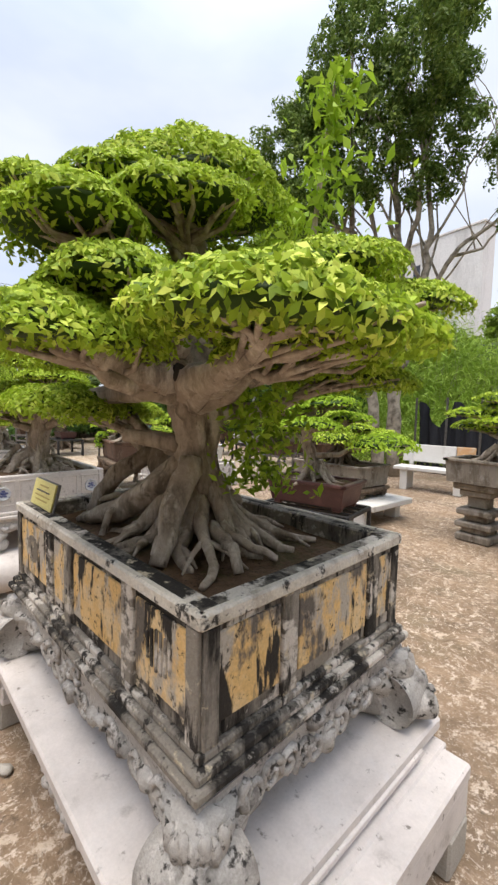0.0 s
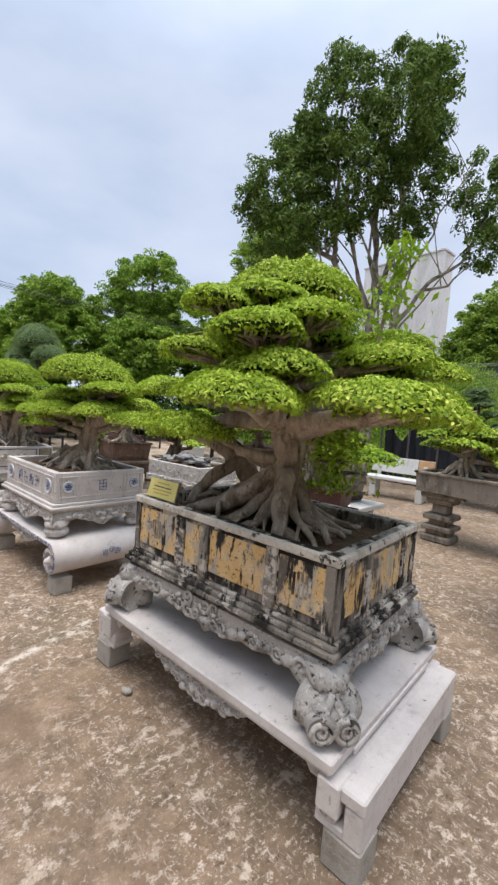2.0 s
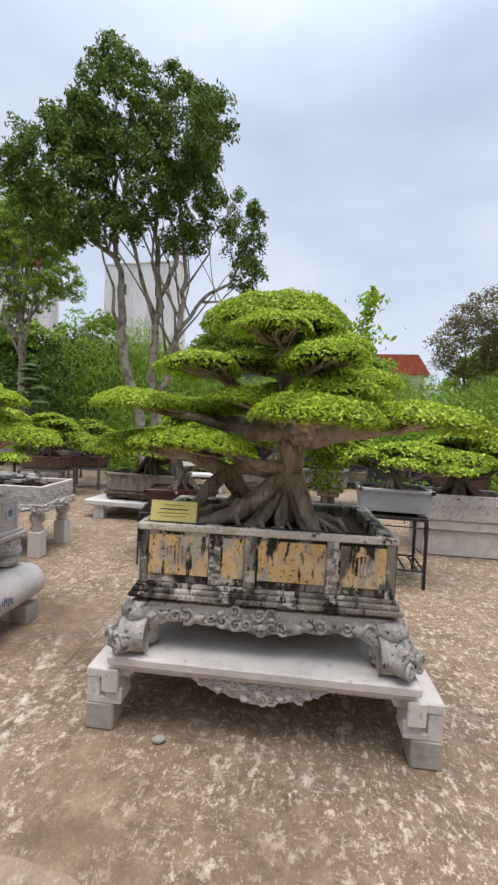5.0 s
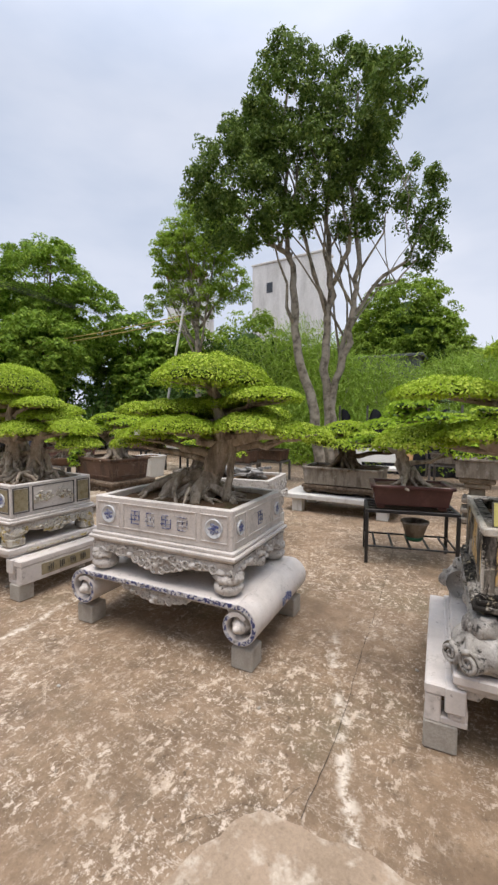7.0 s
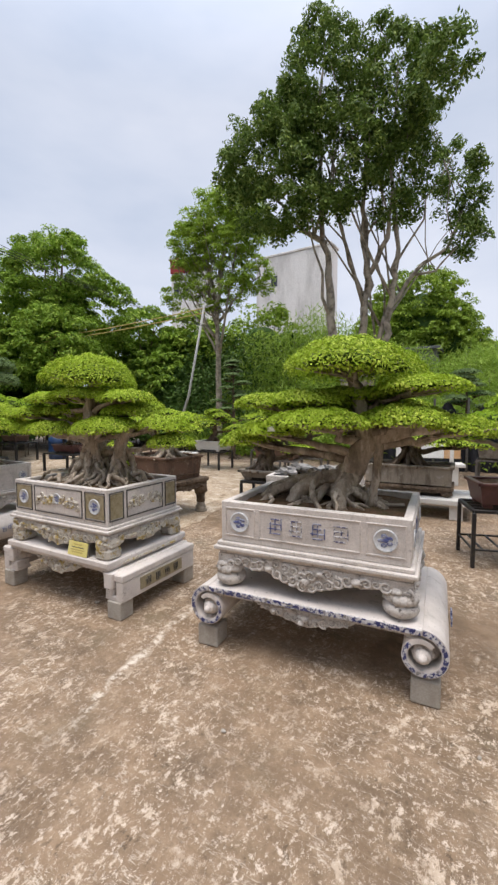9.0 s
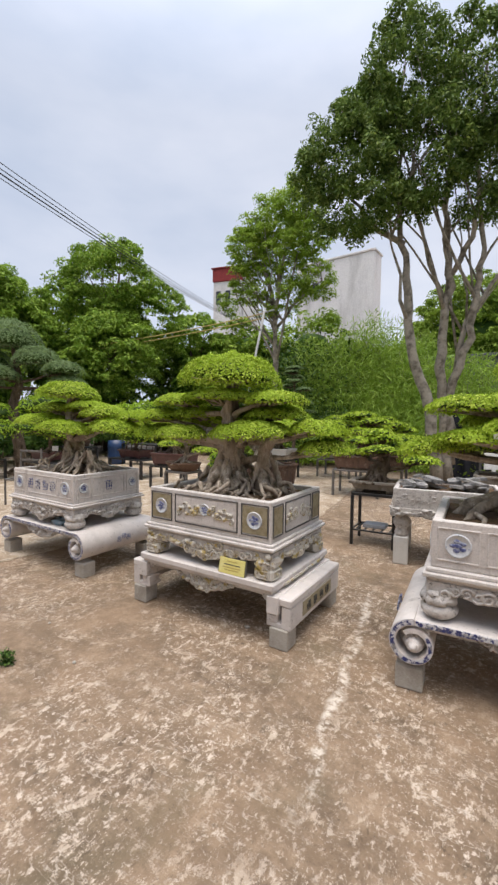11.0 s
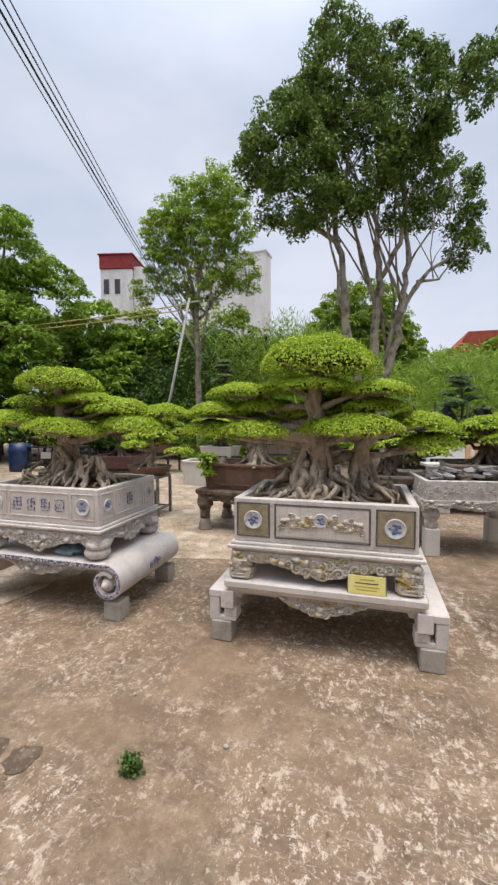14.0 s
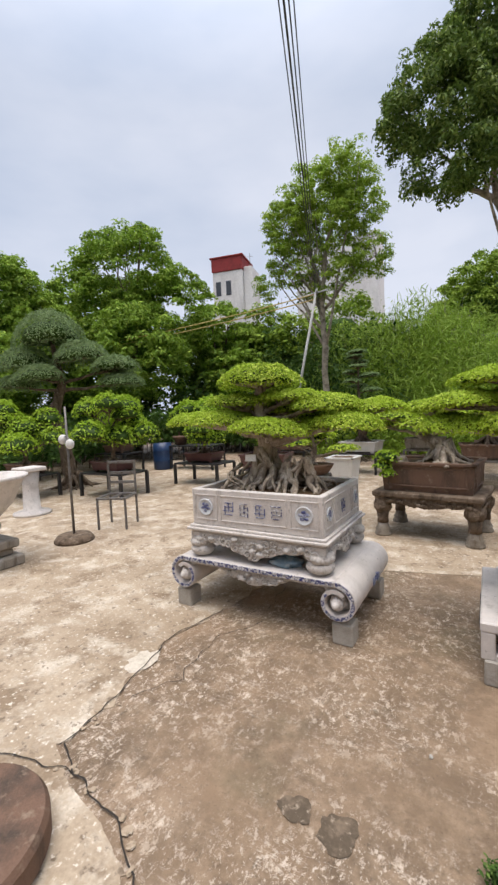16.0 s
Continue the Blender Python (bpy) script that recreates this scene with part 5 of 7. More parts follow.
bonsai(pose(-8.29, 0.62, 0), "small domed bonsai with a tangle of exposed pale roots",
       [(-0.14, 0.05, 0.946), (-0.13, 0.05, 1.1), (-0.1, 0.02, 1.3), (-0.12, 0.0, 1.55), (-0.13, 0.0, 1.82)],
       [0.085, 0.075, 0.07, 0.05, 0.03],
       [(-0.13, 0.0, 1.8, 0.36, 0.33, 0.14), (0.42, 0.05, 1.6, 0.27, 0.24, 0.08), (0.62, 0.0, 1.45, 0.26, 0.24, 0.085), (0.34, 0.1, 1.42, 0.25, 0.22, 0.075), (-0.84, 0.0, 1.5, 0.27, 0.25, 0.08), (-0.46, -0.1, 1.5, 0.3, 0.26, 0.085), (0.0, -0.15, 1.42, 0.34, 0.26, 0.09),
        (-0.34, 0.0, 1.64, 0.28, 0.25, 0.075), (0.12, 0.05, 1.66, 0.28, 0.24, 0.07), (-0.15, 0.27, 1.56, 0.3, 0.27, 0.076), (0.2, 0.4, 1.5, 0.3, 0.27, 0.076), (0.74, 0.22, 1.54, 0.25, 0.22, 0.08), (-0.55, 0.25, 1.52, 0.27, 0.24, 0.075)],
       roots=18, root_len=0.42, seed=11, root_r=0.024, bound=(0.47, 0.34), rise=0.12, tangle=50, knots=2, gnarl=0.8, leaf=0.024,
       limbs=strands(-0.12, 0.03, 0.24, 0.07, 0.93, 1.32, 14, 0.024, 5) + strands(0.2, -0.04, 0.25, 0.08, 0.93, 1.2, 26, 0.018, 6) + [([(-0.1, 0.02, 1.3), (0.2, 0.0, 1.36), (0.5, 0.0, 1.43)], [0.045, 0.035, 0.02]), ([(-0.12, 0.02, 1.36), (-0.4, -0.06, 1.46), (-0.7, -0.04, 1.5)], [0.045, 0.035, 0.02])])
white_label(pose(-4.22, 0.42, 1.45, -8, 0, 15), 0.05, 0.035)
white_label(pose(-8.42, 0.42, 1.17, -6, 0, 12))


# ---------------------------------------------------------------- things behind the row
def trough(owner, L, D, z0, z1, mat, wall=0.04, lip=0.02, taper=0.04):
    """A rectangular bonsai pot with sloping sides, a lip and low feet."""
    g = Geo()
    for s, (a, b) in (("front", (L, D)), ("back", (L, D)), ("left", (L, D)), ("right", (L, D))):
        ln = L if s in ("front", "back") else D
        f = on_face(L, D, s)
        h0, h1 = ln / 2 - taper, ln / 2
        verts = [(-h0, taper, z0), (h0, taper, z0), (h1, 0, z1), (-h1, 0, z1), (-h1 + wall, wall, z1), (h1 - wall, wall, z1), (h0 - wall, taper + wall, z0), (-h0 + wall, taper + wall, z0)]
        g.add(verts, [(0, 1, 2, 3), (3, 2, 5, 4), (4, 5, 6, 7)], f)
        g.box(-ln / 2 - lip, ln / 2 + lip, -lip, wall * 0.8, z1 - 0.03, z1 + 0.004, 0.006, f)
    g.box(-L / 2 + taper, L / 2 - taper, -D / 2 + taper, D / 2 - taper, z0, z0 + 0.03, 0.004)
    ob = part("pot", g, mat, owner)
    soil_bed(owner, L, D, z1 - 0.03, wall, L * 7)
    return ob


def pot_feet(owner, L, D, z0, mat, h=0.04):
    for sx in (-1, 1):
        for sy in (-1, 1):
            part("foot", Geo().box(sx * (L / 2 - 0.14), sx * (L / 2 - 0.05), sy * (D / 2 - 0.12), sy * (D / 2 - 0.05), z0 - h, z0 + 0.01, 0.012), mat, owner)


def bonsai_pot(m, L, D, z0, z1, mat, label, taper=0.04, feet=0.04):
    p = thing("bonsai_pot", m, label, "bonsai pot", "bonsai pots behind the row")
    trough(p, L, D, z0 + feet, z1, mat, taper=taper)
    pot_feet(p, L, D, z0 + feet, mat, feet)
    return p


def metal_table(m, L, D, h, label, mat="black_metal", shelf=None, r=0.018, solid=False):
    t = thing("metal_table", m, label, "table", "metal stands")
    g = Geo()
    for s in (-1, 1):
        g.box(-L / 2, L / 2, s * D / 2 - r, s * D / 2 + r, h - 0.035, h, 0.004)
        g.box(s * L / 2 - r, s * L / 2 + r, -D / 2, D / 2, h - 0.035, h - 0.002, 0.004)
    for k in range(3):
        g.box(-L / 2, L / 2, -D / 2 + D * (k + 1) / 4 - 0.012, -D / 2 + D * (k + 1) / 4 + 0.012, h - 0.03, h - 0.004, 0.003)
    if solid:
        g.box(-L / 2 + 0.01, L / 2 - 0.01, -D / 2 + 0.01, D / 2 - 0.01, h - 0.02, h - 0.001, 0.003)
    part("top_frame", g, mat, t)
    for sx in (-1, 1):
        for sy in (-1, 1):
            part("leg", Geo().box(sx * L / 2 - r, sx * L / 2 + r, sy * D / 2 - r, sy * D / 2 + r, 0, h - 0.035, 0.004), mat, t)
    if shelf:
        g = Geo()
        for s in (-1, 1):
            g.box(-L / 2, L / 2, s * D / 2 - 0.01, s * D / 2 + 0.01, shelf - 0.02, shelf, 0.003)
            g.box(s * L / 2 - 0.01, s * L / 2 + 0.01, -D / 2, D / 2, shelf - 0.02, shelf - 0.002, 0.003)
        for k in range(5):
            g.box(-L / 2 + L * (k + 0.5) / 5 - 0.012, -L / 2 + L * (k + 0.5) / 5 + 0.012, -D / 2, D / 2, shelf - 0.016, shelf - 0.004, 0.002)
        part("shelf", g, mat, t)
    return t


def spread_pads(rng, n, wide, z0, z1, r0, r1, dy=0.6):
    """Cushions stacked in tiers, wide below and narrow above."""
    out = []
    for i in range(n):
        t = i / max(1, n - 1)
        a = i * 2.4 + rng.uniform(-0.3, 0.3)
        q = wide * (1 - t) ** 0.8
        r = (r0 * (1 - t) + r1 * t) * rng.uniform(0.85, 1.15)
        out.append((q * math.cos(a), dy * q * math.sin(a), z0 + (z1 - z0) * t, r, r * 0.85, 0.26 * r))
    return out


def back_bonsai(m, z, top, wide, seed, label, n=8, leaf=0.05, bark="bark_dark", mat="pad", lean=0.1, r=0.08, roots=9, dense=3600):
    rng = np.random.default_rng(seed)
    h = top - z
    sp = [(0, 0, z), (lean * 0.6, 0.02, z + h * 0.25), (lean, -0.03, z + h * 0.5), (lean * 0.4, 0.0, z + h * 0.75), (lean * 0.2, 0, z + h * 0.95)]
    return bonsai(m, label, sp, [r, r * 0.8, r * 0.6, r * 0.4, 0.015], spread_pads(rng, n, wide, z + 0.42 * h, top - 0.06, wide * 0.5, wide * 0.42), roots, wide * 0.4, seed, leaf, dense, bark, mat, "bonsai behind the row", root_r=r * 0.35, seg=10, forks=False)


def post_stack(g, x, y, prof, seg=4, turn=45):
    verts = pose(x, y, 0, 0, 0, turn)
    g.lathe(0, 0, prof, seg, verts)


# red-brown shallow pot on a black metal table
MT = pose(-2.7, 3.08, 0, 0, 0, 16)
metal_table(MT, 0.92, 0.55, 0.6, "black metal table with thin square legs", shelf=0.2)
bonsai_pot(MT, 0.82, 0.5, 0.6, 0.86, "red_pot", "shallow oxblood glazed bonsai pot with a lip")
back_bonsai(MT, 0.84, 1.78, 0.62, 21, "bonsai with drooping light green leaves in the red pot", n=8, lean=-0.12, mat="leaf_bright", bark="bark")
sp = thing("flower_pot", MT @ pose(0.08, 0.05, 0.2), "small grey pot in a green saucer under the table", "flower pot")
part("pot", Geo().lathe(0, 0, [(0.09, 0.03), (0.14, 0.19), (0.155, 0.2), (0.155, 0.225), (0.13, 0.225), (0.12, 0.15)], 20), "grey_pot", sp, smooth=True)
part("saucer", Geo().lathe(0, 0, [(0.08, 0.0), (0.1, 0.045), (0.09, 0.045), (0.07, 0.01)], 20), "green_plastic", sp, "green plastic saucer", True)

# carved basin of broken slate on posts
RB = pose(-4.77, 2.8, 0, 0, 0, 9)
rb = thing("rock_basin", RB, "carved grey stone basin on four short posts", "planter")
part("basin", hollow_body(1.06, 0.78, 0.6, 0.83, 0.05), "stone_carved", rb)
apron_set(rb, 1.1, 0.82, 0.62, 0.55, 0.03, 0.02, "stone_carved", "stone_carved", 7, 0.03, 0.03, 10)
soil_bed(rb, 1.06, 0.78, 0.79, 0.05, 3)
for s, ln in (("front", 1.06), ("right", 0.78), ("left", 0.78), ("back", 1.06)):
    g = Geo()
    f = on_face(1.06, 0.78, s)
    for i in range(int(ln / 0.07)):
        g.curl(-ln / 2 + 0.05 + 0.07 * i, 0.69 + 0.05 * (i % 2), 0.032, -0.003, 1 if i % 2 else -1, 50 * i, 1.4, 0.25, f, 10)
    part("carving", g, "stone_carved", rb)
for sx in (-1, 1):
    for sy in (-1, 1):
        leg = part("leg", Geo().lathe(sx * 0.44, sy * 0.3, [(0.06, 0.3), (0.075, 0.34), (0.05, 0.37), (0.085, 0.43), (0.085, 0.48), (0.05, 0.53), (0.07, 0.56), (0.07, 0.6)], 14), "stone_carved", rb, smooth=True)
        part("post", Geo().box(sx * 0.44 - 0.075, sx * 0.44 + 0.075, sy * 0.3 - 0.075, sy * 0.3 + 0.075, 0, 0.3, 0.008), "white_paint", leg, "pale concrete post")
rng = np.random.default_rng(5)
for k in range(26):
    g = Geo()
    n = int(rng.integers(5, 8))
    r = rng.uniform(0.07, 0.17)
    poly = [(r * rng.uniform(0.5, 1.1) * math.cos(2 * math.pi * i / n), r * rng.uniform(0.4, 0.9) * math.sin(2 * math.pi * i / n)) for i in range(n)]
    g.prism(poly, -0.014, 0.014, pose(0, 0, 0, 90))
    single("slate_piece", g, "slate", RB @ pose(rng.uniform(-0.38, 0.38), rng.uniform(-0.24, 0.24), 0.815 + 0.0042 * k, rng.uniform(-14, 14), rng.uniform(-14, 14), rng.uniform(0, 360)), "flat broken piece of grey slate heaped in the basin", "slate", "slate pieces in the basin")

# brown planter on a carved stand
PE = pose(-7.42, 3.0, 0, 0, 0, -6)
pe = thing("clay_planter", PE, "reddish brown clay planter with panelled sides", "planter")
trough(pe, 1.02, 0.72, 0.56, 0.9, "brown_pot", 0.05, 0.02, 0.03)
for s, ln in (("front", 1.02), ("right", 0.72), ("left", 0.72), ("back", 1.02)):
    g = Geo()
    frame_bars(g, -ln / 2 + 0.08, ln / 2 - 0.08, 0.62, 0.84, 0.016, 0.006, on_face(1.0, 0.7, s))
    part("panel_frame", g, "brown_pot", pe)
st = thing("carved_stand", PE, "dark brown carved stand on turned feet", "plant stand")
part("top", Geo().box(-0.6, 0.6, -0.44, 0.44, 0.49, 0.555, 0.015), "bark_dark", st)
apron_set(st, 1.14, 0.82, 0.49, 0.42, 0.03, 0.03, "bark_dark", "bark_dark", 7, 0.05, 0.035, 8)
for sx in (-1, 1):
    for sy in (-1, 1):
        lg = part("leg", Geo().lump((sx * 0.5, sy * 0.34, 0.37), (0.11, 0.11, 0.1), 12, 8, 0.3, 4).lathe(sx * 0.5, sy * 0.34, [(0.07, 0.16), (0.065, 0.22), (0.08, 0.3)], 10), "bark_dark", st, smooth=True)
        part("base", Geo().lathe(sx * 0.5, sy * 0.34, [(0.095, 0.0), (0.1, 0.03), (0.08, 0.05), (0.09, 0.08), (0.07, 0.11), (0.06, 0.17)], 12), "grey_pot", lg, "grey turned stone base", True)
bonsai(PE, "old bonsai with contorted pale trunk and sparse drooping cushions",
       [(0.1, 0, 0.88), (0.16, 0.0, 1.0), (0.02, 0, 1.14), (-0.15, 0, 1.22), (-0.1, 0, 1.38), (0.05, 0, 1.52)], [0.11, 0.09, 0.06, 0.045, 0.035, 0.02],
       [(0.0, 0.0, 1.55, 0.34, 0.3, 0.08), (-0.35, -0.1, 1.42, 0.32, 0.28, 0.08), (0.38, 0.0, 1.44, 0.34, 0.3, 0.08), (0.2, 0.25, 1.5, 0.3, 0.3, 0.08), (-0.1, -0.2, 1.36, 0.3, 0.24, 0.07), (0.6, -0.1, 1.32, 0.28, 0.26, 0.07), (-0.6, 0.1, 1.32, 0.26, 0.26, 0.07)],
       10, 0.3, 31, 0.045, 3600, "bark", group="bonsai behind the row")
bonsai(PE @ pose(-0.42, -0.34, 0), "hanging bright green foliage over the rim of the brown planter", [(0.12, 0.12, 0.88), (0.02, 0.0, 0.98), (-0.03, -0.06, 0.96)], [0.03, 0.022, 0.012],
       [(0.0, -0.04, 0.95, 0.17, 0.12, 0.09), (-0.04, -0.08, 0.84, 0.13, 0.09, 0.08), (0.02, -0.09, 0.76, 0.1, 0.07, 0.06)], 4, 0.1, 33, 0.05, 3000, "bark", "leaf_bright", group="bonsai behind the row")

# tall thin stand with a flat tray tree
PS = pose(-5.6, 3.0, 0, 0, 0, 5)
metal_table(PS, 0.5, 0.42, 0.66, "tall black metal stand with a low shelf", shelf=0.2)
bonsai_pot(PS, 0.56, 0.42, 0.66, 0.8, "grey_pot", "shallow grey tray on a thin metal stand")
back_bonsai(PS, 0.79, 1.45, 0.5, 23, "flat-topped bonsai on rooted tray", n=7, r=0.09, roots=14, bark="bark_dark")
single("purple_tray", Geo().box(-0.14, 0.14, -0.1, 0.1, 0.2, 0.25, 0.01), "blue_grey", PS, "small mauve plastic tray on the shelf", "tray")

# oval pot on a light metal stand, green bucket below
PO = pose(-9.15, 3.3, 0, 0, 0, 0)
metal_table(PO, 0.5, 0.4, 0.62, "light grey metal stand with a shelf", "grey_metal", 0.12, 0.02)
po = thing("oval_pot", PO, "oval brown bonsai pot on a metal stand", "bonsai pot", "bonsai pots behind the row")
part("bowl", Geo().lathe(0, 0, [(0.24, 0.62), (0.3, 0.66), (0.36, 0.75), (0.37, 0.77), (0.33, 0.77), (0.3, 0.74)], 28, None, 1.0, 0.7), "brown_pot", po, smooth=True)
part("soil", Geo().lathe(0, 0, [(0.32, 0.73), (0.3, 0.755), (0.01, 0.77)], 24, None, 1.0, 0.7), "soil", po)
back_bonsai(PO, 0.75, 1.36, 0.55, 25, "light bonsai in an oval pot", n=7, r=0.05, bark="bark")
bk = thing("bucket", PO @ pose(0, 0, 0.12), "small green plastic bucket on a shelf", "bucket")
part("wall", Geo().lathe(0, 0, [(0.1, 0), (0.14, 0.2), (0.15, 0.2), (0.15, 0.22), (0.13, 0.22), (0.1, 0.03)], 18), "green_plastic", bk, smooth=True)

# big grey trough on a low bench
LB = pose(-4.02, 5.05, 0, 0, 0, 2)
lb = thing("low_bench", LB, "low pale concrete bench", "bench")
part("seat", Geo().box(-0.95, 0.95, -0.5, 0.5, 0.22, 0.3, 0.01), "white_paint", lb)
for sx in (-1, 1):
    for sy in (-1, 1):
        part("leg", Geo().box(sx * 0.7 - 0.09, sx * 0.7 + 0.09, sy * 0.38 - 0.07, sy * 0.38 + 0.07, 0, 0.22, 0.008), "white_paint", lb)
st = thing("carved_stand", LB, "dark low carved stand under a long trough", "plant stand")
part("top", Geo().box(-0.66, 0.66, -0.36, 0.36, 0.4, 0.45, 0.01), "bark_dark", st)
apron_set(st, 1.26, 0.66, 0.41, 0.37, 0.02, 0.03, "bark_dark", "bark_dark", 7, 0.05, 0.025, 8)
for sx in (-1, 1):
    for sy in (-1, 1):
        part("foot", Geo().lump((sx * 0.56, sy * 0.26, 0.35), (0.09, 0.09, 0.052), 10, 6, 0.2, 3), "bark_dark", st, smooth=True)
bonsai_pot(LB, 1.28, 0.7, 0.45, 0.76, "grey_pot", "long weathered grey-brown concrete trough", 0.02, 0.02)
back_bonsai(LB, 0.74, 1.5, 0.85, 27, "wide bonsai with many twisted roots", n=10, r=0.12, roots=18, bark="bark_dark")

# white bench far behind
WB = pose(-4.0, 7.85, 0, 0, 0, 12)
wb = thing("garden_bench", WB, "white painted concrete bench with an orange backrest end", "bench")
part("seat", Geo().box(-0.7, 0.7, -0.24, 0.2, 0.4, 0.47, 0.012), "white_paint", wb)
part("backrest", Geo().box(-0.68, 0.34, 0.2, 0.26, 0.56, 0.92, 0.012, pose(0, 0, 0, -6)), "white_paint", wb)
part("backrest_end", Geo().box(0.345, 0.68, 0.2, 0.26, 0.56, 0.92, 0.012, pose(0, 0, 0, -6)), "orange_paint", wb, "faded orange end of the backrest")
for s in (-1, 1):
    part("leg", Geo().box(s * 0.5 - 0.07, s * 0.5 + 0.07, -0.2, 0.2, 0, 0.4, 0.01).box(s * 0.5 - 0.04, s * 0.5 + 0.04, 0.24, 0.3, 0.3, 0.75, 0.01), "white_paint", wb)

# stone trough on stacked pedestals
ST = pose(-1.5, 5.3, 0, 0, 0, 0)
stq = thing("stone_trough", ST, "dark weathered stone trough on two stacked pedestals", "planter")
trough(stq, 1.7, 0.66, 0.72, 1.0, "grey_pot", 0.06, 0.02, 0.02)
for s in (-1, 1):
    pd = Geo()
    for z0, z1, w in ((0, 0.1, 0.2), (0.1, 0.17, 0.15), (0.17, 0.24, 0.21), (0.24, 0.32, 0.13), (0.32, 0.4, 0.2), (0.4, 0.55, 0.11), (0.55, 0.63, 0.18), (0.63, 0.72, 0.24)):
        pd.box(s * 0.55 - w, s * 0.55 + w, -w, w, z0, z1, 0.02)
    part("pedestal", pd, "grey_pot", stq, "stacked carved stone pedestal")
back_bonsai(ST @ pose(-0.35, 0, 0), 0.98, 1.75, 0.7, 41, "bonsai with pale roots on the stone trough", n=8, r=0.1, bark="bark")
back_bonsai(ST @ pose(0.55, 0, 0), 0.98, 1.6, 0.55, 42, "low bonsai on the stone trough", n=7, r=0.07)

# black stand with a pale grey pot
BS = pose(-0.27, 3.15, 0, 0, 0, 0)
metal_table(BS, 0.64, 0.56, 0.75, "black metal stand with a solid low shelf", shelf=0.2, r=0.016, solid=True)
g = Geo()
for s in (-1, 1):
    g.box(-0.36, 0.36, s * 0.28 - 0.006, s * 0.28 + 0.006, 0.64, 0.652, 0.002)
    for x in (-0.3, -0.2, 0.2, 0.3):
        g.box(x - 0.006, x + 0.006, s * 0.28 - 0.006, s * 0.28 + 0.006, 0.56, 0.72, 0.002)
ft = thing("stand_fretwork", BS, "thin black lattice under the stand top", "plant stand")
part("lattice", g, "black_metal", ft)
bonsai_pot(BS, 0.74, 0.56, 0.75, 1.03, "blue_grey", "pale blue-grey rectangular bonsai pot", 0.02)
back_bonsai(BS, 1.01, 1.52, 0.62, 43, "low spreading bonsai in the pale pot", n=8, r=0.06, bark="bark")
PG = pose(0.85, 4.6, 0, 0, 0, 4)
pg = thing("stone_planter", PG, "carved grey stone planter on a stone base", "planter")
part("body", hollow_body(1.3, 0.8, 0.5, 0.84, 0.06), "stone_carved", pg)
part("base", Geo().box(-0.55, 0.55, -0.34, 0.34, 0, 0.36, 0.02).box(-0.62, 0.62, -0.38, 0.38, 0.36, 0.5, 0.015), "stone", pg)
g = Geo()
for i in range(12):
    g.curl(-0.58 + 0.105 * i, 0.67 + 0.03 * (i % 2), 0.045, -0.403, 1 if i % 2 else -1, 40 * i, 1.5, 0.2, None, 14)
part("carving", g, "stone_carved", pg)
soil_bed(pg, 1.3, 0.8, 0.8, 0.06, 8)
back_bonsai(PG, 0.8, 1.75, 0.8, 44, "broad bonsai over a carved stone planter", n=10, r=0.12, roots=16, bark="bark_dark")

# further bonsai on benches, deeper in the garden
FAR = [(-6.9, 6.2, 0.55, 0.8, 51, "brown_pot"), (-9.6, 7.6, 0.5, 0.8, 52, "white_paint"), (-8.3, 8.6, 0.5, 0.9, 53, "grey_pot"), (-10.6, 4.6, 0.5, 0.6, 54, "red_pot"),
       (-2.6, 8.9, 0.5, 0.9, 55, "grey_pot"), (-0.6, 7.6, 0.5, 0.8, 56, "grey_pot"), (1.6, 7.0, 0.6, 0.9, 57, "brown_pot"), (-11.6, 8.0, 0.5, 0.8, 58, "brown_pot"), (-6.7, 7.4, 0.5, 0.7, 59, "brown_pot")]
for x, y, zt, wd, sd, mt in FAR:
    FP = pose(x, y, 0, 0, 0, sd * 7 % 20 - 10)
    metal_table(FP, 0.9, 0.6, zt, "dark plain stand for a bonsai", "grey_metal" if sd % 2 else "black_metal", None, 0.025)
    bonsai_pot(FP, 0.9, 0.6, zt, zt + 0.28, mt, "rectangular bonsai pot on a stand")
    back_bonsai(FP, zt + 0.26, zt + 1.15, wd, sd, "trained bonsai with tiered leaf cushions", n=8, leaf=0.06, r=0.08, dense=3000)

# niwaki trees trained in tall tiers
for x, y, top, wd, sd in ((-10.3, 9.8, 3.3, 0.7, 71), (-3.4, 10.6, 2.7, 0.8, 72)):
    back_bonsai(pose(x, y, 0), 0.0, top, wd, sd, "tall cloud-pruned conifer in many tiers", n=14, leaf=0.06, mat="needle", lean=0.05, r=0.07, roots=6, dense=3600)

# big cloud-pruned pine by the pale slab
bonsai(pose(-15.6, 3.7, 0), "large cloud-pruned pine with smooth domed cushions", [(0.2, 0, 0), (0.0, 0, 0.9), (-0.3, 0, 1.8), (-0.1, 0.1, 2.5), (-0.2, 0, 3.4)], [0.16, 0.14, 0.12, 0.09, 0.05],
       [(-0.3, 0, 3.55, 0.95, 0.8, 0.62), (-0.9, -0.3, 3.0, 0.75, 0.6, 0.4), (0.5, 0.2, 3.05, 0.75, 0.6, 0.38), (1.3, 0.5, 2.75, 0.6, 0.5, 0.28), (1.4, 0.6, 2.4, 0.55, 0.5, 0.25), (-0.2, -0.4, 2.6, 0.7, 0.55, 0.3), (-1.4, -0.2, 2.5, 0.6, 0.5, 0.3)],
       8, 0.5, 75, 0.045, 6000, "bark_dark", "needle", root_r=0.06)

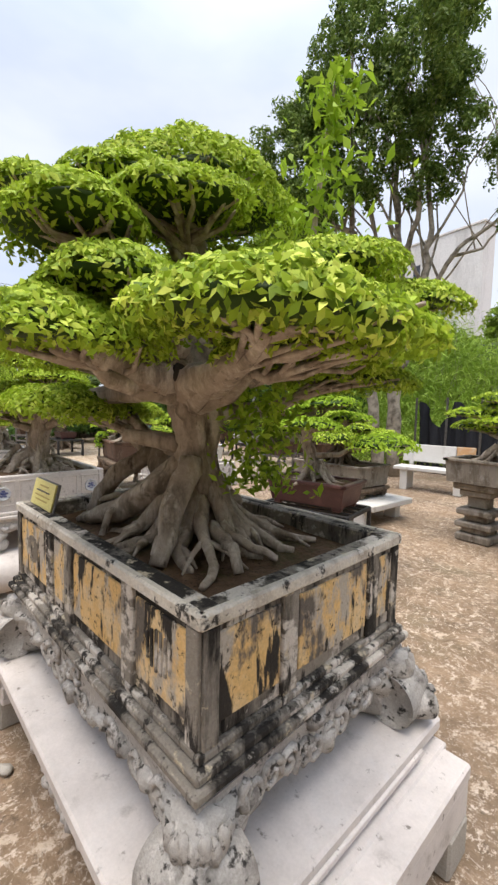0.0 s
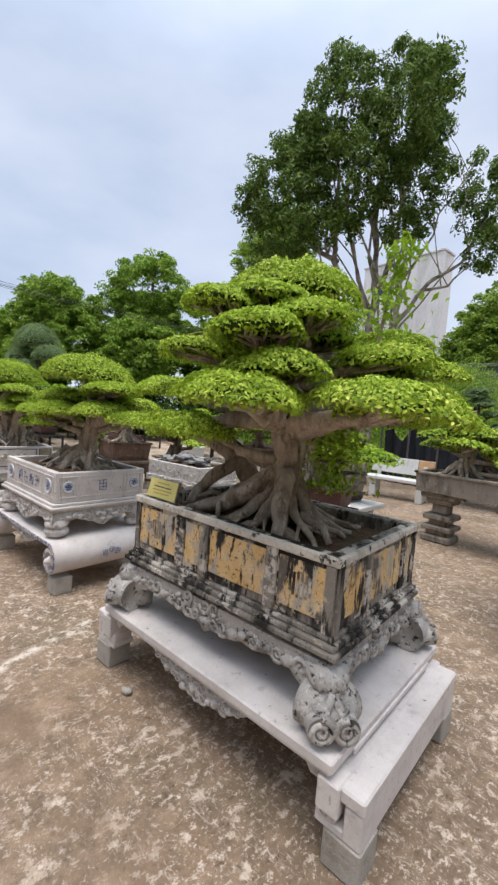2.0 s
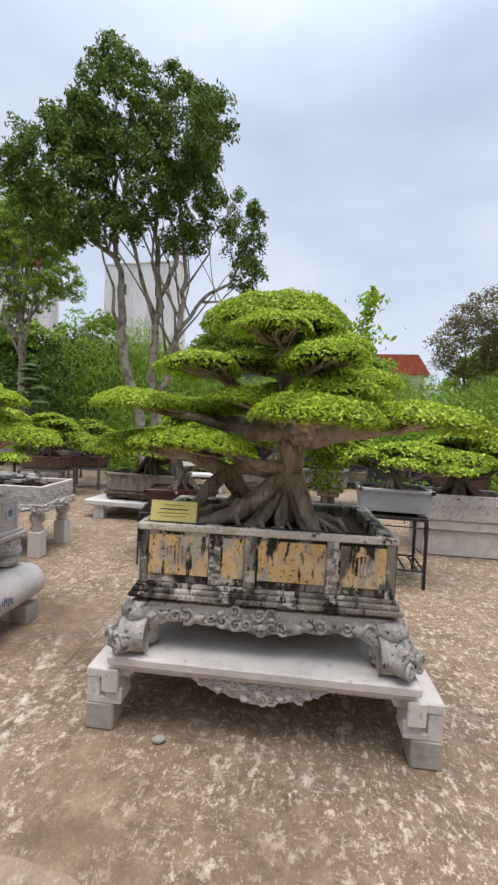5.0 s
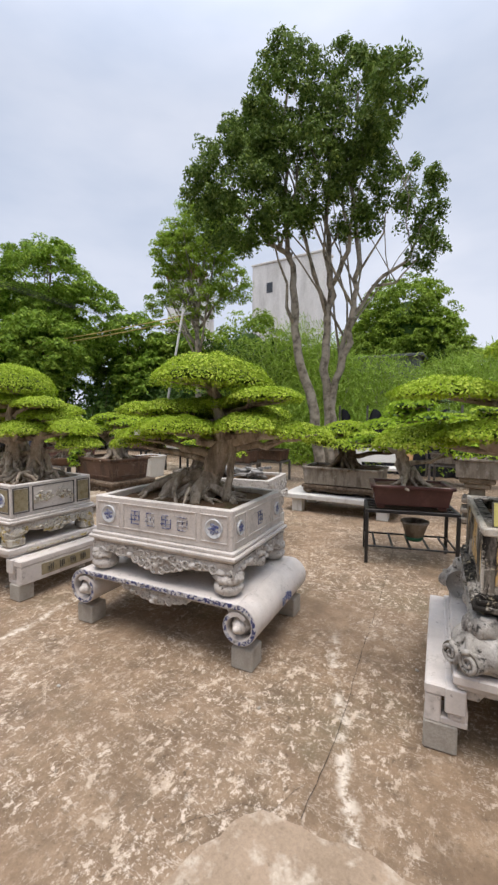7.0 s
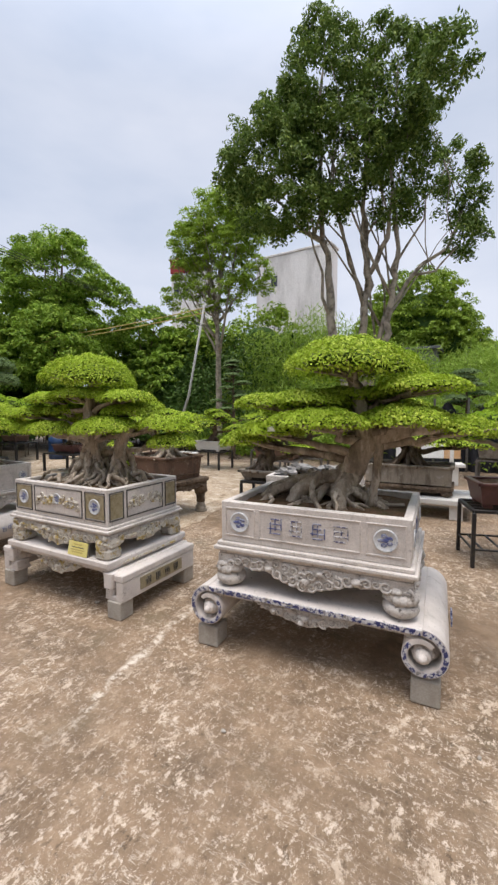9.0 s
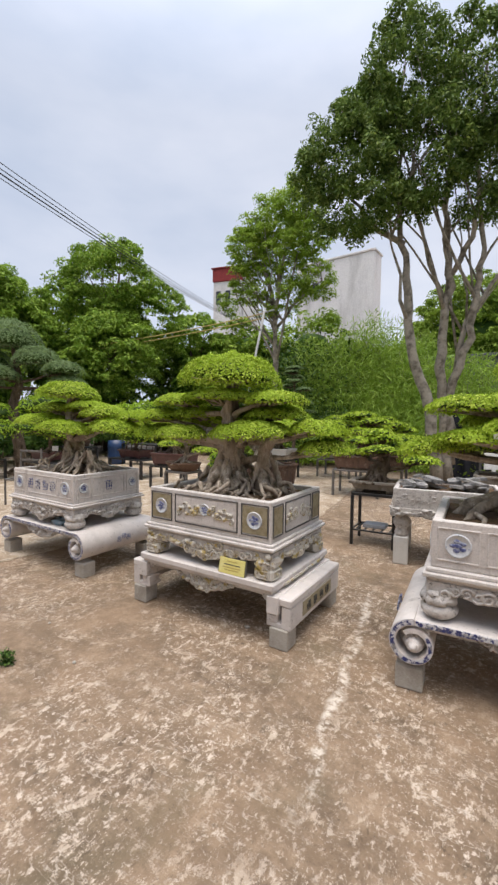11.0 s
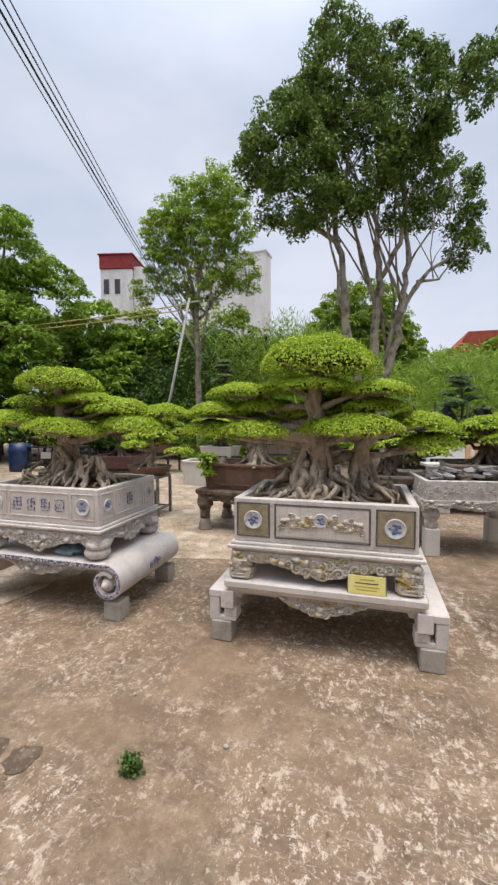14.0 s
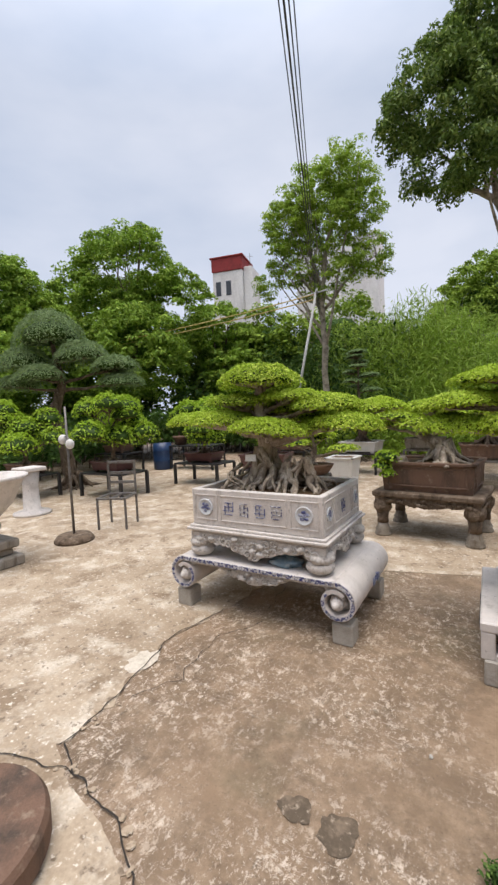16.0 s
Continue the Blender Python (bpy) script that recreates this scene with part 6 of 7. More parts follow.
# shrubs and furniture on the pale slab
for x, y, z, wd, sd in ((-13.6, 3.4, 0.5, 0.95, 81), (-15.4, 2.6, 0.5, 0.9, 82), (-12.6, 5.2, 0.5, 0.8, 83), (-16.4, 6.0, 0.6, 1.0, 84)):
    FP = pose(x, y, 0)
    metal_table(FP, 1.2, 0.7, z, "low black trestle for potted shrubs", "black_metal", None, 0.03, True)
    bonsai_pot(FP, 0.8, 0.5, z, z + 0.22, "red_pot" if sd % 2 else "brown_pot", "low glazed pot on a trestle")
    rng = np.random.default_rng(sd)
    pads = [(rng.normal(0, wd * 0.4), rng.normal(0, wd * 0.35), z + 0.5 + rng.uniform(0, 0.85), 0.36, 0.34, 0.28) for _ in range(13)]
    bonsai(FP, "bushy bright green potted shrub", [(0, 0, z + 0.2), (0.05, 0, z + 0.5), (0, 0, z + 0.9)], [0.05, 0.04, 0.02], pads, 5, 0.2, sd, 0.075, 3000, "bark_dark", "leaf_bright", "potted shrubs", forks=False)

ch = thing("metal_chair", pose(-11.5, 1.68, 0, 0, 0, 25), "bare grey metal chair frame", "chair")
part("seat", Geo().box(-0.22, 0.22, -0.22, -0.19, 0.43, 0.46, 0.004).box(-0.22, 0.22, 0.19, 0.22, 0.43, 0.46, 0.004).box(-0.22, -0.19, -0.19, 0.19, 0.43, 0.46, 0.004).box(0.19, 0.22, -0.19, 0.19, 0.43, 0.46, 0.004).box(-0.015, 0.015, -0.19, 0.19, 0.43, 0.46, 0.004), "grey_metal", ch)
for sx in (-1, 1):
    part("leg", Geo().box(sx * 0.205 - 0.014, sx * 0.205 + 0.014, -0.219, -0.191, 0, 0.43, 0.003), "grey_metal", ch)
    part("leg", Geo().box(sx * 0.205 - 0.014, sx * 0.205 + 0.014, 0.191, 0.219, 0, 0.95, 0.003), "grey_metal", ch)
for z in (0.62, 0.76, 0.92):
    part("back_slat", Geo().box(-0.19, 0.19, 0.195, 0.215, z - 0.02, z + 0.02, 0.003), "grey_metal", ch)
ls = thing("lamp_stand", pose(-11.47, 0.92, 0), "thin pole lamp stand in a heavy round base", "lamp stand")
part("base", Geo().lathe(0, 0, [(0.24, 0), (0.25, 0.03), (0.22, 0.07), (0.2, 0.09), (0.03, 0.1)], 28), "bark_dark", ls, smooth=True)
part("pole", Geo().lathe(0, 0, [(0.018, 0.09), (0.016, 1.0), (0.014, 1.75)], 10), "grey_metal", ls, smooth=True)
for s in (-1, 1):
    part("bulb", Geo().lump((s * 0.07 - 0.02, 0, 1.3 - 0.03 * s), (0.055, 0.055, 0.065), 12, 8), "white_paint", ls, "white glass bulb", True)
part("arm", Geo().tube([(-0.09, 0, 1.36), (0, 0, 1.37), (0.06, 0, 1.31)], [0.01, 0.01, 0.01], 6), "grey_metal", ls)
br = thing("barrel", pose(-15.5, 6.9, 0), "blue plastic barrel with ribbed sides", "barrel")
part("drum", Geo().lathe(0, 0, [(0.26, 0), (0.29, 0.05), (0.29, 0.25), (0.3, 0.28), (0.29, 0.31), (0.29, 0.55), (0.3, 0.58), (0.29, 0.61), (0.27, 0.8), (0.24, 0.8), (0.24, 0.72)], 24), "blue_plastic", br, smooth=True)
metal_table(pose(-14.5, 7.3, 0, 0, 0, 4), 1.5, 0.7, 0.72, "long dark metal workbench", "black_metal", 0.3, 0.025, True)
fp = thing("flower_pot", pose(-15.0, 7.2, 0.72), "terracotta flower pot on the workbench", "flower pot")
part("pot", Geo().lathe(0, 0, [(0.14, 0), (0.24, 0.22), (0.26, 0.22), (0.26, 0.27), (0.23, 0.27), (0.2, 0.1)], 20), "brown_pot", fp, smooth=True)
wp = thing("stone_pedestal", pose(-13.6, 1.62, 0), "pale grey turned stone pedestal table", "pedestal")
part("column", Geo().lathe(0, 0, [(0.3, 0), (0.3, 0.05), (0.14, 0.09), (0.12, 0.5), (0.16, 0.75)], 20), "stone", wp, smooth=True)
part("top", Geo().box(-0.2, 0.2, -0.2, 0.2, 0.75, 0.82, 0.02), "stone", wp)
sp = thing("stone_pedestal", pose(-11.55, -0.15, 0), "pale carved stone basin on a stepped pedestal", "planter")
part("pedestal", Geo().box(-0.3, 0.3, -0.3, 0.3, 0, 0.12, 0.02).box(-0.22, 0.22, -0.22, 0.22, 0.12, 0.2, 0.02).box(-0.27, 0.27, -0.27, 0.27, 0.2, 0.3, 0.02).lathe(0, 0, [(0.16, 0.3), (0.2, 0.45), (0.14, 0.55)], 16), "grey_pot", sp)
part("basin", Geo().lathe(0, 0, [(0.2, 0.55), (0.34, 0.7), (0.46, 0.95), (0.5, 0.97), (0.5, 1.0), (0.44, 1.0), (0.4, 0.9), (0.01, 0.9)], 28), "stone", sp, smooth=True)
single("stone_disc", Geo().lathe(0, 0, [(0.31, 0), (0.33, 0.03), (0.33, 0.11), (0.315, 0.135), (0.2, 0.14), (0.01, 0.14)], 40), "brown_pot", pose(-8.36, -1.8, 0.006), "round brown stone disc lying on the slab", "stone disc", smooth=False)
wt = thing("white_pot", pose(-9.6, 6.2, 0.0), "square white concrete pot standing on the slab", "flower pot")
trough(wt, 0.6, 0.6, 0.0, 0.55, "white_paint", 0.05, 0.02, 0.06)

# small things on the ground
rng = np.random.default_rng(9)
for x, y, s in ((-1.78, 0.28, 0.035), (-5.75, 0.29, 0.022), (-1.62, 0.55, 0.014), (-7.0, -0.5, 0.012), (-4.1, -0.34, 0.014), (-6.4, -0.69, 0.015), (-3.0, 0.1, 0.012), (-2.3, 0.9, 0.014)):
    single("pebble", Geo().lump((0, 0, s * 0.45), (s, s * 0.75, s * 0.5), 9, 6, 0.4, 2, None, x), "concrete_block", pose(x, y, 0, 0, 0, x * 90), "small pale pebble on the concrete", "pebble", "pebbles on the concrete", smooth=True)
pos = np.stack([rng.normal(0, 0.035, 420), rng.normal(0, 0.028, 420), rng.uniform(0.0, 0.13, 420)], 1)
wd = thing("weed", pose(-6.74, -0.93, 0), "dark green weed growing from the concrete", "weed")
me = leaf_mesh("leaves", pos * 0.62, pos * 6 + np.array([0, 0, 0.4]), 0.022, rng)
me.materials.append(M["leaf_shade"])
part("leaves", me, "leaf_shade", wd)
part("stem", Geo().tube([(0, 0, -0.01), (0, 0, 0.07)], [0.006, 0.003], 6), "bark_dark", wd)
single("plastic_bag", Geo().lump((0, 0, 0.03), (0.13, 0.07, 0.045), 16, 9, 0.7, 4), "blue_cloth", PD @ pose(0.22, -0.33, 0.431), "crumpled pale blue plastic bag under the planter", "plastic bag", smooth=True)


# ---------------------------------------------------------------- trees round the yard
def clumps(name, mat, centres, radius, per, leaf, rng, spread=0.6, droop=0.25, slim=0.42, tall=0.75):
    """Leaf clumps at the given centres; many small leaves on each clump's outside."""
    k = len(centres)
    c = np.repeat(np.array(centres), per, 0)
    r = np.repeat(rng.uniform(0.6, 1.3, k) * radius, per)[:, None]
    d = rng.normal(0, 1, (k * per, 3))
    d /= np.linalg.norm(d, axis=1)[:, None]
    d[:, 2] = np.where(d[:, 2] < -0.3, -d[:, 2], d[:, 2])
    pos = c + d * r * rng.uniform(0.5, 1.0, (k * per, 1)) * np.array([1, 1, tall])
    me = leaf_mesh(name, pos, d + np.array([0, 0, 0.6]), leaf, rng, slim, droop, spread)
    me.materials.append(M[mat])
    return me


def crown_points(rng, blobs, n, shell=0.55):
    """Points through a crown made of several uneven masses (x, y, z, rx, ry, rz)."""
    out = []
    w = np.array([b[3] * b[4] * b[5] for b in blobs]) ** 0.67
    for b, k in zip(blobs, np.maximum(4, (n * w / w.sum()).astype(int))):
        d = rng.normal(0, 1, (k, 3))
        d /= np.linalg.norm(d, axis=1)[:, None]
        q = rng.uniform(shell, 1.0, (k, 1)) ** 0.6
        out.append(np.array(b[:3]) + d * q * np.array(b[3:]))
    return np.concatenate(out)


def tree(m, label, trunks, blobs, mat, bark, seed, n=260, radius=0.45, per=90, leaf=0.16, limbs=16, core=0.0, droop=0.25, group="", tall=0.75, shell=0.55):
    rng = np.random.default_rng(seed)
    t = thing("tree", m, label, "tree", group)
    g = Geo()
    tips = []
    for line, r0, r1 in trunks:
        pts = []
        for a, b in zip(line, line[1:]):
            for s in range(4):
                pts.append(Vector(a).lerp(Vector(b), s / 4) + Vector((rng.normal(0, 0.03), rng.normal(0, 0.03), 0)))
        pts.append(Vector(line[-1]))
        rr = [r0 + (r1 - r0) * i / (len(pts) - 1) for i in range(len(pts))]
        g.tube(pts, rr, 9, 0.25)
        tips += [(p, r) for p, r in zip(pts, rr) if p.z > 0.35 * pts[-1].z]
    part("trunk", g, bark, t, smooth=True)
    cs = crown_points(rng, blobs, n, shell)
    lg = Geo()
    for k in range(limbs):
        p, r = tips[int(rng.integers(0, len(tips)))]
        near = [c for c in cs if c[2] > p.z + 0.2 and math.hypot(c[0] - p.x, c[1] - p.y) < 0.7 * (c[2] - p.z) + 0.3]
        if not near:
            continue
        e = Vector(near[int(rng.integers(0, len(near)))])
        lg.tube(bent(p, e, 5, rng, 0.08), [r * 0.55, r * 0.45, r * 0.36, r * 0.27, r * 0.18, 0.012], 6)
    part("branchwork", lg, bark, t, smooth=True)
    crown = part("crown", clumps("crown", mat, cs, radius, per, leaf, rng, droop=droop, tall=tall), mat, t)
    # added lumps fill the crown, their dark colour painting its inner shade
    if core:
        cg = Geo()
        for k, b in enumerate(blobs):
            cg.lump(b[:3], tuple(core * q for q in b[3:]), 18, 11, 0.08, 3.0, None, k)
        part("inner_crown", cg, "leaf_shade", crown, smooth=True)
    return t


# the tall group of trees behind the yard
tree(pose(-5.61, 8.68, 0), "tall dark green trees with slender pale trunks",
     [([(-0.09, -0.09, 0), (-0.46, -0.18, 2.24), (-0.86, -0.18, 3.62), (-0.95, -0.18, 5.1), (-1.13, -0.18, 6.2), (-1.23, -0.28, 7.49), (-1.1, -0.46, 9.88)], 0.15, 0.03), ([(-1.1, -0.18, 5.92), (-1.61, -0.37, 6.29), (-2.21, -0.83, 7.03)], 0.08, 0.03),
      ([(0.05, 0.28, 0), (-0.11, 0.28, 2.15), (-0.21, 0.28, 3.62), (-0.06, 0.28, 4.82), (-0.16, 0.28, 6.11), (-0.23, 0.18, 7.3), (0.09, 0.09, 9.88)], 0.15, 0.03), ([(0.09, 0.32, 0.5), (0, 0.32, 2.24), (0.4, 0.37, 3.58), (0.53, 0.37, 4.73), (0.63, 0.37, 5.65), (0.41, 0.28, 7.86), (0.55, 0.18, 9.7)], 0.12, 0.03),
      ([(0.11, 0.46, 2.8), (0.33, 0.55, 4.05), (1.02, 0.83, 5.24), (1.66, 1.2, 5.74), (2.07, 1.47, 6.94)], 0.075, 0.025), ([(-0.06, 0.28, 5), (0.4, 0.18, 5.88), (0.52, 0.09, 6.84), (0.37, 0, 8.04)], 0.07, 0.03), ([(0.92, 0.83, 5.1), (1.47, 1.1, 5.19), (1.93, 1.38, 5.83)], 0.04, 0.015)],
     [(-1.05, -0.5, 9.5, 1.15, 1.06, 1.38), (0.52, 0.09, 9.01, 1.06, 1.01, 1.47), (-2.04, -1.47, 7.58, 1.2, 1.01, 1.1), (-1.95, -1.47, 6.34, 1.06, 0.92, 0.64), (-0.63, -0.55, 7.58, 1.2, 1.1, 1.1), (0.78, 0.28, 7.67, 0.87, 0.92, 1.1), (-1.06, -0.64, 6.57, 1.01, 0.83, 0.41), (1.89, 1.47, 7.3, 0.64, 0.64, 1.01), (2.07, 1.47, 6.02, 0.55, 0.55, 0.55),
      (0.51, 0.28, 6.48, 0.69, 0.64, 0.37), (-2.85, -1.75, 7.3, 0.41, 0.55, 0.69), (0.1, 0.09, 10.5, 0.5, 0.46, 0.46), (-1.2, -0.5, 10.75, 0.5, 0.46, 0.5), (1.06, 0.09, 9.74, 0.39, 0.46, 0.46), (1.78, -1.48, 8.2, 0.5, 0.5, 0.8), (-1.75, -0.9, 8.75, 0.95, 0.85, 0.8), (1.38, -0.55, 8.45, 0.46, 0.46, 0.64), (-1.75, -1.1, 8.27, 0.64, 0.64, 0.55)],
     "leaf_tall", "bark_pale", 101, 1080, 0.21, 66, 0.105, 34, droop=-0.55, tall=1.35, shell=0.35)
# lighter tree beside the leaning pole
tree(pose(-11.9, 11.2, 0), "slender tree with a light airy crown",
     [([(0.1, 0, 0), (0.1, 0, 3), (0.05, 0, 5.6), (0.35, 0, 7.6), (0.8, 0, 9.4)], 0.13, 0.03), ([(0.0, 0.2, 0), (0.0, 0.2, 4), (-0.1, 0.1, 6.2), (-0.8, 0.1, 8.6)], 0.1, 0.03), ([(0.05, 0.1, 5.2), (-0.9, 0.1, 6.4), (-1.5, 0, 7.2)], 0.06, 0.02), ([(0.1, 0.1, 5.0), (1.0, 0, 5.9), (1.9, 0, 6.4)], 0.06, 0.02)],
     [(0.85, 0, 9.3, 0.9, 0.9, 0.95), (-0.3, 0, 8.9, 0.9, 0.9, 1.0), (1.3, -0.1, 7.9, 0.95, 0.9, 1.0), (0.3, 0, 7.7, 1.5, 1.2, 1.1), (-1.3, 0, 8.0, 0.7, 0.8, 1.0), (-1.2, 0, 6.9, 0.9, 0.9, 0.6), (1.8, 0, 6.3, 0.85, 0.8, 0.7), (0.2, 0, 6.0, 1.4, 1.1, 0.7), (-1.9, 0, 6.1, 0.6, 0.6, 0.5), (-0.9, 0, 8.3, 1.1, 0.9, 1.0), (1.0, 0, 8.7, 1.0, 0.9, 0.9)],
     "leaf_airy", "bark_pale", 102, 760, 0.24, 60, 0.1, 46, shell=0.3)
# round-headed trees at the back
for x, y, s, sd in ((-20.6, 10.6, 0.83, 111), (-23.3, 6.6, 0.68, 112), (-18.6, 14.6, 0.6, 113), (-26.0, 3.0, 0.64, 116), (-24.0, 12.5, 0.76, 117), (-29.0, 8.0, 0.8, 118)):
    tree(pose(x, y, 0), "broad dark green tree with a rounded crown", [([(0, 0, 0), (0.1, 0, 3 * s), (0, 0, 8 * s)], 0.3, 0.08)],
         [(0, 0, 9.3 * s, 2.8 * s, 2.5 * s, 2.6 * s), (1.9 * s, 1.2 * s, 7.2 * s, 2.4 * s, 2.3 * s, 2.5 * s), (-1.6 * s, -1.2 * s, 7.4 * s, 2.4 * s, 2.2 * s, 2.5 * s), (1.4 * s, -0.9, 5.0 * s, 3.0 * s, 2.4 * s, 2.6 * s), (-0.8 * s, -1.0, 4.0 * s, 2.8 * s, 2.6 * s, 2.8 * s)],
         "leaf_mango", "bark_dark", sd, 980 if sd < 113 else 420, 0.4, 84 if sd < 113 else 50, 0.17 if sd < 113 else 0.26, 12, 0.0, group="round-headed trees")
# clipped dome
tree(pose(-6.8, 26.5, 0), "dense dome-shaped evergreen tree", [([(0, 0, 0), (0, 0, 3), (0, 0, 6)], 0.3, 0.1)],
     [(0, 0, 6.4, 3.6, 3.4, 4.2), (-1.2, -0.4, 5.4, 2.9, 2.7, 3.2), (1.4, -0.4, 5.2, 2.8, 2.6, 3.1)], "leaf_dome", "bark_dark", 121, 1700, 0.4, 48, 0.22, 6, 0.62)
# flowering tree towards the open side
tree(pose(5.6, 17.5, 0), "thin tree with reddish flowering tips", [([(0, 0, 0), (0.2, 0, 3), (0.4, 0, 6)], 0.12, 0.04), ([(0.1, 0, 0), (-0.6, 0, 3), (-1.2, 0, 5)], 0.1, 0.03)],
     [(0.4, 0, 6.3, 2.0, 1.6, 1.6), (-0.8, 0, 5.4, 1.6, 1.4, 1.4), (1.4, 0, 5.2, 1.8, 1.4, 1.6)], "leaf_red", "bark_dark", 131, 300, 0.5, 60, 0.13, 18)
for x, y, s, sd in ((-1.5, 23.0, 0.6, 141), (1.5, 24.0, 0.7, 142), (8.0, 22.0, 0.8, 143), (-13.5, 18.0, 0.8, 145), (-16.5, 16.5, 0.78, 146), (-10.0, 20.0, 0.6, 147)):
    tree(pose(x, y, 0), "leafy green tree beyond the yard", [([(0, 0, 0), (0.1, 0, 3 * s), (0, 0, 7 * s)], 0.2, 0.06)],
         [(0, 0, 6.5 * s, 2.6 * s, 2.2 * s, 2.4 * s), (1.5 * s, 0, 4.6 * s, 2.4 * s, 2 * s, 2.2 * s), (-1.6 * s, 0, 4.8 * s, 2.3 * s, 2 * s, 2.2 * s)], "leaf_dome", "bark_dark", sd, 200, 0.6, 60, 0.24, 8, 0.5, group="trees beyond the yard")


def thicket(name, label, mat, x0, x1, y0, y1, hmin, hmax, n, leaf, seed, slim=0.2, bark="bark_pale", droop=0.35):
    """A bank of weeds and bamboo-like growth of uneven height."""
    rng = np.random.default_rng(seed)
    t = thing(name, pose(0, 0, 0), label, "bushes", kind="stuff")
    k = n // 60
    cx, cy = rng.uniform(x0, x1, k), rng.uniform(y0, y1, k)
    rise = 0.15 + 0.85 * (cy - y0) / (y1 - y0)
    hh = hmin * rise + (hmax - hmin) * rise * np.array([0.55 + 0.6 * noise.noise(Vector((a * 0.6, b * 0.3, seed))) for a, b in zip(cx, cy)]) * rng.uniform(0.75, 1.2, k)
    c = np.stack([cx, cy, np.zeros(k)], 1)
    c = np.repeat(c, 60, 0)
    u = rng.uniform(0.2, 1, (k * 60, 1)) ** 0.6
    H = np.repeat(hh, 60)[:, None]
    arc = rng.normal(0, 0.3, (k * 60, 2)) * (0.4 + u)
    pos = c + np.concatenate([arc, u * H], 1)
    nor = np.concatenate([rng.normal(0, 0.5, (k * 60, 2)), np.full((k * 60, 1), 0.8)], 1)
    me = leaf_mesh("leaves", pos, nor, leaf, rng, slim, droop)
    me.materials.append(M[mat])
    part("leaves", me, mat, t, kind="stuff")
    g = Geo()
    for i in range(0, k, 3):
        g.tube([(cx[i], cy[i], 0), (cx[i] + 0.1, cy[i], hh[i] * 0.5), (cx[i] + rng.normal(0, 0.3), cy[i], hh[i])], [0.02, 0.014, 0.004], 4)
    part("stems", g, bark, t, kind="stuff")


thicket("weed_bank", "light green bank of tall weeds and bamboo grass", "leaf_weed", -9.5, 8.0, 12.2, 16.5, 3.5, 4.8, 120000, 0.34, 151, 0.085, droop=0.7)
thicket("bamboo_thicket", "feathery yellow-green bamboo thicket", "leaf_weed", -13.0, -7.0, 12.6, 15.6, 4.2, 6.6, 54000, 0.36, 152, 0.09, droop=0.8)
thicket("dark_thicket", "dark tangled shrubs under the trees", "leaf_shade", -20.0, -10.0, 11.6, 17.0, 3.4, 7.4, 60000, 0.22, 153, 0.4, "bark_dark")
thicket("hedge", "green shrubs along the back of the yard", "leaf_dome", -14.0, 4.0, 10.6, 12.0, 0.6, 2.0, 24000, 0.14, 154, 0.4, "bark_dark")
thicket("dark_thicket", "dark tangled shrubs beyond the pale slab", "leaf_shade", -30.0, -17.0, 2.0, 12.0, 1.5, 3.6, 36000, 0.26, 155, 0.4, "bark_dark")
thicket("hedge", "green shrubs at the open end of the yard", "leaf_dome", 2.5, 12.0, 6.0, 14.0, 1.0, 3.4, 24000, 0.18, 156, 0.4, "bark_dark")


# ---------------------------------------------------------------- buildings, fence, poles and cables
def netting(x0, x1, y, peak, seed):
    g = Geo()
    nx, nz = 40, 8
    verts = []
    for j in range(nz + 1):
        for i in range(nx + 1):
            x = x0 + (x1 - x0) * i / nx
            top = peak * (0.82 + 0.18 * math.sin(i * 0.55 + seed))
            verts.append((x, y + 0.1 * math.sin(i * 1.7 + j * 0.4), top * j / nz))
    g.add(verts, [(j * (nx + 1) + i, j * (nx + 1) + i + 1, (j + 1) * (nx + 1) + i + 1, (j + 1) * (nx + 1) + i) for j in range(nz) for i in range(nx)])
    v2 = [(x, yy + 0.02, z) for x, yy, z in verts]
    g.add(v2, [(j * (nx + 1) + i, j * (nx + 1) + i + 1, (j + 1) * (nx + 1) + i + 1, (j + 1) * (nx + 1) + i) for j in range(nz) for i in range(nx)])
    f = thing("shade_netting", pose(0, 0, 0), "black shade netting hung along the back of the yard", "fence")
    part("net", g, "netting", f, smooth=True)
    for k in range(5):
        x = x0 + (x1 - x0) * k / 4
        part("post", Geo().lathe(x, y - 0.12, [(0.03, 0), (0.03, peak * 1.05)], 8), "grey_metal", f)


netting(-5.75, -2.5, 10.3, 1.85, 1)
netting(-2.2, 2.5, 10.5, 1.3, 2)

wh = thing("apartment_block", pose(-20.6, 38, 0, 0, 0, -3), "plain white rendered tower behind the trees", "building")
part("wall", Geo().box(-4.2, 4.3, 0, 2.0, 0, 18.0, 0.05), "wall_white", wh)
part("roof", Geo().box(-4.3, 4.4, -0.1, 2.1, 18.0, 18.2, 0.03), "wall_white", wh)
w = part("window", Geo().box(-2.35, -1.6, -0.03, 0.02, 14.9, 16.0, 0.01), "wall_grey", wh)
part("pane", Geo().box(-2.27, -1.68, -0.05, -0.03, 14.98, 15.92, 0.01), "dark_glass", w)
rd = thing("house", pose(-28.1, 30, 0, 0, 0, 14), "narrow white house with a dark red top storey", "building")
part("wall", Geo().box(-1.45, 1.45, 0, 3, 0, 14.9, 0.05), "wall_white", rd)
part("roof", Geo().box(-1.5, 1.5, -0.1, 3.1, 14.9, 16.1, 0.04).box(-1.62, 1.62, -0.2, 3.2, 16.1, 16.22, 0.02), "roof_red", rd)
part("stair_tower", Geo().box(1.46, 2.3, 0.4, 3, 0, 15.2, 0.05), "wall_white", rd)
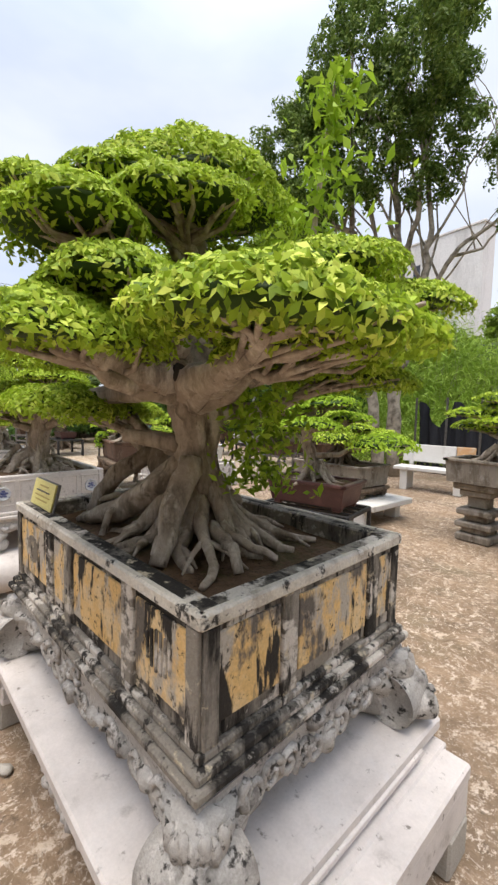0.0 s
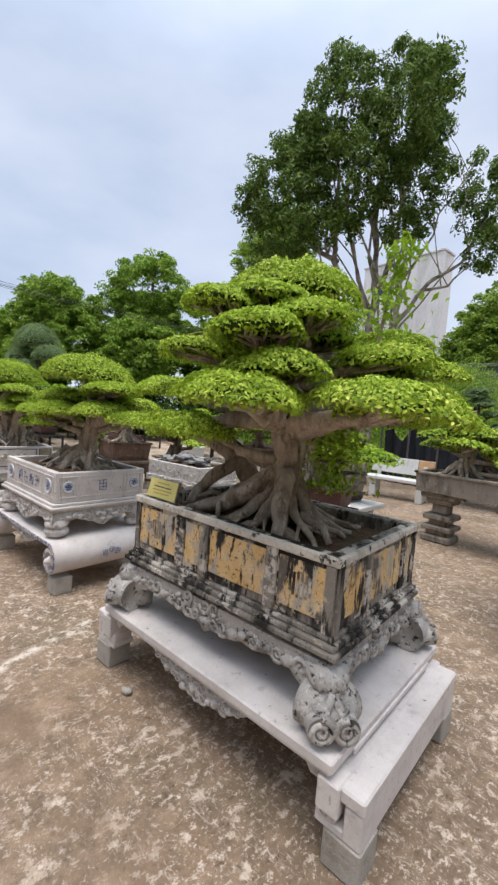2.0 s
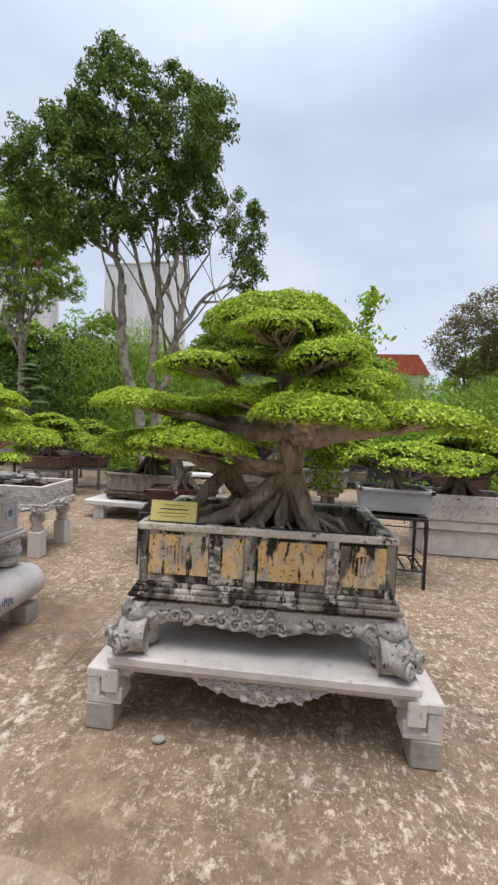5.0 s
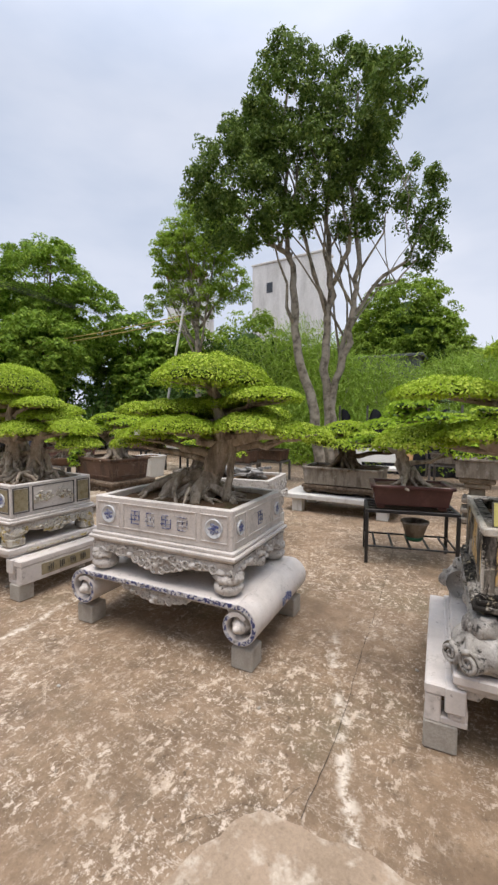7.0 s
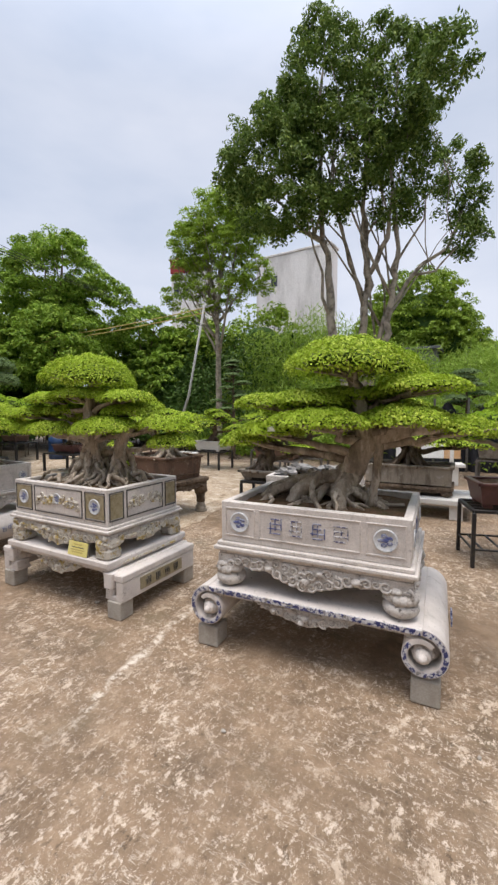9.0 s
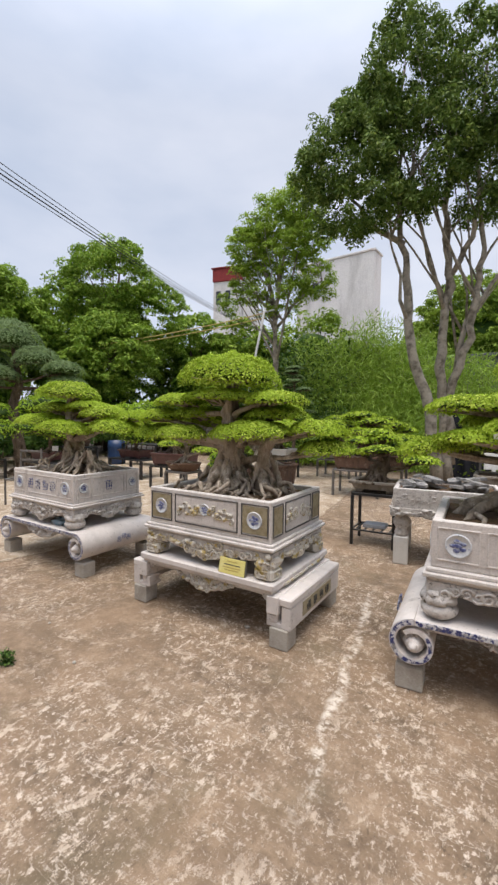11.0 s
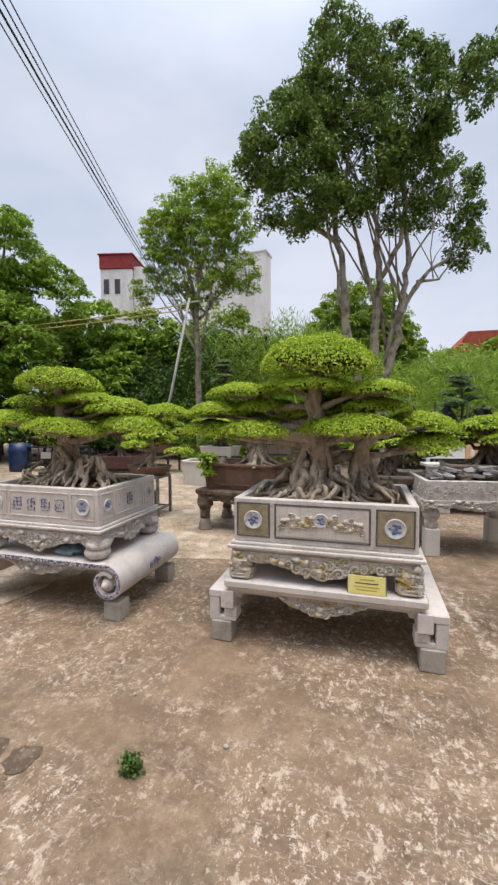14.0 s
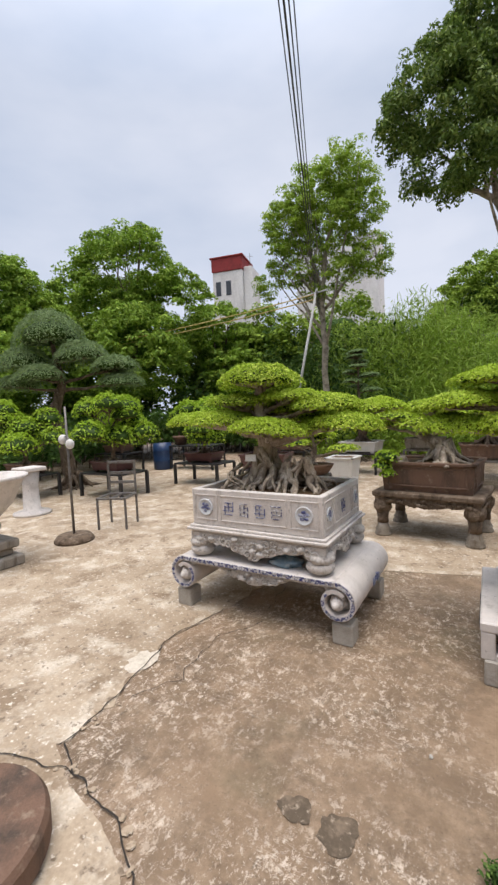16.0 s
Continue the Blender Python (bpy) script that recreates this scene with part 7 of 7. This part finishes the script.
part("antenna", Geo().tube([(1.9, 1.2, 15.2), (1.9, 1.2, 16.6)], [0.03, 0.02], 6).tube([(1.6, 1.2, 16.3), (2.2, 1.2, 16.3)], [0.015, 0.015], 5), "grey_metal", rd)
for x in (-0.9, 0.1):
    w = part("window", Geo().box(x - 0.25, x + 0.25, -0.04, 0.02, 12.7, 14.0, 0.01), "wall_grey", rd)
    part("pane", Geo().box(x - 0.2, x + 0.2, -0.06, -0.04, 12.75, 13.95, 0.01), "dark_glass", w)
gw = thing("shed", pose(-7.6, 22.5, 0), "low dark grey shed behind the weeds", "building")
part("wall", Geo().box(-3.2, 2.4, 0, 4, 0, 5.0, 0.03), "wall_grey", gw)
part("roof", Geo().box(-3.4, 2.6, -0.2, 4.2, 5.0, 5.15, 0.02), "wall_grey", gw)
hr = thing("house", pose(3.6, 34, 0), "far house with an orange-red tiled roof", "building")
part("wall", Geo().box(-3, 3, 0, 6, 0, 6.6, 0.03), "wall_white", hr)
part("roof", Geo().prism([(-3.4, 6.6), (3.4, 6.6), (2.4, 8.2), (-2.4, 8.2)], -0.4, 6.4), "roof_tile", hr)

pl = thing("utility_pole", pose(0, 0, 0), "thin pale leaning pole carrying cables", "pole")
part("shaft", Geo().tube([(-13.2, 10, 0), (-12.3, 10, 2.2), (-11.56, 10, 5.4)], [0.05, 0.045, 0.04], 10), "pole", pl, smooth=True)
part("crossbar", Geo().tube([(-11.95, 10, 5.22), (-11.2, 10, 5.28)], [0.025, 0.025], 6), "pole", pl)


def cable(p, q, sag, mat, r, label):
    p, q = Vector(p), Vector(q)
    pts = [p.lerp(q, i / 24) - Vector((0, 0, 4 * sag * (i / 24) * (1 - i / 24))) for i in range(25)]
    single("cable", Geo().tube(pts, [r] * 25, 6), mat, pose(0, 0, 0), label, "cable", "cables over the yard", smooth=True)


for dx, dz, r in ((0, 0, 0.006), (0.04, 0.03, 0.004), (-0.04, -0.03, 0.0035), (0.08, 0.07, 0.0035)):
    cable((-2.52 + dx, -14.0, 3.98 + dz), (-11.95 + 0.2 * dx, 11.2, 4.8 + 0.5 * dz), 1.0, "cable", r, "black cable slung over the yard")
for dz in (0, 0.16):
    cable((-11.56, 10, 5.22 - dz), (-27.0, 9.0, 4.9 - dz), 0.25, "cable_yellow", 0.017, "thin yellowish cable from the leaning pole")
